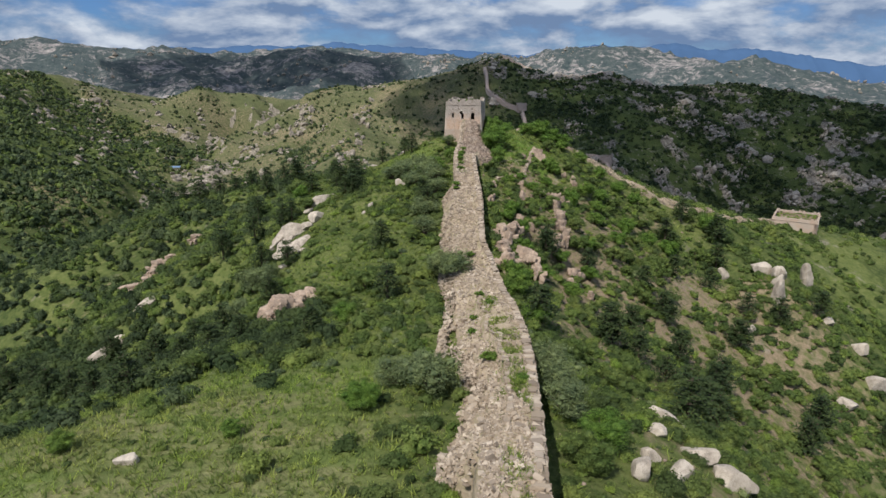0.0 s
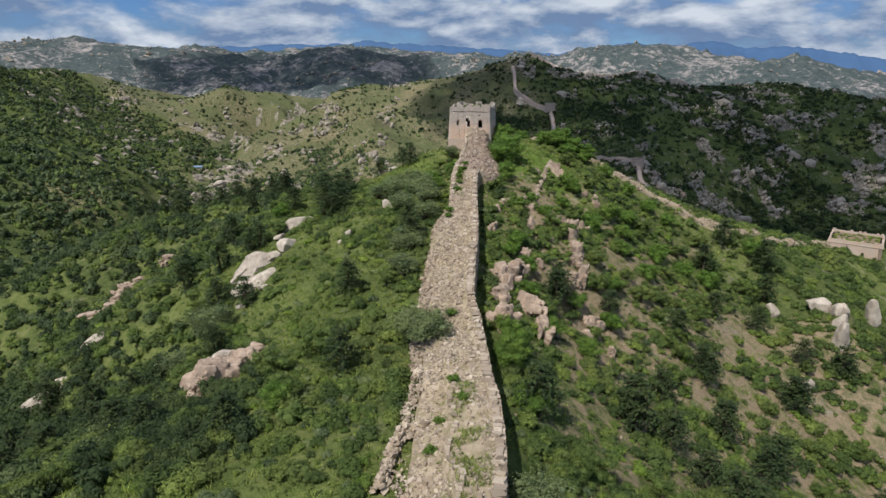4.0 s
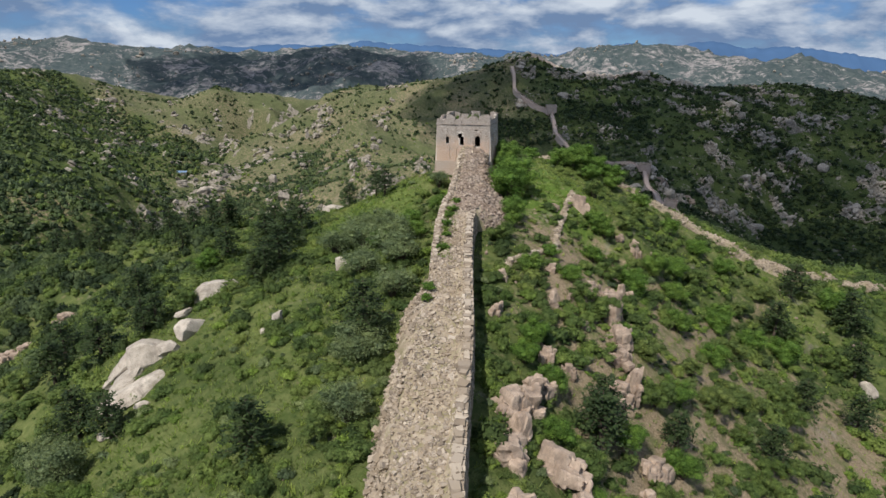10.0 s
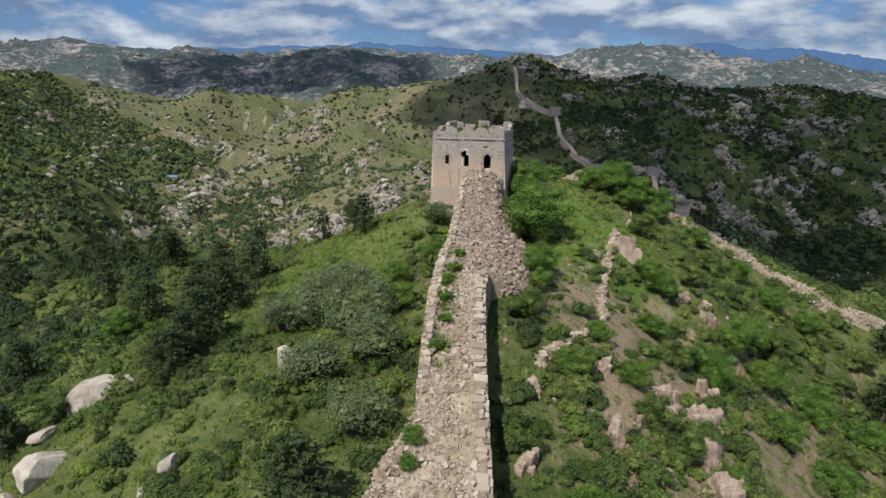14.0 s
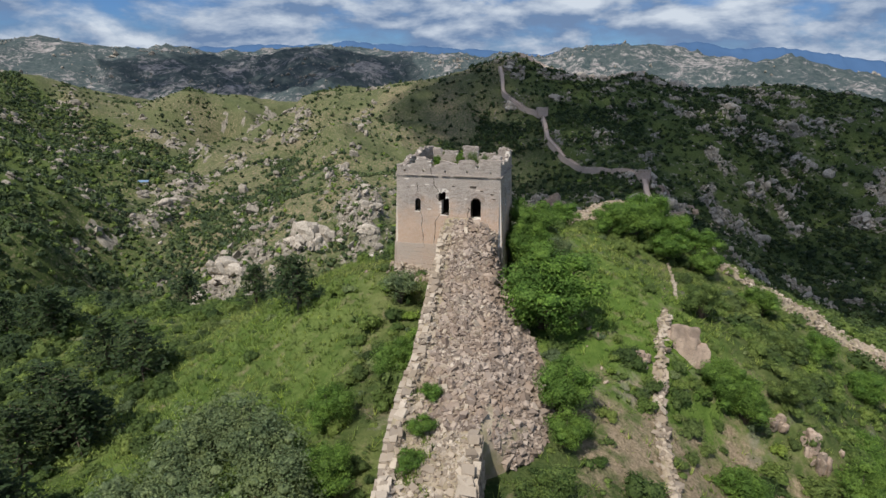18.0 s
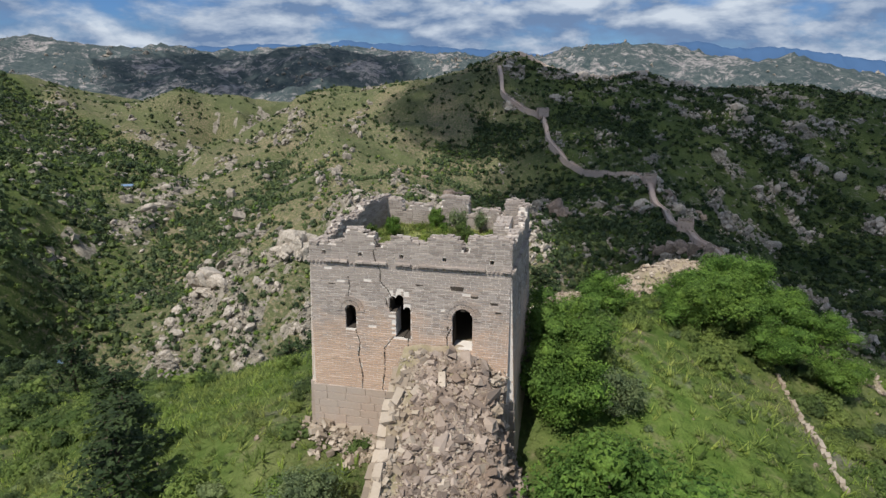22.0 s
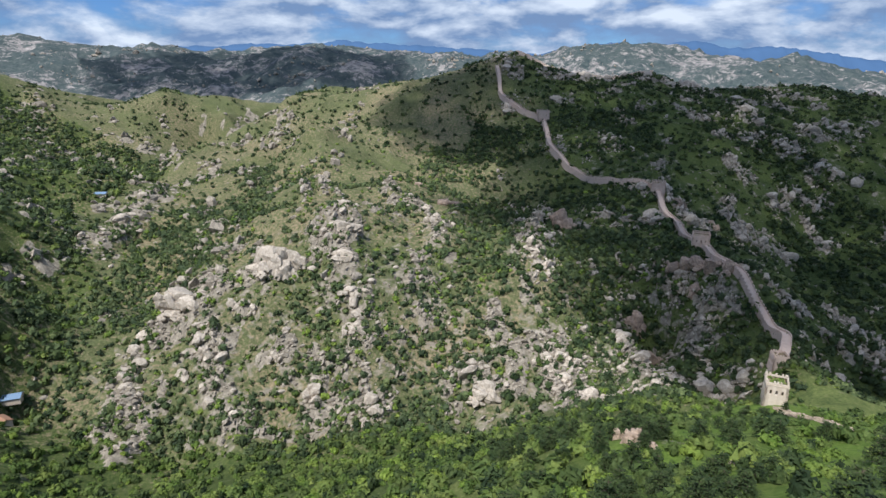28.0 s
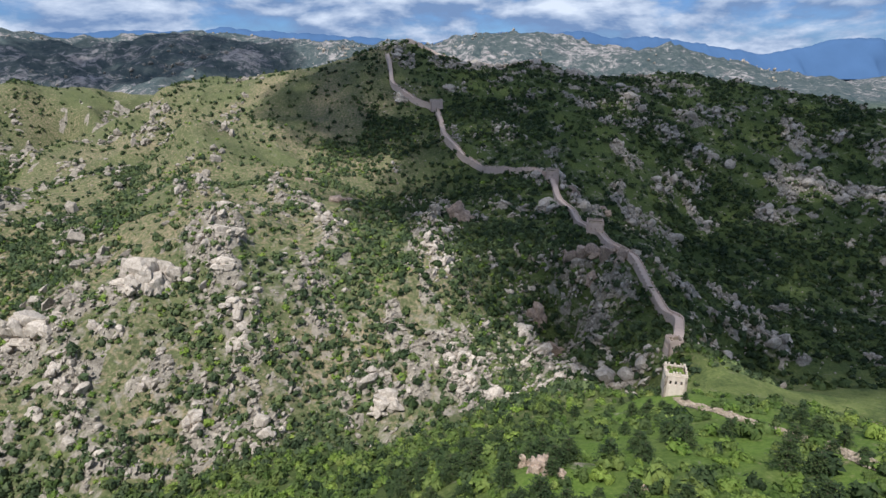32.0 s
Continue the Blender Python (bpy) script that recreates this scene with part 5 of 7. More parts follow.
# stone heaps in the doorway and the ramp of rubble up to it
r = np.random.default_rng(15)
n = 1100
u, v = r.uniform(5.0, 9.9, n), r.uniform(-3.2, -0.15, n)
zt = -4.50 - 0.50 * np.abs(v) - 0.22 * np.abs(u - 7.8) + r.uniform(-0.25, 0.15, n)
size = r.gamma(2.0, 0.062, n).clip(0.06, 0.46)
p = tpoint(u, v, zt)
heap = boxes_mesh("rubble_heap", p, size[:, None] * np.stack([r.uniform(0.8, 1.5, n), r.uniform(0.6, 1.1, n), r.uniform(0.35, 0.7, n)], 1), stone_axes(n, r, 0.22), 0.16, 16)
part("rubble_heap", heap, RUBBLE, ruin, "heap of fallen stones against the tower", kind="stuff")
v_, f_ = rock_shape(3, 7, 0.2, 4)
core_v = v_ * (2.5, 2.2, 2.2) + tpoint(7.4, -1.4, -6.85)
part("ramp", mesh_from("ramp", core_v, f_, True), WALL_CORE, ruin, "packed earth and lime under the doorway")

n = 420
u, v = r.uniform(5.2, 8.4, n), r.uniform(-2.4, -0.2, n)
q = r.uniform(0.10, 0.28, n) * sstep(vnoise(u * 1.3, v * 1.3, 8), -0.2, 0.3)
HEAP_GRASS = (tpoint(u, v, -4.55 - 0.50 * np.abs(v) - 0.22 * np.abs(u - 7.8)), q)
# stones fallen from the facing, at the foot of the front
n = 420
u, v = r.normal(2.6, 1.6, n).clip(-0.6, 5.2), -0.55 - np.abs(r.normal(0, 0.8, n))
p = tpoint(u, v, 0.0)
p[:, 2] = height(p[:, 0], p[:, 1]) + 0.55 * np.exp(-((v + 0.6) / 0.7) ** 2) + r.uniform(-0.1, 0.12, n)
size = r.gamma(2.4, 0.085, n).clip(0.10, 0.6)
pile = boxes_mesh("fallen_stones", p, size[:, None] * np.stack([r.uniform(0.8, 1.5, n), r.uniform(0.6, 1.1, n), r.uniform(0.4, 0.75, n)], 1), stone_axes(n, r, 0.5), 0.13, 17)
pile.materials.append(RUBBLE)
tagged(new("fallen_stones", pile), "pale fallen stones heaped at the tower's foot", "rubble", kind="stuff")

# brick pier against the inner side of the right parapet
u0, u1, v0, v1, z1 = 8.66, 9.49, 3.6, 5.8, 1.16
hi = np.array([tpoint(u0 + 0.012, v0 + 0.012, 0.0), tpoint(u1, v0 + 0.012, 0.0), tpoint(u1, v0 + 0.012, z1), tpoint(u0 + 0.012, v0 + 0.012, z1)])
lo = np.array([tpoint(u0 + 0.012, v1, 0.0), tpoint(u1, v1, 0.0), tpoint(u1, v1, z1), tpoint(u0 + 0.012, v1, z1)])
pier = part("pier", prisms("pier", [solid_quad(hi, lo)]), JOINT_LIME, tower, "lime mortar core of a broken brick pier")
r = np.random.default_rng(19)
cen, dim = [], []
for k in range(10):
    zc = 0.02 + (BRICK_H + JOINT) * (k + 0.5)
    v = v0 - (0.2 if k % 2 else 0.0)
    while v < v1:
        a_, b_ = max(v, v0), min(v + BRICK_L - 0.026, v1)
        for q in range(4):
            if b_ - a_ > 0.06 and not (k == 9 and r.random() < 0.25):
                cen.append(tpoint(u0 + 0.1 + 0.207 * q + r.uniform(-0.01, 0.01), (a_ + b_) / 2 + r.uniform(-0.01, 0.01), zc))
                dim.append((0.190, b_ - a_, BRICK_H))
        v += BRICK_L
part("brickwork", boxes_mesh("pier_brickwork", np.array(cen), np.array(dim), np.broadcast_to(np.stack([TU, TV, (0, 0, 1)]), (len(cen), 3, 3)), 0.012, 6), BRICK, pier, "broken grey brick", kind="stuff")

# grass, weeds and saplings on the terrace
r = np.random.default_rng(18)
n = 9000
v = r.uniform(0.6, TD - 0.6, n)
u = 0.6 + SKEW * v / TD + r.uniform(0, 1, n) * (TW - 1.2 - SKEW * v / TD)
tuft_t = []
for k in range(4):
    rr = np.random.default_rng(200 + k)
    m = 6
    a = rr.uniform(0, 2 * np.pi, m)
    lean = rr.uniform(0.2, 0.9, m)
    base = np.stack([np.cos(a), np.sin(a), 0 * a], 1) * rr.uniform(0, 0.35, m)[:, None]
    tip = base + np.stack([np.cos(a) * lean, np.sin(a) * lean, rr.uniform(0.6, 1.0, m)], 1)
    side_ = np.stack([-np.sin(a), np.cos(a), 0 * a], 1) * 0.05
    vv = np.stack([base - side_ * 1.3, base + side_ * 1.3, tip], 1).reshape(-1, 3)
    tuft_t.append((vv, np.arange(3 * m).reshape(-1, 3)))
me = scatter_mesh("heap_grass", tuft_t, HEAP_GRASS[0], np.repeat(HEAP_GRASS[1][:, None], 3, 1), np.arange(420) * 2.4)
me.materials.append(GRASS)
tagged(new("heap_grass", me), "grass tufts growing on the heap below the doorway", "grass", kind="stuff")
free = ~((u > 8.5) & (v > 3.4) & (v < 6.0))
u, v = u[free], v[free]
patch_ = vnoise(u / 1.1, v / 1.1, 5) + 0.5 * vnoise(u / 0.4, v / 0.4, 6)
sc = r.uniform(0.10, 0.42, len(u)) * (0.85 + 0.55 * patch_)
for pick, name, mat_, lab in ((patch_ < 0.5, "terrace_grass", WEEDS, "pale straw-green grass on the tower terrace"), (patch_ >= 0.5, "green_terrace_grass", GRASS, "fresh green grass on the tower terrace")):
    k_ = int(pick.sum())
    me = scatter_mesh(name, tuft_t, tpoint(u[pick], v[pick], 0.0), np.stack([sc[pick] * 1.1, sc[pick] * 1.1, sc[pick]], 1), r.uniform(0, 6.28, k_))
    me.materials.append(mat_)
    tagged(new(name, me), lab, "grass", kind="stuff")

# ---- rocks ----
ROCKS3 = [rock_shape(4, 300 + k, 0.18, 9 + k % 5, 0.50, 0.86) for k in range(6)]
DOMES = [rock_shape(3, 360 + k, 0.16, 8, 0.55, 0.9) for k in range(6)]
JAG = []
for k in range(6):
    v, f = rock_shape(4, 340 + k, 0.10, 9, 0.62, 0.86)
    JAG.append((v / (np.abs(v / 0.86) ** 7).sum(1)[:, None] ** (1 / 7) * (0.78 + 0.22 * np.linalg.norm(v, axis=1))[:, None], f))   # blocky, squared along its joints


def boulder(name, label, x, y, size, turn_deg=0.0, material=None, sink=0.35, seed=0, lean=0.0, group="granite boulders on the slopes"):
    """One rock set into the slope; size: width, depth and height in metres."""
    jag = name in ("crag", "outcrop")
    kind_of = DOMES if name == "outcrop" else JAG if jag else ROCKS3
    v, f = kind_of[seed % 6]
    v = v * (np.array(size) / 2)
    v = v * (1 + 0.05 * noise3(v, 1.1, seed + 3) + (0.07 * noise3(v, 6.0 / max(size), seed + 5) if jag else 0.02 * noise3(v, 9.0 / max(size), seed + 5)))[:, None]
    c, s = math.cos(radians(lean)), math.sin(radians(lean))

    def slab(v, f, label=""):
        if jag:
            big_ = max(size)
            v = v * (1 + 0.07 * noise3(v, 5.0 / big_, seed % 40 + 3) + 0.05 * noise3(v, 15.0 / big_, seed % 40 + 9))[:, None]
            v = v * (1 + 0.16 * noise3(np.floor(v * 5.0 / big_ + 0.6 * noise3(v, 2.0 / big_, 4)[:, None]), 0.9, seed % 30 + 2))[:, None]
            g = radians(37 * (seed % 11) + 90 * len(v) % 71)
            v[:, :2] = v[:, :2] - v[:, 2:] * 0.12 * (math.cos(g), math.sin(g))
        v = np.stack([v[:, 0] * c + v[:, 2] * s, v[:, 1], -v[:, 0] * s + v[:, 2] * c], 1)
        me = mesh_from(name if not jag else "slab", v, f, True)
        me.set_sharp_from_angle(angle=radians(24 if jag else 20))
        me.materials.append(material or GRANITE)
        return me

    place = pose(x, y, hz(x, y) + size[2] * (0.5 - sink), 0, 0, turn_deg + (31 * seed % 90 if name == "crag" else 0))
    if not jag:
        ob = new(name, slab(v, f))
        ob.matrix_basis = place
        return tagged(ob, label, "rock", group)
    # upright slabs that split along one direction
    ob = thing(name, label, "rock", group, place)
    r = np.random.default_rng(seed + 50)
    thin_ = 0.80 if name == "crag" else 1.0
    part("slab", slab(v * (0.80 * thin_, 0.80 * thin_, 0.95), f), None, ob)
    for q in range(11 if name == "crag" else 8):
        v2, f2 = kind_of[(seed + q + 1) % 6]
        o = r.uniform(-0.5, 0.5, 3) * (0.86, 0.86, 0.35) - (0, 0, 0.16)
        w_ = r.normal(0, 0.35)
        v2 = np.stack([v2[:, 0] * math.cos(w_) - v2[:, 1] * math.sin(w_), v2[:, 0] * math.sin(w_) + v2[:, 1] * math.cos(w_), v2[:, 2] + r.normal(0, 0.22) * v2[:, 0]], 1)
        part("slab", slab(v2 * np.array(size) / 2 * (r.uniform(0.35, 0.62) * thin_, r.uniform(0.30, 0.55) * (0.5 + 0.5 * thin_), r.uniform(0.40, 0.80) * (1.35 - 0.35 * thin_)) + o * size, f2), None, ob)
    return ob


# x, y, width, depth, height, turn, lean
PALE = [
    (-34.5, -47, 4.6, 3.8, 3.6, 20, 10), (-37.6, -46.6, 4.2, 3.0, 2.6, 35, 25), (-35.8, -49.3, 4.6, 2.8, 1.7, 30, 12), (-33.4, -52.2, 6.4, 3.4, 1.8, 28, 10),
    (-31.2, -47.2, 2.2, 2.0, 1.9, 0, 0), (-29.6, -44.6, 2.2, 2.6, 2.2, 60, 0), (-30.5, -36.2, 4.2, 3.0, 2.6, 40, 20), (-28.6, -35.0, 2.2, 2.0, 1.8, 10, 0), (-32.4, -40.2, 1.8, 1.4, 1.2, 0, 0),
    (-34.2, -56.6, 2.2, 1.2, 0.9, 20, 0), (-30.8, -55, 1.4, 1.0, 0.8, 0, 0), (-30.6, -75.2, 2.0, 1.6, 2.6, 20, 20), (-11.6, -35.6, 2.3, 1.8, 2.7, 10, 0), (-12.6, -39.2, 1.3, 1.1, 1.5, 50, 0),
    (-17.2, -47.6, 1.6, 1.3, 2.0, 20, 0), (-18.2, -49.2, 1.6, 1.2, 0.9, 0, 0), (-70, -45, 4.4, 2.4, 2.6, 40, 20), (-77, -54, 5.6, 3.2, 2.8, 30, 15), (-74, -51, 3.2, 2.2, 1.6, 10, 0)]
PALE2 = [
    (79, -14.6, 3.0, 2.6, 4.2, 10, -20), (88.6, -15.6, 6.0, 4.4, 4.6, 15, 15), (91.6, -18.6, 3.2, 3.0, 4.8, 0, 0), (91.0, -22, 3.2, 2.6, 4.2, 20, 0), (94.6, -16.8, 3.0, 2.8, 4.4, 0, -15), (87.4, -28.6, 3.2, 2.8, 8.0, 10, 6),
    (105.5, -11.4, 3.6, 3.2, 8.5, 20, -8), (73.6, -41.6, 2.8, 1.8, 3.4, 30, 20), (91, -54.6, 6.4, 3.0, 3.2, -30, 25), (106.6, -35.6, 5.0, 4.0, 3.4, 0, 0), (100, -31.6, 3.2, 2.8, 2.4, 0, 0), (105, -46.6, 7.2, 4.8, 4.6, 10, 10),
    (24.6, -126.6, 5.0, 3.2, 2.2, 10, 8), (17.4, -131, 2.2, 1.8, 2.6, 40, 0), (13.6, -132, 2.4, 2.0, 2.2, 0, 0), (22.2, -124, 5.2, 2.4, 1.5, 0, 0), (19, -122, 2.2, 1.8, 1.5, 0, 0), (22.9, -114.0, 4.4, 1.5, 1.6, -35, 10), (15.6, -128.7, 2.0, 1.6, 1.5, 20, 0), (-27.6, -133.7, 1.3, 0.9, 0.9, 10, 0)]
PINK = [
    (-27.6, -85.6, 5.2, 4.0, 4.2, 10, 8), (-26.0, -82.6, 2.8, 2.2, 2.0, 30, 0), (-27.8, -80.6, 2.6, 2.0, 1.9, 0, 0), (-25.4, -79.6, 2.8, 2.2, 2.0, 60, 0), (-26.6, -77.4, 2.6, 2.0, 1.5, 0, 0), (-25.0, -76.8, 2.0, 1.6, 1.3, 0, 0), (-28.8, -88.4, 3.2, 2.0, 1.4, 20, 0),
    (-29.4, -78.2, 2.6, 2.0, 2.2, 20, 20), (-81, -14, 3.4, 2.8, 2.8, 0, 0), (-80.6, -17.4, 3.0, 2.4, 2.4, 40, 0), (-81.6, -20.4, 3.4, 2.4, 2.0, 0, 0), (-78.6, -12.2, 3.2, 2.0, 1.8, 0, 0), (-83.6, -23.6, 3.6, 2.4, 2.2, 0, 0), (-72, -8, 4.4, 2.4, 2.2, 20, 0)]
CRAGS = [
    (9.6, -63.4, 2.6, 2.2, 3.4, 0, 10), (11.4, -62.0, 2.6, 2.2, 3.8, 20, -10), (8.9, -69.0, 2.4, 2.2, 2.8, 0, 0), (9.0, -75.6, 2.4, 2.0, 4.4, 0, 8), (12.2, -59.4, 2.4, 2.0, 2.8, 40, 0), (10.2, -66.4, 1.6, 1.4, 3.6, 0, 10), (13.2, -67.6, 1.8, 3.4, 3.4, -25, 20), (15.2, -70.6, 1.6, 3.8, 3.0, -25, 20),
    (21.4, -41.4, 2.9, 2.4, 3.4, 0, 0), (23.6, -40.6, 2.8, 2.6, 4.4, 10, 0), (23.8, -43.2, 2.4, 2.6, 4.0, 0, 6), (24.2, -46.0, 2.6, 2.6, 3.6, 20, 0), (24.0, -48.6, 2.0, 2.2, 3.0, 0, 0), (22.4, -37.0, 1.6, 1.4, 2.6, 0, 0), (24.6, -51.4, 1.8, 2.6, 4.2, -15, 0), (22.6, -53.2, 1.8, 2.4, 3.0, 10, 0), (25.6, -58.6, 3.2, 1.6, 1.9, -30, 20)]
CRAGS2 = [
    (16.2, -44.2, 1.6, 1.4, 2.6, 0, 0), (8.9, -49.0, 1.8, 1.4, 1.7, 0, 0), (10.0, -41.6, 1.6, 1.3, 1.6, 0, 0), (14.2, -53.6, 2.2, 1.6, 2.2, 30, 0), (16.6, -54.2, 1.5, 1.4, 2.2, 0, 0), (28.2, -31.0, 1.3, 1.2, 2.6, 0, 0), (29.6, -30.6, 1.4, 1.0, 2.4, 20, 0), (34.0, -17.4, 1.2, 1.0, 2.4, 0, 0), (19.8, -46.2, 1.2, 1.0, 1.1, 10, 0), (18.6, -42.0, 1.0, 0.9, 1.2, 40, 0), (25.2, -10.6, 1.6, 4.2, 3.0, 28, 20), (33.8, -16.2, 1.6, 1.4, 2.2, 0, 0), (31.8, -15.0, 1.4, 1.2, 1.8, 0, 0), (20.6, -13.4, 1.2, 1.2, 1.6, 0, 0),
    (17.0, -36.0, 1.4, 1.1, 1.6, 0, 0), (19.2, -41.6, 1.4, 1.0, 1.2, 0, 0), (21.4, -36.8, 1.2, 1.0, 1.4, 0, 0), (25.4, -61.2, 1.2, 1.0, 2.6, 0, 0), (27.4, -64.0, 1.2, 1.0, 2.4, 10, 0), (23.6, -63.2, 1.2, 1.0, 1.8, 0, 0), (56.2, 141.6, 5.0, 4.4, 4.2, 0, 0), (54.2, 148, 3.0, 2.6, 4.4, 0, 0), (60, 138.4, 3.4, 2.0, 2.2, 30, 0), (71.8, 128.8, 2.8, 2.0, 1.6, 0, 0), (76.4, 125.7, 3.0, 1.8, 1.6, 0, 0), (74, 127.6, 1.8, 1.6, 1.6, 0, 0)]
for rows, name, lab, mat in ((PALE, "boulder", "pale rounded granite boulder among green scrub", GRANITE), (PALE2, "boulder", "pale granite boulder on the bushy eastern slope", GRANITE),
                             (PINK, "crag", "pinkish weathered granite slabs in a stacked outcrop", GRANITE_ROSE), (CRAGS, "crag", "jagged pale pink rock crag on the steep slope", GRANITE_ROSE), (CRAGS2, "crag", "small pale pink rock crag half sunk in the grass", GRANITE_ROSE)):
    for k, (x, y, w, d, h, tn, ln) in enumerate(rows):
        big = 1.50 if x < -20 else (1.6 if y < -55 else 1.0 if rows is CRAGS2 else 1.25) if name == "crag" else 1.15
        if rows is PALE:
            w, h, ln = w * 1.2, h * 0.85, -14 - abs(ln)
        boulder(name, lab, x, y, (w * big, d * big, h * (1.3 if x < -20 else 1.15)), tn, mat, 0.30, k * 7 + len(name), ln)
FAR_ROCKS = [
    (-109, 403, 20, 14, 24, 10, 12), (-101, 398, 12, 10, 18, 0, 0), (-96, 405, 13, 10, 20, 0, -10), (-113, 394, 9, 8, 10, 0, 0), (-166, 389, 22, 16, 18, 30, 15), (-161, 381, 13, 10, 14, 0, 0), (-172, 380, 12, 9, 10, 0, 0), (-66.7, 322, 9, 9, 10.5, 0, 0), (34, 329, 14, 10, 14, 0, 0), (29, 325, 8, 7, 8, 0, 0), (-130, 376, 7, 6, 12, 0, 0),
    (-115, 372, 6, 6, 11, 0, 0), (-143, 352, 8, 7, 9, 0, 0), (-138, 345, 7, 6, 12, 0, 0), (-150, 335, 8, 7, 10, 0, 0), (-96, 345, 7, 6, 10, 0, 0), (-62, 420, 16, 10, 12, 20, 10), (-58, 396, 14, 9, 10, 0, 0), (-52, 376, 9, 8, 10, 0, 0), (-48, 360, 12, 8, 10, 0, 0), (-70, 470, 14, 9, 9, 0, 0)]
FAR_ROCKS2 = [
    (152, 383, 20, 12, 22, 0, 0), (146, 400, 14, 10, 24, 0, 0), (107, 506, 20, 12, 26, 10, 0), (112, 492, 16, 10, 18, 0, 0), (102, 497, 10, 8, 18, 0, 0), (189, 416, 20, 12, 16, 0, 10), (196, 405, 14, 11, 18, 0, -10), (204, 398, 12, 10, 16, 0, 0), (176, 420, 14, 10, 14, 0, 0), (183, 400, 10, 8, 12, 0, 0), (232, 570, 16, 12, 12, 0, 0), (262, 560, 14, 10, 12, 0, 0), (-15, 615, 18, 10, 12, 0, 0), (10, 520, 18, 10, 12, 0, 0)]
for k, (x, y, w, d, h, tn, ln) in enumerate(FAR_ROCKS):
    f_ = 1.45 if k < 7 else 1.2
    boulder("outcrop", "large pale granite outcrop on the rocky hill", x, y, (w * f_, d * f_, h * f_ * 0.72), tn, GRANITE, 0.34, k * 5 + 2, ln, "outcrops across the valley")
for k, (x, y, w, d, h, tn, ln) in enumerate(FAR_ROCKS2):
    boulder("outcrop", "weathered pink-grey outcrop across the valley", x, y, (w, d, h), tn, GRANITE_PINK, 0.38, k * 5 + 4, ln, "outcrops across the valley")


def spread(n, x0, x1, y0, y1, seed, weight):
    """Random places in a box, kept by weight(x, y) in 0..1."""
    r = np.random.default_rng(seed)
    x, y = r.uniform(x0, x1, n), r.uniform(y0, y1, n)
    k = r.random(n) < weight(x, y)
    return x[k], y[k], r


def hill_w(x, y):
    m = rocky_at(x, y)
    return np.clip(0.26 * sstep(outcrop_noise(x, y), -0.1, 0.5) * np.clip(m, 0, 1) + 0.4 * rib(x, y) + 0.25 * bare_share(x, y), 0, 1)


def dark_w(x, y):
    return np.clip(0.9 * sstep(outcrop_noise(x, y), 0.0, 0.45) + rib(x, y), 0, 1) * (0.5 + 0.5 * sstep(vnoise(x / 120, y / 120, 407), -0.3, 0.3))


small_t = [rock_shape(2, 500 + k, 0.16, 13) for k in range(7)]
tiny_t = []
for k in range(6):
    v, f = ico(1)
    rr = np.random.default_rng(520 + k)
    q = rr.normal(size=(7, 3)); q /= np.linalg.norm(q, axis=1)[:, None]
    dd = rr.uniform(0.34, 0.75, 7)
    for d_, l_ in zip(q, dd):
        v = v - np.maximum(v @ d_ - l_, 0)[:, None] * d_
    tiny_t.append((v, f))


def boulder_field(name, label, n, box, seed, weight, lo, hi, material, templates):
    x, y, r = spread(n, *box, seed, weight)
    big = np.maximum(sstep(outcrop_noise(x, y), 0.05, 0.75), 1.2 * rib(x, y))
    s = (lo + (hi - lo) * r.random(len(x)) ** 2.6) * (0.55 + 0.75 * np.clip(big, 0, 1))
    sc = s[:, None] * np.stack([r.uniform(0.9, 1.6, len(x)), r.uniform(0.45, 0.95, len(x)), r.uniform(0.5, 1.25, len(x))], 1)
    z = height(x, y) + sc[:, 2] * 0.25
    me = scatter_mesh(name, templates, np.stack([x, y, z], 1), sc, 0.7 + 0.9 * vnoise(x / 60, y / 60, 95) + r.normal(0, 0.4, len(x)), 0.45 + r.normal(0, 0.25, len(x)), False)
    me.materials.append(material)
    return tagged(new(name, me), label, "rocks", kind="stuff")


boulder_field("hill_boulders", "countless pale granite boulders strewn over the hill", 36000, (-340, 190, 285, 760), 601, hill_w, 0.4, 2.3, GRANITE_FAR, tiny_t)
boulder_field("hill_slabs", "small tilted granite slabs packed on the bare ribs of the hill", 80000, (-250, 150, 290, 580), 631, lambda x, y: 0.42 * crag_lift(x, y)[1], 0.5, 2.4, GRANITE_FAR, tiny_t)
boulder_field("hill_blocks", "large pale granite blocks on the hill", 3600, (-330, 180, 285, 760), 611, lambda x, y: np.clip(0.8 * rib(x, y), 0, 1), 1.2, 4.4, GRANITE, small_t)
boulder_field("ridge_boulders", "countless grey boulders on the shaded ridge", 60000, (70, 760, 300, 980), 602, dark_w, 0.8, 3.8, GRANITE, tiny_t)
boulder_field("ridge_blocks", "large pale blocks on the shaded ridge", 5600, (70, 760, 310, 960), 612, lambda x, y: dark_w(x, y) * sstep(outcrop_noise(x, y), 0.25, 0.6), 2.4, 7.6, GRANITE, small_t)
boulder_field("ridge_stones", "small pale stones between the shrubs of the shaded ridge", 26000, (70, 760, 300, 980), 622, lambda x, y: np.clip(dark_w(x, y) * 1.6 + 0.10, 0, 1), 1.1, 3.4, GRANITE_FAR, tiny_t)
boulder_field("west_boulders", "pale rock patches on the western hills", 11000, (-700, -100, 300, 1120), 603, lambda x, y: sstep(outcrop_noise(x, y), 0.12, 0.6) * sstep(y + 0.6 * x, 150, 330), 1.0, 6.0, GRANITE_FAR, tiny_t)
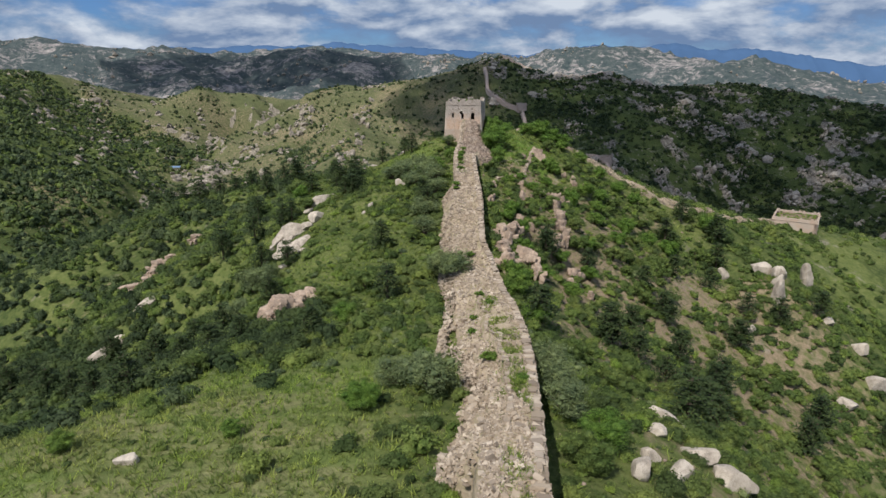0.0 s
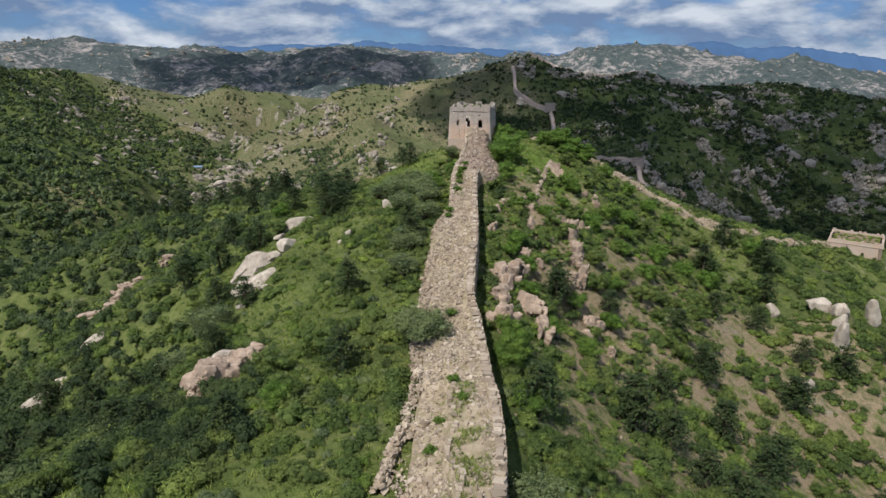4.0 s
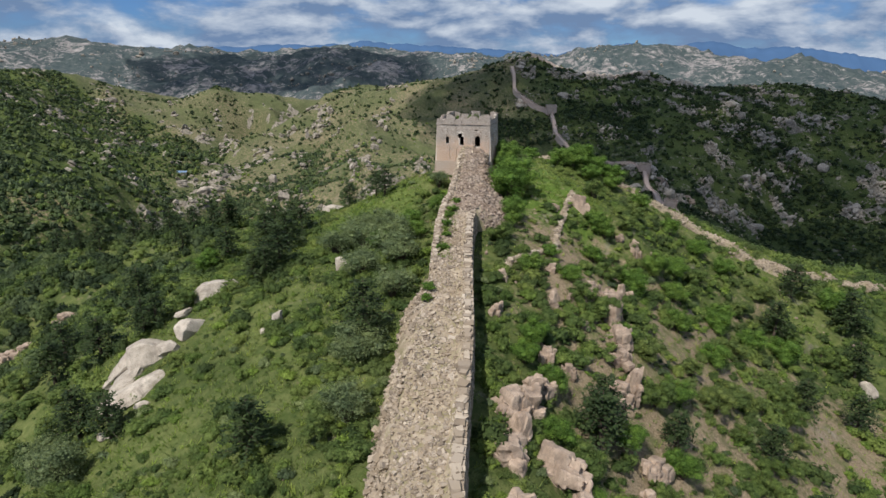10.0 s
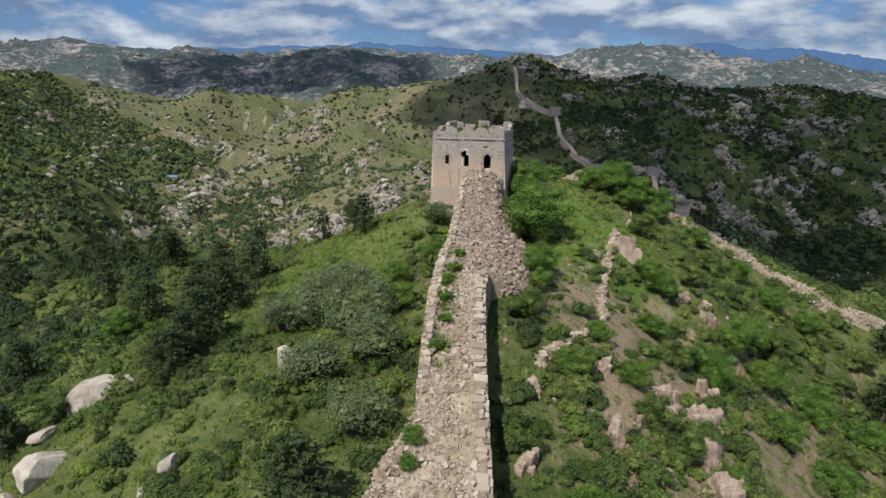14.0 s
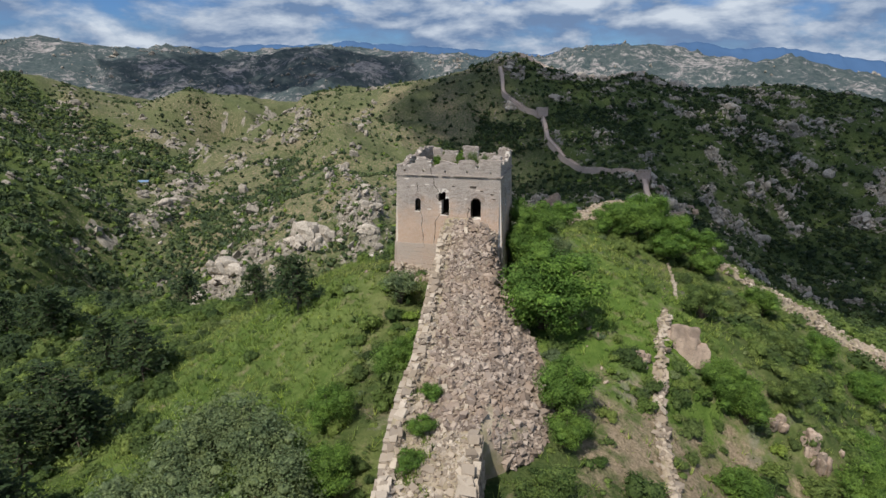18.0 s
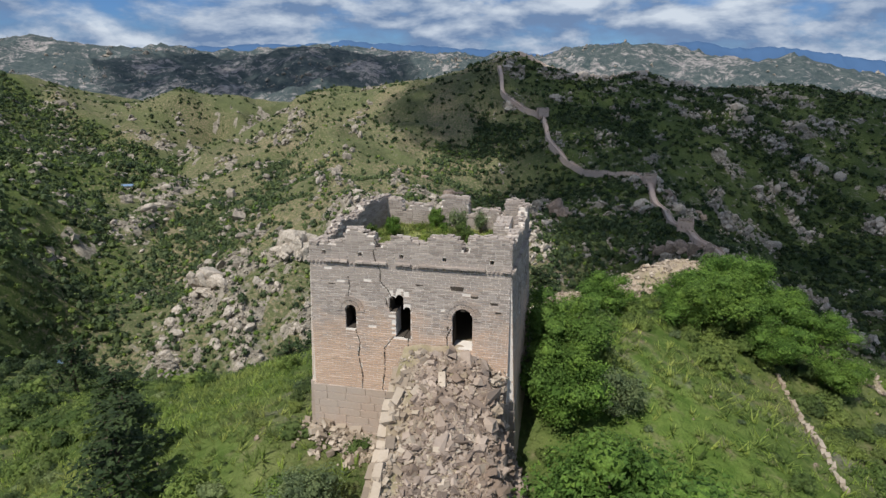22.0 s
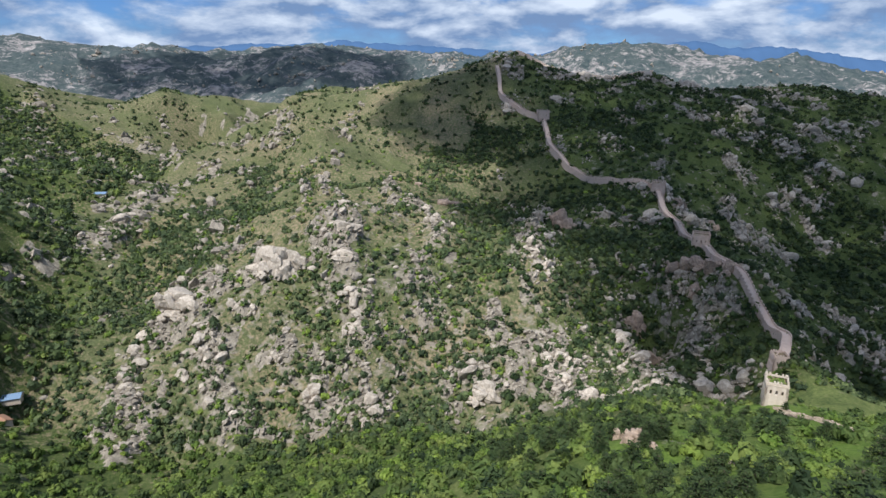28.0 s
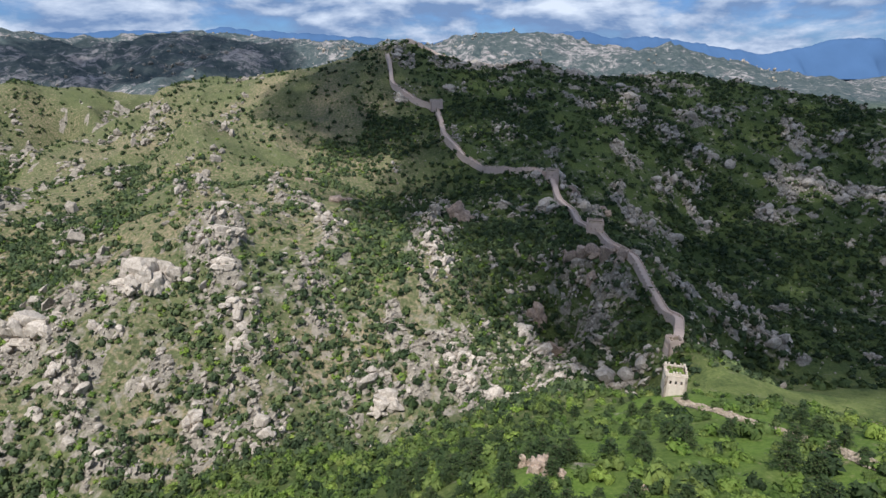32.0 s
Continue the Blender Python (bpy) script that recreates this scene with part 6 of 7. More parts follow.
boulder_field("far_boulders", "rock faces on the far ranges", 9000, (-1900, 1700, 1650, 2750), 604, lambda x, y: sstep(vnoise(x / 160, y / 160, 405) + 0.6 * vnoise(x / 60, y / 60, 406), 0.1, 0.7), 3, 12, GRANITE_FAR, tiny_t)


def near_w(x, y):
    wallx = wall_at(y, 2)
    e = sstep(x - wallx, 1.0, 3.0) * (1 - sstep(x, 50, 105)) * (0.15 + 0.85 * sstep(outcrop_noise(x * 4, y * 4), 0.15, 0.6))
    w = sstep(wall_at(y, 1) - x, 5, 9) * 0.22 * sstep(outcrop_noise(x * 3, y * 3), 0.3, 0.7) * sstep(y, -115, -95)
    return np.clip(e + w, 0, 1)


boulder_field("slope_stones", "small grey stones showing through the scrub", 5200, (-95, 115, -150, 45), 605, near_w, 0.15, 0.75, GRANITE_PINK, tiny_t)

# ---- plants ----
def pine_shape(seed, tall=1.0):
    """A pine of height 1: a bare foot of trunk, whorls of drooping boughs and needles in flat sprays."""
    r = np.random.default_rng(seed)
    pts, nrm, size = [], [], []
    limbs = [tube([(0, 0, -0.05), (0.01, 0, 0.35), (0.0, 0.01, 0.7), (0.0, 0.0, 0.98)], [0.030, 0.022, 0.013, 0.004])]
    for k in range(9):
        z = 0.24 + 0.085 * k + r.uniform(-0.02, 0.02)
        reach = (0.36 * (1.05 - z) ** 0.75 + 0.03) * r.uniform(0.75, 1.2)
        n = 6 if k < 6 else 4
        for j in range(n):
            a = 2 * math.pi * (j + r.uniform(-0.3, 0.3)) / n + k * 1.1
            tip = np.array([math.cos(a) * reach, math.sin(a) * reach, z + 0.03 - 0.1 * reach])
            limbs.append(tube([(0, 0, z), tuple(tip * (0.55, 0.55, 1) + (0, 0, -0.005)), tuple(tip)], [0.008, 0.005, 0.002], 4))
            m = 26
            t = r.uniform(0.25, 1.05, m)
            p = np.array([0, 0, z]) + (tip - (0, 0, z)) * t[:, None] + r.normal(size=(m, 3)) * (0.035, 0.035, 0.020)
            pts.append(p)
            nrm.append(r.normal(size=(m, 3)) * 0.5 + (0, 0, 0.9) + (tip - (0, 0, z)) * 0.6)
            size.append(r.uniform(0.022, 0.042, m))
    crown = blades(np.concatenate(pts), np.concatenate(nrm), np.concatenate(size), r, 0.5)
    return joined(*limbs), crown


def bush_shape(seed, leaves=900, leaf=0.055, spread_=0.5, foot=0.12, fill=0.8):
    """A broad-leaved bush or small tree of height 1 with several stems and a lobed crown with gaps."""
    r = np.random.default_rng(seed)
    lobes = 30
    d = r.normal(size=(lobes, 3)); d /= np.linalg.norm(d, axis=1)[:, None]
    hub = d * (r.random(lobes) ** 0.4)[:, None] * (spread_ * 0.62, spread_ * 0.62, 0.36 - foot) + (0, 0, 0.50 + foot * 0.5)
    hub[:, 2] = np.maximum(hub[:, 2], 0.10 + foot)
    rad = r.uniform(0.11, 0.21, lobes)
    limbs = []
    for h in hub:
        mid = h * (0.4, 0.4, 0.55)
        limbs.append(tube([(r.normal(0, 0.02), r.normal(0, 0.02), -0.12), tuple(mid), tuple(h)], [0.022, 0.013, 0.004], 5))
    k = r.integers(0, lobes, leaves)
    d = r.normal(size=(leaves, 3)); d /= np.linalg.norm(d, axis=1)[:, None]
    p = hub[k] + d * (rad[k] * r.uniform(0.45, 1.15, leaves) ** 0.5)[:, None] * (1.1, 1.1, 0.9)
    p[:, 2] = np.maximum(p[:, 2], 0.03)
    mass = []
    bv, bf = ico(2)
    for j, (h, q) in enumerate(zip(hub, rad)):
        mass.append((bv * q * fill * (1 + 0.3 * noise3(bv, 2.6, seed % 50 + 7 * j))[:, None] * (1.1, 1.1, 0.85) + h, bf))
    return joined(*limbs), joined(*mass, blades(p, d + r.normal(size=(leaves, 3)) * 0.5 + (0, 0, 0.4), leaf * r.uniform(0.6, 1.3, leaves), r))


PROTO = {}
for kind_, lab, make, leafmat in (
        ("pine", "dark green mountain pine with layered boughs", lambda s: pine_shape(s), LEAF_PINE),
        ("bush", "leafy bright green bush with a lobed crown", lambda s: bush_shape(s, 13000, 0.0165, 0.80, 0.0, 0.48), LEAF_BUSH),
        ("shrub", "dense dark green shrub with a rounded crown", lambda s: bush_shape(s, 7500, 0.020, 0.86, 0.0, 0.55), LEAF_SHRUB),
        ("sapling", "sparse grey-green young tree with thin stems", lambda s: bush_shape(s, 4600, 0.020, 0.66, 0.05, 0.30), LEAF_GREY)):
    PROTO[kind_] = []
    for k in range(3):
        wood, crown = make(700 + 13 * k + len(kind_))
        a, b = mesh_from("trunk", *wood, True), mesh_from("crown", *crown, True)
        a.materials.append(BARK)
        b.materials.append(leafmat)
        cut = np.floor(crown[0] / 0.17)
        put_attr(b, "tone", 0.25 + 0.6 * lattice(cut[:, 0] + 13 * cut[:, 2], cut[:, 1], 5 + k))
        PROTO[kind_].append((a, b, lab))


def plant(kind_, x, y, tall, turn_deg, width=1.0, k=0, z=None):
    a, b, lab = PROTO[kind_][k % 3]
    name = {"pine": "pine_tree", "bush": "bush", "shrub": "shrub", "sapling": "young_tree"}[kind_]
    ob = thing(name, lab, "bush" if kind_ in ("bush", "shrub") else "tree", {"pine": "pines on the slopes", "bush": "bushes by the wall", "shrub": "large shrubs on the slopes", "sapling": "young trees by the wall"}[kind_])
    ob.matrix_basis = pose(x, y, hz(x, y) if z is None else z, 0, 0, turn_deg) @ Matrix.Diagonal((tall * width, tall * width, tall, 1))
    part("trunk", a, None, ob)
    part("crown", b, None, ob)
    return ob


PINES = [(-10.7, -88.4, 5.6), (81.7, -1.9, 9), (18.7, -61.0, 6.6), (27.9, -109.6, 7.4), (-23.0, -27.1, 6.4), (-13.1, -69.7, 5.6), (-4.8, -57.1, 4.8), (12.2, -92.9, 6.6), (26.3, -81.3, 7.4), (19.6, -58.0, 6.0), (46.2, -57.7, 6.0), (66.7, -50.6, 7.6), (78.5, -11.0, 7.4), (-23.2, -31.3, 5.4), (44.2, -47.5, 5.2), (29.0, -54.8, 4.8), (-5.6, -54.4, 6.2), (-22.9, -34.0, 5.0), (-25.2, -15.7, 7.2), (-30.3, -11.1, 7.2), (-28, -18, 6.6), (63.1, -9.8, 7.2), (-9.8, -2.6, 5.6), (-12.2, 2.5, 5.2)]
PINES2 = [(-25.9, -3.5, 7.0), (-32.5, 1.6, 7.0), (-47.3, 15.0, 7.5), (-25.3, -14.3, 5.6), (-39.9, 38.1, 7.2), (-19.6, 13.5, 5.6), (66.8, 83.5, 9.5), (19.5, 97.2, 8), (7.9, 49.7, 5.6), (114.3, 136.1, 9), (52.2, 130.4, 7.5), (38, -98, 6.6), (34, -70, 6.2), (52, -72, 7), (-50, -20, 6.8), (-56, -32, 6.6), (-44, -68, 6.4), (-52, -92, 6.2), (-40, -110, 5.6), (-60, -75, 6.6), (-20, -100, 4.6), (73, 4, 7.6), (70, -26, 6.6), (58, -30, 6), (84, -36, 7.4), (98, -62, 8), (16, 27, 5.2), (36.2, -91.8, 7.2), (38.8, -93.0, 6.6), (43.7, -70.6, 6.8), (31.4, -82.4, 6.0), (77.2, -65.8, 8.0), (67.6, -77.0, 7.6), (66.2, -49.1, 6.4), (45.4, -56.1, 5.6), (98.1, -30.4, 7.4), (26.3, -82.8, 6.2), (76.1, -34.6, 6.4), (40.6, -88.4, 6.2), (34.0, -88.0, 5.6), (48.5, -76.0, 6.4)]
PINES2 += [(-97.7, -55.1, 6.2), (-83.2, -63.5, 6.6), (-70.1, -69.4, 6.8), (-57.2, -78.2, 6.4), (-77.1, -65.5, 6.0), (-61.1, -61.2, 6.6), (-73.5, -56.1, 6.4), (-51.2, -64.6, 6.6), (-46.0, -82.0, 5.8), (-38.0, -90.0, 5.4), (-65.0, -72.0, 5.8), (-90.0, -58.0, 6.2), (-31.0, -96.0, 4.8), (-33.5, -57.5, 5.6), (-40.0, -53.6, 6.4), (-33.6, -71.0, 5.6), (-45.4, -39.1, 6.6), (-36.2, -40.2, 5.2), (-53.6, -38.3, 6.8), (-38.4, -39.8, 5.6), (-54.7, 6.9, 6.6), (-37.1, -12.2, 6.6), (-24.6, -33.6, 4.6)]
BUSHES = [(10.2, -80.6, 4.6, 0.9), (9.6, -78.0, 3.6, 1.0), (11.2, -129.0, 3.8, 1.2), (-10.3, -124.5, 2.9, 1.2), (-39.5, -15.2, 4.6, 1), (1.0, -16.3, 3.6, 1.0), (36.3, -19.2, 4.6, 1.1), (37.3, -30.1, 3.8, 1.1), (28.4, -14.0, 3.4, 1.1), (20.0, -36.4, 2.8, 1.1), (13.3, -9.6, 8.0, 1.12), (13.0, -21.0, 4.2, 1.05), (2.0, -14.1, 3.2, 0.95), (29.1, -14.7, 3.6, 1.1), (25.4, 15.0, 4.6, 1.1), (28.6, 16.2, 5.4, 1.2), (19.0, 15.4, 4.0, 1.1)]
BUSHES2 = [(32.2, 13.6, 4.0, 1.3), (36.2, 12.2, 3.8, 1.2), (41.5, 7.6, 3.8, 1.2), (46.6, 3.6, 3.6, 1.2), (52, 2, 4.0, 1.2), (-0.6, 47.6, 4.6, 1), (80.8, 2.7, 6.0, 1), (12.4, -24.6, 2.8, 1.1), (25.6, -22.4, 3.2, 1.2), (31.6, -26.2, 3.4, 1.2), (43.6, -9.6, 4.0, 1.2), (50, -14.6, 4.0, 1.2), (56.6, 0.4, 4.2, 1.1), (12.8, -52, 3.4, 1.1), (14.4, -57.6, 3.6, 1.0), (-3.2, -20.6, 3.0, 1.2), (-2.0, -27.4, 3.2, 1.1), (9.5, -83.9, 4.2, 1.1), (11.5, -92.7, 4.0, 1.2), (22.3, -58.4, 3.4, 1.2), (28.7, -57.8, 3.6, 1.2), (62.4, -15.3, 4.6, 1.3), (22.8, -69.0, 3.4, 1.2), (55.3, -16.8, 4.0, 1.2), (30.6, -48.5, 3.6, 1.2), (11.5, -55.4, 2.8, 1.2), (14.0, -63.8, 3.0, 1.2), (48.7, -18.0, 4.0, 1.2), (39.5, -21.4, 3.6, 1.2), (13.6, -38.1, 2.6, 1.3), (31.5, -23.9, 3.8, 1.2), (41.7, -13.2, 3.8, 1.2), (24.8, -44.5, 2.6, 1.2), (42.2, -32.8, 3.8, 1.2), (17.7, -30.6, 2.2, 1.3), (-20.8, -129.5, 1.6, 1.2), (-34.1, -131.2, 2.0, 1.2), (-9.8, -124.6, 2.4, 1.1), (-6.6, -31, 3.4, 1.2), (-16, -96, 3.0, 1.2), (16.6, -70.6, 3.6, 1.1)]
BUSHES2 += [(12.8, 0.4, 5.0, 1.0), (13.6, 3.8, 5.2, 1.1), (33.6, 17.6, 4.6, 1.2), (37.6, 17.0, 4.2, 1.2), (31.0, 18.4, 5.4, 1.1), (28.0, -13.2, 3.6, 1.25)]
SAPLINGS = [(-3.4, -121.4, 4.8, 1.1), (-4.8, -118.4, 4.2, 1.1), (8.9, -124.0, 4.4, 1.1), (9.6, -119.0, 4.2, 1.1), (-5.2, -67.6, 4.4, 1.0), (-5.4, -59.6, 4.4, 1.2), (-3.4, -47.0, 4.2, 1.1), (-8.2, -40, 4.6, 1.1), (-3.4, -37.6, 4.4, 1.2), (-5.0, -33.2, 4.6, 1.2), (0.6, -6.6, 3.6, 1.0), (-36.6, -62, 6.4, 0.9), (-41, -58, 6.2, 0.9), (-39, -71, 5.6, 1), (-7.6, -118.6, 3.6, 1.1), (9.4, -112.4, 4.0, 1.1), (-6.2, -25.6, 5.4, 0.8), (-8.6, -23.0, 5.0, 0.9), (-11.5, -21.2, 4.8, 0.9), (-11.9, -25.1, 5.2, 0.9), (-4.6, -29.0, 4.8, 1.0), (-9.2, -30.0, 5.0, 1.0), (-14.0, -28.5, 4.8, 1.0), (16.0, 0.2, 3.0, 1.0)]
for k, (x, y, t_) in enumerate(PINES + PINES2):
    plant("pine", x, y, t_, 47 * k, 1.35, k)
for k, (x, y, t_, w) in enumerate(BUSHES + BUSHES2):
    plant("bush", x, y, t_, 61 * k, w, k)
for k, (x, y, t_, w) in enumerate(SAPLINGS):
    plant("sapling", x, y, t_, 83 * k, w * 1.2, k)
for k, (x, y, z) in enumerate(((-1.3, -85.4, -21.2), (-0.6, -87.4, -20.9), (-1.8, -83.4, -21.8))):
    plant("sapling", x, y, 5.0 - 0.4 * k, 50 * k, 1.5, k, z)
for k, (x, y, t_) in enumerate(((-7, 41, 7.0), (-3, 43, 7.4), (0.5, 40, 7.6), (2.5, 45, 8.0), (6, 41, 7.6), (9, 46, 8.4), (11.5, 41, 8.0), (14, 47, 8.6), (17, 43, 7.6), (20.5, 48, 8.0), (-11, 46, 7.0), (4, 52, 8.0), (24, 54, 7.4), (41, 47.5, 9.6), (33.5, 36, 8.6), (37, 50, 7.6), (47, 56, 7.0), (12, 55, 7.4), (-16, 50, 7.0), (-2, 57, 7.4))):
    plant("pine", x, y, t_, 39 * k, 1.5, k)
for k, (x, y) in enumerate(((-47, 16), (-52, 18), (-58, 20), (-63, 19), (-66, 28), (-70, 24), (-76, 26), (-80, 18), (-86, 20), (-92, 25), (-100, 30), (-106, 40))):
    plant("pine", x, y, 5.4 + 0.5 * (k % 4), 51 * k, 1.35, k)
# large shrubs that stand out on both flanks
r = np.random.default_rng(955)
done = 0
while done < 150:
    x, y = float(r.uniform(-62, 78)), float(r.uniform(-138, 8))
    lo_, hi_ = float(wall_at(y, 1) - wall_at(y, 4)) - 3.5, float(wall_at(y, 2) + wall_at(y, 5)) + 3.0
    if lo_ < x < hi_ or (x < 0 and (y < -108 or r.random() < 0.45)) or (0 < x < 26 and y > -24) or (x < 0 and x > -24 and y > -30):
        continue
    plant("shrub", x, y, float(r.uniform(1.8, 3.9)), 67 * done, float(r.uniform(1.0, 1.35)), done)
    done += 1
r = np.random.default_rng(960)
px_, py_ = r.uniform(25, 150, 420), r.uniform(85, 265, 420)
take = r.random(420) < np.where(px_ < 62 + 0.1 * (py_ - 90), 0.60, 0.20)
for k, (x, y) in enumerate(zip(px_[take], py_[take])):
    plant("pine", float(x), float(y), float(r.uniform(3.6, 7.6)), 47 * k, 1.4, k)
# saplings and weeds rooted on the tower's roof
for k, (u, v, t_, kind_) in enumerate(((6.6, 4.9, 2.1, "sapling"), (7.0, 4.3, 1.3, "shrub"), (7.5, 3.5, 1.1, "shrub"), (3.0, 4.6, 1.5, "bush"), (4.9, 6.6, 1.5, "bush"), (7.6, 6.4, 1.5, "sapling"), (8.0, 2.9, 0.8, "bush"), (1.9, 4.0, 1.0, "shrub"), (5.6, 5.9, 0.8, "bush"), (6.2, 3.6, 0.7, "shrub"))):
    p = tpoint(u, v, 0.02)
    plant(kind_, float(p[0]), float(p[1]), t_, 70 * k, 0.62, k, 0.02)
r = np.random.default_rng(951)
n = 170
v_ = r.uniform(0.8, TD - 0.8, n)
u_ = 0.8 + SKEW * v_ / TD + r.uniform(0, 1, n) * (TW - 1.6 - SKEW * v_ / TD)
q = r.uniform(0.10, 0.36, n) * (0.8 + 0.5 * vnoise(u_ / 1.3, v_ / 1.3, 8))
me = scatter_mesh("terrace_weeds", [clump(90, 830 + k, 0.13, 0.8, 2) for k in range(5)], tpoint(u_, v_, 0.0), np.stack([q, q, q * r.uniform(0.7, 1.4, n)], 1), r.uniform(0, 6.28, n), None, True)
me.materials.append(GRASS)
tagged(new("terrace_weeds", me), "bright green weeds on the tower terrace", "plants", kind="stuff")
# scrub rooted on the wall top
for k, (s_, y, t_) in enumerate(((0.30, -27.5, 1.2), (0.28, -30.5, 1.1), (0.25, -34.5, 1.0), (0.30, -38, 0.9), (0.22, -42, 1.1), (0.35, -25.0, 1.0), (0.08, -51.5, 1.1), (0.05, -53.5, 0.9), (0.5, -83.5, 1.0), (0.45, -97.0, 0.9), (0.2, -108.5, 0.8), (0.75, -126.5, 0.7), (0.20, -118, 1.2), (0.30, -103.5, 0.8), (0.58, -101.5, 0.8))):
    x = float(wall_at(y, 1) + (wall_at(y, 2) - wall_at(y, 1)) * s_)
    plant("bush", x, y, t_, 37 * k, 1.5, k, float(wall_top(np.array([float(y)]), np.array([s_]))[0]) - 0.05)


def off_wall(x, y, gap=1.2):
    """1 away from the wall, the banks and the tower; 0 on them."""
    on = (x > wall_at(y, 1) - wall_at(y, 4) - gap) & (x < wall_at(y, 2) + wall_at(y, 5) + gap) & (y < 0)
    u, v = x * TU[0] + y * TU[1], x * TV[0] + y * TV[1]
    on |= (u > -1) & (u < TW + 1) & (v > -1) & (v < TD + 1)
    return np.where(on, 0.0, 1.0)


def stuff(name, label, x, y, r, templates, lo, hi, squash, material, sink=0.1):
    s = lo + (hi - lo) * r.random(len(x)) ** 1.6
    sc = np.stack([s * r.uniform(0.85, 1.2, len(x)), s * r.uniform(0.85, 1.2, len(x)), s * squash * r.uniform(0.75, 1.25, len(x))], 1)
    me = scatter_mesh(name, templates, np.stack([x, y, height(x, y) - sink * s], 1), sc, r.uniform(0, 6.28, len(x)), None, True)
    me.materials.append(material)
    return tagged(new(name, me), label, "plants", kind="stuff")


def patchy(x, y, seed, lam=14.0):
    return vnoise(x / lam, y / lam, seed) + 0.5 * vnoise(x / (lam * 0.4), y / (lam * 0.4), seed + 1)


def meadow_at(x, y):
    """Open grass: the meadow at the start, the crest west of the tower, the flats by the knoll."""
    m = sstep(-y, 104, 116) * sstep(-x, 6, 10)
    m = np.maximum(m, sstep(-x, 2, 5) * (1 - sstep(-x, 18, 26)) * sstep(y, -30, -18) * 0.9)
    m = np.maximum(m, sstep(x, 16, 18.5) * (1 - sstep(x, 29, 33)) * sstep(y, -14, -9) * (1 - sstep(y, 9, 12)))
    return np.maximum(m, 0.7 * sstep(-x, 3, 8) * (1 - sstep(-x, 20, 30)) * sstep(y, -98, -88) * (1 - sstep(y, -74, -66)))


shrub_t = [clump(380, 800 + k, 0.070, 0.95, 5) for k in range(8)]
mid_t = [clump(165, 810 + k, 0.108, 0.95, 4) for k in range(8)]
low_t = [clump(16, 820 + k, 0.24, 0.55, 1) for k in range(6)]
wood_t = [clump(54, 840 + k, 0.26, 1.10, 3) for k in range(6)]
far_t = [clump(13, 860 + k, 0.42, 0.95, 1) for k in range(8)]


def cover_w(x, y):
    """How much of the near slopes the scrub takes up."""
    east = sstep(x - wall_at(y, 2), 2, 5) * (1 - sstep(y, 10, 25))
    w = 0.20 + 0.74 * sstep(patchy(x, y, 911, 7), -0.25, 0.30)
    return off_wall(x, y) * (1 - 0.95 * meadow_at(x, y)) * (1 - 0.9 * trail_at(x, y)) * np.where(east > 0.5, w, 0.22 + 0.72 * sstep(patchy(x, y, 914, 12), -0.35, 0.25))


# close to the wall: fine shrubs; further down the flanks: simpler ones
x, y, r = spread(12200, -34, 46, -172, 34, 901, cover_w)
sel = r.random(len(x))
stuff("scrub", "dense dark green scrub over the slopes", x[sel < 0.64], y[sel < 0.64], r, shrub_t, 0.45, 1.9, 0.9, LEAF_SHRUB)
stuff("bright_scrub", "light green shrubs over the slopes", x[sel > 0.84], y[sel > 0.84], r, shrub_t, 0.4, 1.6, 0.85, LEAF_BRIGHT)
q = (sel >= 0.64) & (sel <= 0.84)
stuff("grey_scrub", "grey-green shrubs over the slopes", x[q], y[q], r, shrub_t, 0.35, 1.2, 0.8, LEAF_GREY)
x, y, r = spread(19500, -110, 130, -175, 48, 912, lambda x, y: np.where((x > -36) & (x < 48), 0.12, 1.0) * cover_w(x, y))
sel = r.random(len(x)) < np.where(x > 20, 0.72, 0.92)
stuff("flank_scrub", "dark scrub down the flanks of the ridge", x[sel], y[sel], r, mid_t, 0.7, 2.6, 0.9, LEAF_SHRUB)
stuff("bright_flank_scrub", "light green shrubs down the flanks", x[~sel], y[~sel], r, mid_t, 0.5, 1.7, 0.85, LEAF_BRIGHT)
x, y, r = spread(12000, -60, 60, -170, 45, 902, lambda x, y: off_wall(x, y, 0.4) * (0.25 + 0.75 * sstep(patchy(x, y, 915, 9), -0.6, 0.4)) * (1 - 0.6 * meadow_at(x, y)) * np.where(x > 8, 0.5, 1.0))
stuff("low_growth", "low green herbs between the shrubs", x, y, r, low_t, 0.25, 0.75, 0.6, LEAF_SHRUB)
x, y, r = spread(100000, -48, 75, -165, 36, 903, lambda x, y: off_wall(x, y, 0.2) * (np.where(x < 4, 0.45, 0.2) + 0.5 * meadow_at(x, y)))
stuff("meadow_grass", "tall summer grass of the open meadows", x, y, r, tuft_t, 0.35, 0.95, 0.75, GRASS, 0.0)

x, y, r = spread(6400, -260, 190, 40, 320, 904, lambda x, y: sstep(y - 0.25 * np.abs(x - 60), 30, 90) * np.where((x > 45) & (y < 245), 0.26 + 0.5 * sstep(patchy(x, y, 921, 22), -0.1, 0.4), 0.95) * (1 - sstep(y, 285, 312)) * np.where((x > 120) & (y > 205), 0.35, 1))
pick = r.random(len(x))
stuff("valley_wood", "dense leafy wood on the slope below the tower", x[pick < 0.46], y[pick < 0.46], r, wood_t, 1.4, 4.4, 1.05, LEAF_SHRUB)
stuff("valley_wood_bright", "light green trees in the valley", x[pick > 0.66], y[pick > 0.66], r, wood_t, 1.2, 3.4, 1.05, LEAF_BRIGHT)
q = (pick >= 0.46) & (pick <= 0.66)
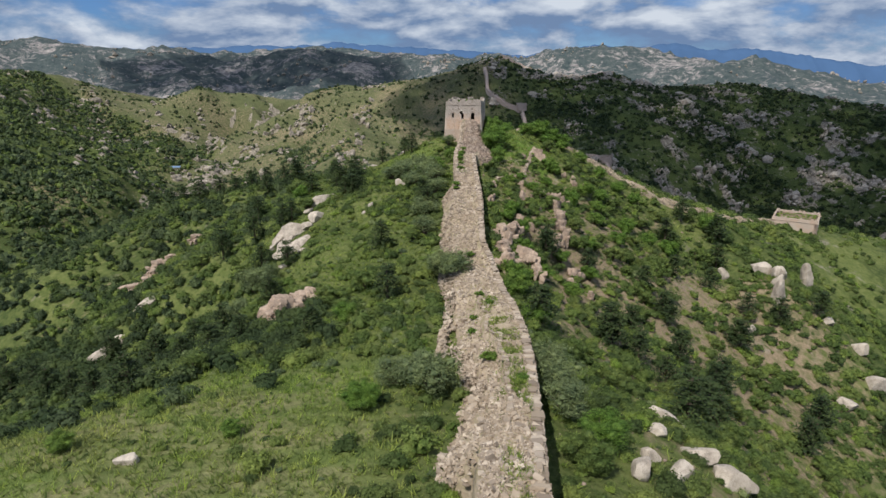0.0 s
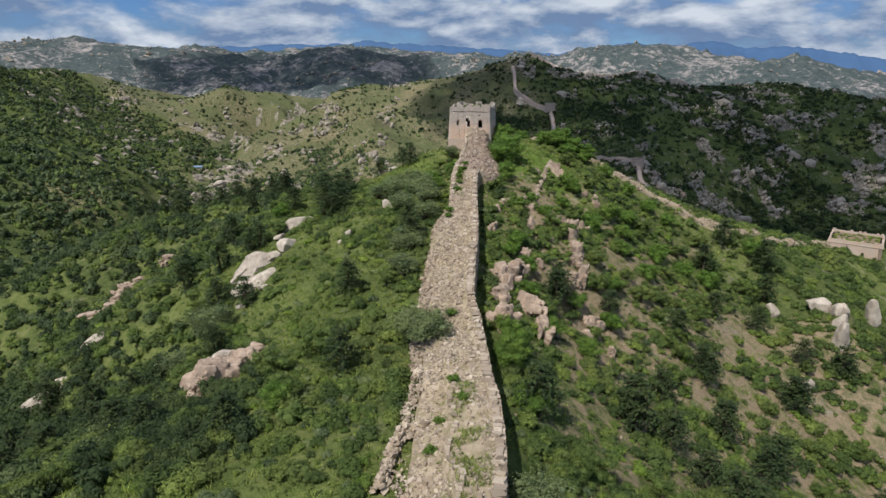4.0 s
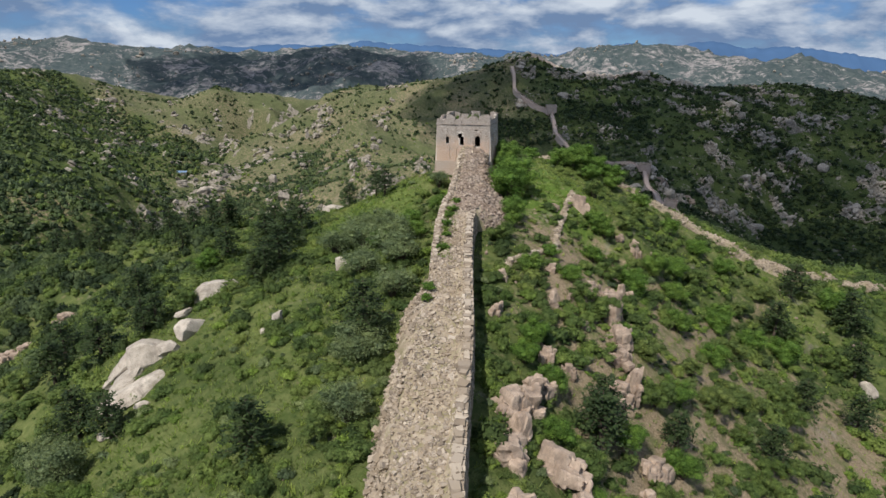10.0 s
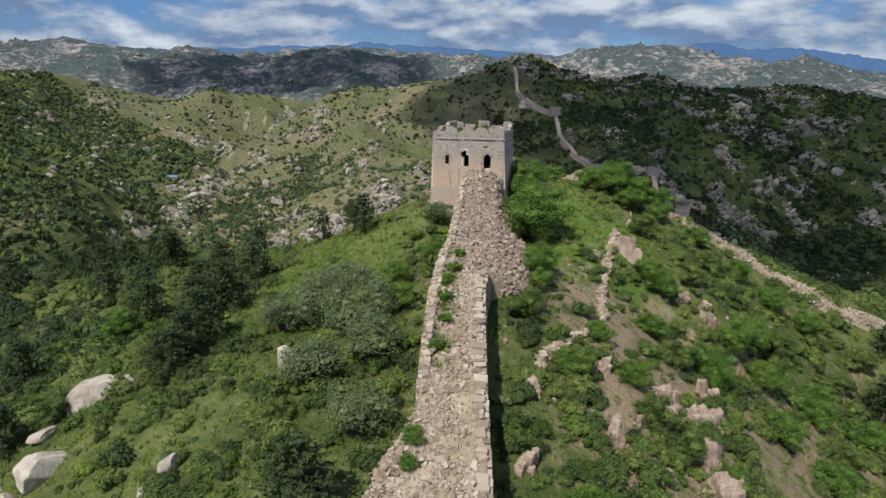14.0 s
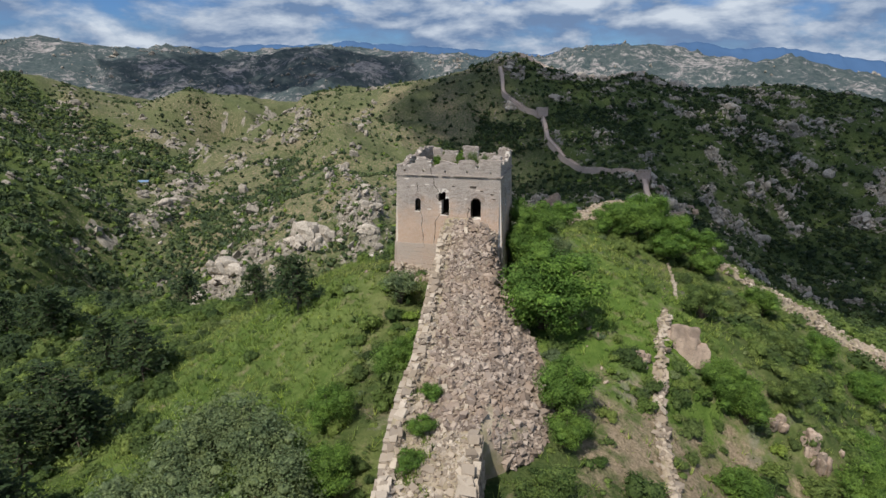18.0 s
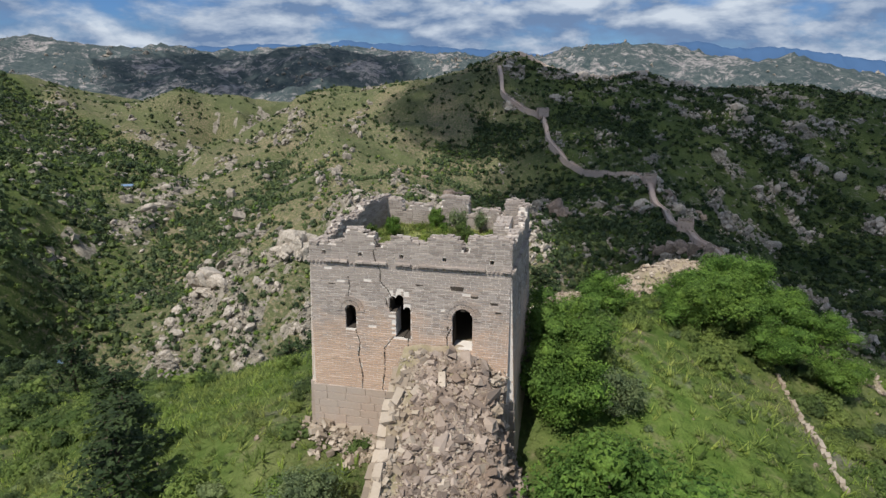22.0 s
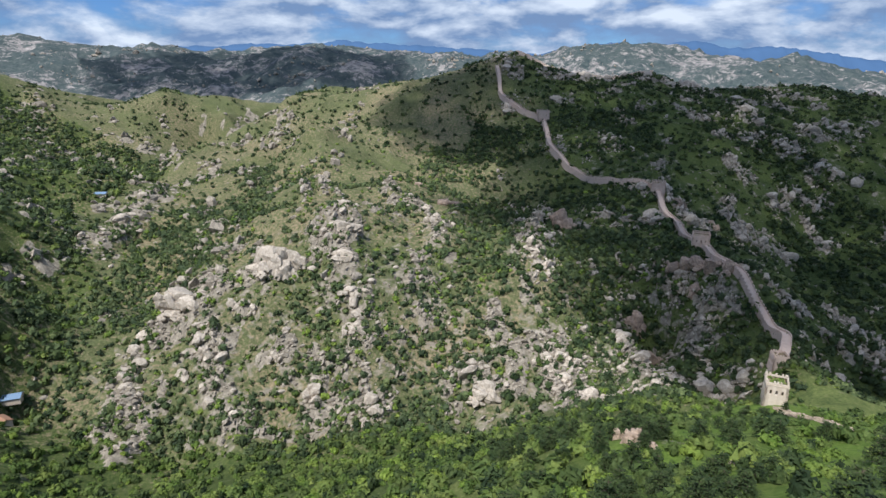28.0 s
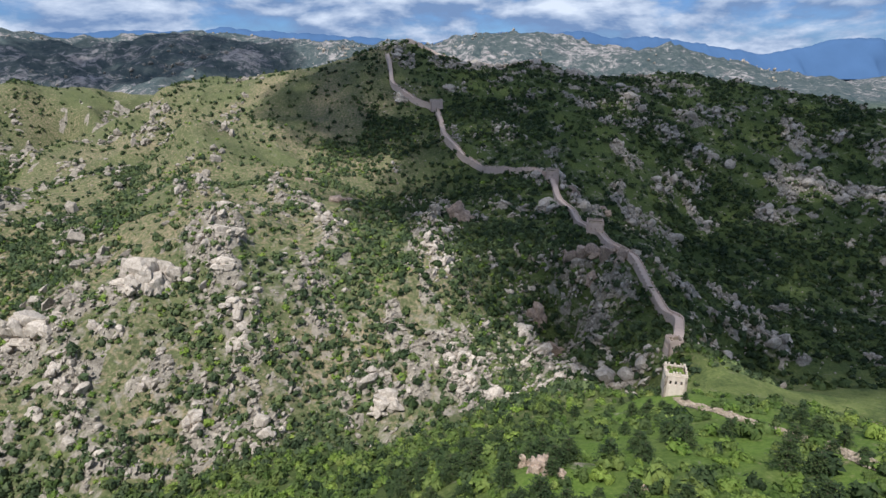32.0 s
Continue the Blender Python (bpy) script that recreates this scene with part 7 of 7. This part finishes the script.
stuff("valley_pines", "dark conifers among the leafy wood", x[q], y[q], r, wood_t, 1.2, 3.6, 1.35, LEAF_PINE)
x, y, r = spread(6200, -210, -20, -125, 110, 905, lambda x, y: np.maximum(sstep(-x - 0.12 * y, 38, 54) * (0.45 + 0.55 * sstep(patchy(x, y, 917, 20), -0.3, 0.3)), 0.9 * sstep(y + 0.45 * (x + 60), -108, -98) * (1 - sstep(y + 0.2 * (x + 60), -78, -66)) * sstep(-x, 24, 32)))
sel = r.random(len(x)) < 0.38
stuff("west_flank_wood", "green wood on the western flank", x[sel], y[sel], r, mid_t, 0.9, 2.8, 1.1, LEAF_WOOD)
stuff("west_flank_pines", "dark conifers on the western flank", x[~sel], y[~sel], r, mid_t, 0.9, 2.6, 1.2, LEAF_PINE)
x, y, r = spread(2400, 80, 230, -130, 130, 906, lambda x, y: 0.4 + 0.5 * sstep(patchy(x, y, 919, 22), -0.2, 0.3))
stuff("east_flank_wood", "green wood on the eastern flank", x, y, r, mid_t, 1.0, 2.4, 1.0, LEAF_SHRUB)


x, y, r = spread(5200, -110, -14, -120, -35, 916, lambda x, y: 0.95 * np.exp(-(line_dist(x, y, [(-98, -48), (-78, -58), (-57, -69), (-40, -84), (-26, -97)]) / 8.0) ** 2))
far_end = x < -45
stuff("tree_belt", "belt of dark green trees below the meadow", x[far_end], y[far_end], r, mid_t, 1.0, 2.8, 1.15, LEAF_PINE)
stuff("thicket_belt", "dark green thicket running up to the ridge", x[~far_end], y[~far_end], r, shrub_t, 0.9, 2.2, 1.15, LEAF_PINE)


def gully(x, y):
    """Where trees gather: hollows of a broad noise and the foot of the slopes."""
    return 0.6 * vnoise(x / 75, y / 75, 931) + 0.45 * vnoise(x / 28, y / 28, 932)


def in_wood(x, y):
    return inside(x + 14 * vnoise(x / 40, y / 40, 941), y + 14 * vnoise(x / 40, y / 40, 942), WOODED)


x, y, r = spread(33000, -340, 240, 280, 760, 907, lambda x, y: np.where(in_wood(x, y), 0.0, np.clip(0.07 + 0.14 * (1 - sstep(y, 420, 560)) + 0.75 * sstep(gully(x, y), 0.0, 0.45) + 0.22 * rib(x, y) + 0.95 * draw_at(x, y) + 0.9 * (1 - sstep(y, 296, 318)), 0, 1)))
sel = (r.random(len(x)) < 0.78) | (line_dist(x, y, BELT) < 30)
stuff("hill_shrubs", "dark green shrubs and small trees on the rocky hill", x[sel], y[sel], r, far_t, 0.9, 4.0, 1.05, LEAF_WOOD)
stuff("hill_bushes", "light green bushes on the rocky hill", x[~sel], y[~sel], r, far_t, 0.8, 3.4, 0.95, LEAF_BRIGHT)
x, y, r = spread(34000, 40, 880, 290, 1010, 908, lambda x, y: 0.26 + 0.65 * sstep(gully(x, y), -0.05, 0.35))
stuff("ridge_shrubs", "dark scrub covering the shaded ridge", x, y, r, far_t, 1.4, 5.2, 0.95, LEAF_PINE)
x, y, r = spread(56000, -920, -100, 60, 1100, 909, lambda x, y: in_wood(x, y) * (0.55 + 0.45 * sstep(gully(x, y), -0.3, 0.3)) * np.where(y < 300, np.where(x > -260, 0, 1), 1))
sel = r.random(len(x))
stuff("west_wood", "thick wood filling the western valley", x[sel < 0.58], y[sel < 0.58], r, far_t, 2.0, 5.0, 1.0, LEAF_WOOD)
stuff("west_wood_light", "light green trees in the western valley", x[sel > 0.76], y[sel > 0.76], r, far_t, 2.0, 4.8, 1.0, LEAF_SHRUB)
q = (sel >= 0.58) & (sel <= 0.76)
stuff("west_wood_dark", "dark trees in the western valley", x[q], y[q], r, far_t, 2.0, 5.2, 1.1, LEAF_PINE)
x, y, r = spread(9000, -720, -180, 480, 1150, 913, lambda x, y: np.where(in_wood(x, y), 0, 0.14 + 0.6 * sstep(gully(x, y), 0.0, 0.4)))
stuff("west_shrubs", "scattered dark shrubs on the western hills", x, y, r, far_t, 1.4, 4.2, 1.0, LEAF_PINE)
x, y, r = spread(3600, -300, 130, 700, 1120, 910, lambda x, y: 0.2 + 0.7 * sstep(gully(x, y), 0.1, 0.4))
stuff("upland_shrubs", "dark trees along the upland crest", x, y, r, far_t, 1.6, 4.6, 1.1, LEAF_PINE)
r = np.random.default_rng(971)
n = 5200
y = np.concatenate([r.uniform(-134, -97, n // 2), r.uniform(-46, -24, n // 4), r.uniform(-166, -124, n - n // 2 - n // 4)])
s = np.clip(np.where(y > -50, r.normal(0.28, 0.10, n), r.normal(0.62, 0.16, n)), 0.05, 0.86)
x = wall_at(y, 1) + (wall_at(y, 2) - wall_at(y, 1)) * s
k = vnoise(x / 1.4, y / 2.2, 61) > -0.15
x, y, s = x[k], y[k], s[k]
q = r.uniform(0.2, 0.5, len(x))
me = scatter_mesh("wall_grass", tuft_t, np.stack([x, y, wall_top(y, s)], 1), np.stack([q, q, q * 0.9], 1), r.uniform(0, 6.28, len(x)), None, True)
me.materials.append(GRASS)
tagged(new("wall_grass", me), "dry yellow-green grass on the broken wall top", "grass", kind="stuff")

# a low row of weathered stones along the edge of the knoll
low_wall = thing("low_wall", "low broken row of pale stones across the grassy knoll", "wall")
r = np.random.default_rng(981)
ends = np.array([(32.8, 16.4), (31.3, 9.1), (29.3, 3.2), (27.3, -2.4)])
run = np.concatenate([[0], np.cumsum(np.linalg.norm(np.diff(ends, axis=0), axis=1))])
d = 0.0
while d < run[-1]:
    length = float(r.uniform(0.22, 0.5))
    x, y = float(np.interp(d, run, ends[:, 0])), float(np.interp(d, run, ends[:, 1]))
    tall = float(r.uniform(0.18, 0.42))
    ob = part("stone", boxes_mesh("stone", np.zeros((1, 3)), np.array([(0.26, length, tall + 0.3)]), None, 0.12, int(1000 * d)), RUBBLE, low_wall)
    ob.matrix_basis = pose(x + float(r.normal(0, 0.05)), y, hz(x, y) + tall / 2 - 0.14, float(r.normal(0, 5)), float(r.normal(0, 5)), -16 + float(r.normal(0, 8)))
    d += length * float(r.choice([0.98, 1.0, 1.05, 1.4]))

# ---- the wall and its towers across the valley ----
def smooth_line(pts, n):
    p = np.array(pts, float)
    d = np.r_[0, np.cumsum(np.linalg.norm(np.diff(p, axis=0), axis=1))]
    t = np.linspace(0, d[-1], n)
    q = np.stack([np.interp(t, d, p[:, k]) for k in range(p.shape[1])], 1)
    for _ in range(6):
        q[1:-1] = (q[:-2] + 2 * q[1:-1] + q[2:]) / 4
    return q


def wall_run(name, label, pts, width, tall, material, step=2.0, crenels=True, ragged=0.0, seed=0, ground_off=0.0):
    """A wall that follows the ground along a line in plan."""
    n = int(sum(math.dist(a, b) for a, b in zip(pts[:-1], pts[1:])) / step) + 2
    q = smooth_line(pts, n)
    t = np.gradient(q, axis=0); t /= np.linalg.norm(t, axis=1)[:, None]
    o = np.stack([t[:, 1], -t[:, 0]], 1)
    g_ = height(q[:, 0], q[:, 1])
    for _ in range(3):
        g_[1:-1] = (g_[:-2] + 2 * g_[1:-1] + g_[2:]) / 4
    r = np.random.default_rng(seed)
    top = g_ + tall * (1 - ragged * (0.5 + 0.5 * vnoise(np.arange(n) / 3.0, np.zeros(n) + seed, 71 + seed)))
    ring = []
    sec = ((-0.5, g_ - 2.5), (-0.46, top), (0.46, top), (0.5, g_ - 2.5)) if material is FARWALL else ((-0.72, g_ - 1.5), (-0.40, g_ + 0.62 * (top - g_)), (0.0, top), (0.40, g_ + 0.62 * (top - g_)), (0.72, g_ - 1.5))
    for a, z in sec:
        ring.append(np.stack([q[:, 0] + o[:, 0] * a * width, q[:, 1] + o[:, 1] * a * width, z], 1))
    co = np.stack(ring, 1).reshape(-1, 3)
    w_ = len(sec)
    i = (np.arange(n - 1)[:, None] * w_ + np.arange(w_ - 1)[None, :]).ravel()
    ob = thing(name, label, "wall")
    part("wall_body", mesh_from("wall_body", co, np.stack([i, i + 1, i + w_ + 1, i + w_], 1), material is not FARWALL), material if material is FARWALL else WALL_CORE, ob)
    if crenels:
        cen, dim, ax = [], [], []
        for k in range(n):
            for sd in (-0.44, 0.44):
                cen.append((q[k, 0] + o[k, 0] * sd * width, q[k, 1] + o[k, 1] * sd * width, top[k] + 0.75))
                dim.append((step * 0.72, 0.5, 1.6))
                ax.append(((t[k, 0], t[k, 1], 0), (o[k, 0], o[k, 1], 0), (0, 0, 1)))
        part("battlements", boxes_mesh("battlements", np.array(cen), np.array(dim), np.array(ax), 0.05, seed), material, ob, kind="stuff")
    elif material is not FARWALL:
        m = n * (60 if width > 4 else 90 if width > 3 else 14)
        k = r.integers(0, n, m)
        a = r.uniform(-0.68, 0.68, m)
        p = np.stack([q[k, 0] + o[k, 0] * a * width + r.uniform(-step, step, m) * t[k, 0] * 0.5, q[k, 1] + o[k, 1] * a * width + r.uniform(-step, step, m) * t[k, 1] * 0.5, np.interp(np.abs(a), (0, 0.40, 0.72), (1, 0.62, -0.05)) * (top[k] - g_[k]) + g_[k] + 0.03], 1)
        s = r.gamma(2.4, 0.085 if width < 3 or width > 4 else 0.058, m).clip(0.06, 0.6)
        part("loose_stones", boxes_mesh("loose_stones", p, s[:, None] * np.stack([r.uniform(0.8, 1.5, m), r.uniform(0.6, 1.1, m), r.uniform(0.4, 0.7, m)], 1), stone_axes(m, r, 0.4), 0.13, seed), material, ob, kind="stuff")
    return ob


wall_run("border_wall", "restored crenellated border wall climbing the shaded ridge", FAR_LINE, 5.4, 4.6, FARWALL, 2.4, True, 0, 3)
wall_run("crest_wall", "low crenellated wall along the distant crest", [(117, 930), (150, 950), (182, 960), (234, 960), (280, 950), (321, 940)], 5, 4, FARWALL, 3.0, True, 0, 4)
wall_run("valley_wall", "broken wall descending the spur to the lower tower", [(127, 60), (130, 100), (134, 140), (138, 180), (141, 200), (145, 225)], 4.2, 1.6, RUBBLE, 1.2, False, 1.5, 5)
wall_run("spur_wall", "collapsed stone wall running along the eastern spur", [(11.5, 8), (14, 14), (17.5, 18), (20.5, 20.2), (25, 22.6), (29.3, 23.8), (33.5, 22), (38, 17.5), (45, 15.8), (53, 15.5), (65, 11), (75, 12), (94, 19), (111, 28), (120, 31)], 3.4, 1.9, RUBBLE, 0.9, False, 0.85, 6)
wall_run("dry_stone_wall", "low dry stone wall across the eastern slope", [(24.4, -7.5), (23.5, -9.6), (22.2, -13.6), (20.6, -18.3), (19.3, -23.7), (18.8, -28), (14.7, -32.5), (11.8, -36.1), (10.0, -40)], 0.7, 0.75, RUBBLE, 0.5, False, 0.9, 7)
wall_run("enclosure_wall", "ruined low stone enclosure beside the wall", [(-2.9, -111.8), (-2.4, -107), (-2.2, -104.3), (-1.4, -103.6), (0.4, -102.9)], 0.8, 1.3, RUBBLE, 0.4, False, 0.3, 9)


def keep(name, label, x, y, turn_deg, w, tall, parapet, material, windows, ruin_=0.0, green=False, z0=None, seed=0):
    """A square watchtower with a hollow top, corner to corner parapet and arched loopholes."""
    g_ = (hz(x, y) if z0 is None else z0)
    ob = thing(name, label, "tower", at=pose(x, y, g_, 0, 0, turn_deg))
    r = np.random.default_rng(seed)
    h2 = w / 2
    for sx, sy, tx, ty in ((0, -1, 1, 0), (0, 1, 1, 0), (-1, 0, 0, 1), (1, 0, 0, 1)):
        items = []
        nwin = windows if sy == -1 or sx else 0
        cuts = [-h2]
        for k in range(nwin):
            c = -h2 + w * (k + 1) / (nwin + 1)
            cuts += [c - 0.4, c + 0.4]
        cuts.append(h2)
        for j, (a, b) in enumerate(zip(cuts[:-1], cuts[1:])):
            spans = [(-3.0, tall)] if j % 2 == 0 else [(-3.0, tall - 4.2), (tall - 2.4, tall)]
            for lo, hi in spans:
                q0 = []
                for zz, inset in ((lo, 0.0), (hi, 0.0)):
                    fl = 0.035 * (tall - zz)
                    for s in (a, b):
                        e = s * (h2 + fl) / h2 if abs(abs(s) - h2) < 1e-6 else s
                        q0.append((tx * e + sx * (h2 + fl), ty * e + sy * (h2 + fl), zz))
                q0 = [q0[0], q0[1], q0[3], q0[2]]
                q1 = [(p[0] - sx * 0.9, p[1] - sy * 0.9, p[2]) for p in q0]
                items.append(solid_quad(np.array(q0), np.array(q1)))
        part("tower_wall", prisms("tower_wall", items), material, ob)
    top = np.array([(-h2, -h2, tall), (h2, -h2, tall), (h2, h2, tall), (-h2, h2, tall)]) * (0.96, 0.96, 1)
    part("roof_deck", prisms("roof_deck", [solid_quad(top, top - (0, 0, 0.4))]), SOIL, ob)
    n = int(w / 1.1)
    for sx, sy, tx, ty in ((0, -1, 1, 0), (0, 1, 1, 0), (-1, 0, 0, 1), (1, 0, 0, 1)):
        cen, dim, ax = [], [], []
        cen.append((sx * (h2 - 0.25), sy * (h2 - 0.25), tall + 0.35)); dim.append((w if tx else 0.5, w if ty else 0.5, 0.8)); ax.append(np.eye(3))
        for k in range(n):
            if r.random() < ruin_:
                continue
            e = -h2 + w * (k + 0.5) / n
            cen.append((tx * e + sx * (h2 - 0.25), ty * e + sy * (h2 - 0.25), tall + parapet / 2 + 0.5))
            dim.append((0.7 if tx else 0.46, 0.7 if ty else 0.46, parapet * r.uniform(0.8, 1.0)))
            ax.append(np.eye(3))
        cen.append((sx * (h2 + 0.06), sy * (h2 + 0.06), tall - 0.15)); dim.append((w + 0.3 if tx else 0.2, w + 0.3 if ty else 0.2, 0.25)); ax.append(np.eye(3))
        part("parapet", boxes_mesh("parapet", np.array(cen), np.array(dim), np.array(ax), 0.03, seed), material, ob)
    if green:
        m = 60
        gx, gy = r.uniform(-h2 + 1, h2 - 1, m), r.uniform(-h2 + 1, h2 - 1, m)
        me = scatter_mesh("roof_grass", low_t, np.stack([gx, gy, np.full(m, tall)], 1), np.tile((0.8, 0.8, 0.7), (m, 1)), r.uniform(0, 6, m))
        part("roof_grass", me, LEAF_BRIGHT, ob, "grass grown over the roof", kind="stuff")
    return ob


keep("valley_tower", "pale stone watchtower with a grassy roof at the spur's end", 147, 233, -24, 8.4, 11.0, 1.2, BLOCK, 3, 0.3, True, -126, 1)
keep("eastern_tower", "ruined pale watchtower on the eastern spur", 127.5, 33, -35, 14.0, 8.6, 0.7, FOOT, 2, 0.6, True, -50.0, 2)
keep("ridge_tower", "grey brick watchtower at the foot of the shaded ridge", 190, 303, -10, 7.4, 6.6, 1.0, FARWALL, 3, 0.2, False, None, 3)
keep("ridge_tower", "grey brick watchtower on the shaded ridge", 202, 442, -20, 12.0, 10.0, 1.6, FARWALL, 3, 0.1, False, None, 4)
keep("ridge_tower", "grey brick watchtower on the shaded ridge", 221, 592, -20, 13.0, 10.0, 1.6, FARWALL, 3, 0.1, False, None, 5)
keep("ridge_tower", "grey brick watchtower on the shaded ridge", 134, 778, 0, 14.0, 9.0, 1.8, FARWALL, 3, 0.1, False, None, 6)


def hut(x, y, w, d, turn_deg, roof_mat, lab):
    ob = thing("farmhouse", lab, "house", at=pose(x, y, hz(x, y), 0, 0, turn_deg))
    part("house_wall", boxes_mesh("house_wall", np.array([(0, 0, 1.0)]), np.array([(w, d, 4.0)]), None, 0, 1), BLOCK, ob)
    v = np.array([(-w / 2 - 0.5, -d / 2 - 0.6, 2.9), (w / 2 + 0.5, -d / 2 - 0.6, 2.9), (w / 2 + 0.5, 0, 4.6), (-w / 2 - 0.5, 0, 4.6), (-w / 2 - 0.5, d / 2 + 0.6, 2.9), (w / 2 + 0.5, d / 2 + 0.6, 2.9)])
    me = prisms("roof", [(np.concatenate([v, v - (0, 0, 0.25)]), [(0, 1, 2, 3), (3, 2, 5, 4), (6, 9, 8, 7), (9, 10, 11, 8), (0, 6, 7, 1), (4, 5, 11, 10), (0, 3, 9, 6), (3, 4, 10, 9), (1, 7, 8, 2), (2, 8, 11, 5)])])
    part("roof", me, roof_mat, ob)


def plain(name, c, rough=0.7):
    r = Mat(name, rough, 0.3)
    r.color(r.mix(r.noise(1.2, 5, 0.65), tuple(q * 0.8 for q in c), tuple(min(1, q * 1.15) for q in c)))
    return r.m


BLUE_ROOF, RED_EARTH = plain("blue_sheet_roof", (0.16, 0.24, 0.36), 0.5), plain("clay_tile", (0.30, 0.17, 0.11), 0.9)
hut(-248, 322, 14, 7, 20, BLUE_ROOF, "small farmhouse with a blue sheet roof in the valley")
hut(-236, 300, 10, 6, -30, RED_EARTH, "small farmhouse with a clay tile roof in the valley")
hut(-349, 622, 11, 6, 10, BLUE_ROOF, "pale farmhouse far up the western valley")

# ---- mountain chains on the horizon, blue with painted haze ----
def chain(name, label, crest, depth, base, seed, material):
    """A far mountain chain: its crest line and two slopes with spurs."""
    p = np.array(crest, float)
    n = 420
    x = np.linspace(p[0, 0], p[-1, 0], n)
    y = np.interp(x, p[:, 0], p[:, 1])
    z = np.interp(x, p[:, 0], p[:, 2]) + 9 * vnoise(x / 90, x * 0, seed) + 5 * vnoise(x / 35, x * 0, seed + 1)
    rows_ = []
    for k, t in enumerate(np.linspace(-1, 1, 13)):
        f = 1 - abs(t)
        yy = y + t * depth + 90 * (1 - f) * vnoise(x / 150, x * 0 + t, seed + 2)
        zz = base + (z - base) * (f ** 0.85) + (18 * f * (1 - f)) * vnoise(x / 60, x * 0 + 3 * t, seed + 3) * 2
        rows_.append(np.stack([x, yy, zz], 1))
    co = np.stack(rows_, 0).reshape(-1, 3)
    i = (np.arange(12)[:, None] * n + np.arange(n - 1)[None, :]).ravel()
    me = mesh_from(name, co, np.stack([i, i + 1, i + n + 1, i + n], 1), True)
    me.materials.append(material)
    return tagged(new(name, me), label, "backdrop", kind="structure")


# haze painted as a blue base colour that also glows a little
def haze_glow(name, c, glow):
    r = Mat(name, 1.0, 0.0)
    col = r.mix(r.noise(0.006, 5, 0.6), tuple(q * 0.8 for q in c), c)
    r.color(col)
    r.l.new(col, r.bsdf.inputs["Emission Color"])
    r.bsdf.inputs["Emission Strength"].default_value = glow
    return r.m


HAZE_FAR = haze_glow("hazed_mountains", (0.055, 0.105, 0.20), 0.5)
chain("backdrop_range", "mountain chain on the horizon, its blue haze painted in", [(-3600, 4620, 200), (-3266, 4600, 211), (-2400, 4600, 150), (-1818, 4600, 164), (-1276, 4600, 179), (-1000, 4600, 176), (-777, 4600, 199), (-364, 4600, 171), (100, 4600, 150), (465, 4600, 122), (714, 4600, 112), (1000, 4600, 158), (1289, 4600, 182), (1500, 4600, 165), (1843, 4600, 198), (2116, 4600, 152), (2485, 4600, 166), (2739, 4600, 124), (3240, 4600, 60), (3435, 4600, 22), (3700, 4600, 70), (4084, 4560, 158), (4562, 4500, 140)], 240, -160, 41, HAZE_FAR)


# ---- clouds that stand over the valley and shade the ridge ----
def cloud(label, shade, level, ground_z, step, seed, vapour=None):
    """A flat-based heap cloud whose shadow falls on the given outline of ground."""
    off = np.array(SUN_DIR) * ((level - ground_z) / SUN_DIR.z)
    r = np.random.default_rng(seed)
    p = np.array(shade, float)
    gx, gy = np.meshgrid(np.arange(p[:, 0].min(), p[:, 0].max(), step), np.arange(p[:, 1].min(), p[:, 1].max(), step))
    gx, gy = gx.ravel() + r.uniform(-0.3, 0.3, gx.size) * step, gy.ravel() + r.uniform(-0.3, 0.3, gx.size) * step
    wx, wy = vnoise(gx / (4 * step), gy / (4 * step), seed), vnoise(gx / (4 * step), gy / (4 * step), seed + 5)
    k = inside(gx + 1.6 * step * wx, gy + 1.6 * step * wy, shade)
    gx, gy = gx[k], gy[k]
    s = step * r.uniform(0.75, 1.15, len(gx))
    pos = np.stack([gx + off[0], gy + off[1], np.full(len(gx), level) + r.uniform(0, 0.5, len(gx)) * step], 1)
    v, f = ico(2)
    puffs = [(v * (1 + 0.18 * noise3(v, 1.8, 31 + q))[:, None], f) for q in range(4)]
    me = scatter_mesh("cloud", puffs, pos, np.stack([s, s, s * 0.55], 1), r.uniform(0, 6.28, len(gx)), None, True)
    me.materials.append(vapour or VAPOUR)
    return tagged(new("backdrop_cloud", me), label, "backdrop", kind="structure")


cloud("white heap cloud drifting over the ridge", [(-20, 960), (-45, 800), (-5, 715), (35, 640), (55, 560), (60, 470), (90, 400), (100, 318), (130, 225), (290, 212), (450, 240), (650, 320), (900, 480), (1000, 800), (850, 960), (600, 1020), (300, 1060), (100, 1010)], 1300, -90, 42, 3)
cloud("white heap cloud over the far range", [(-1150, 2150), (-1000, 1800), (-500, 1750), (-200, 1900), (-150, 2300), (-500, 2560), (-900, 2500)], 1500, 0, 75, 4, THIN_CLOUD)
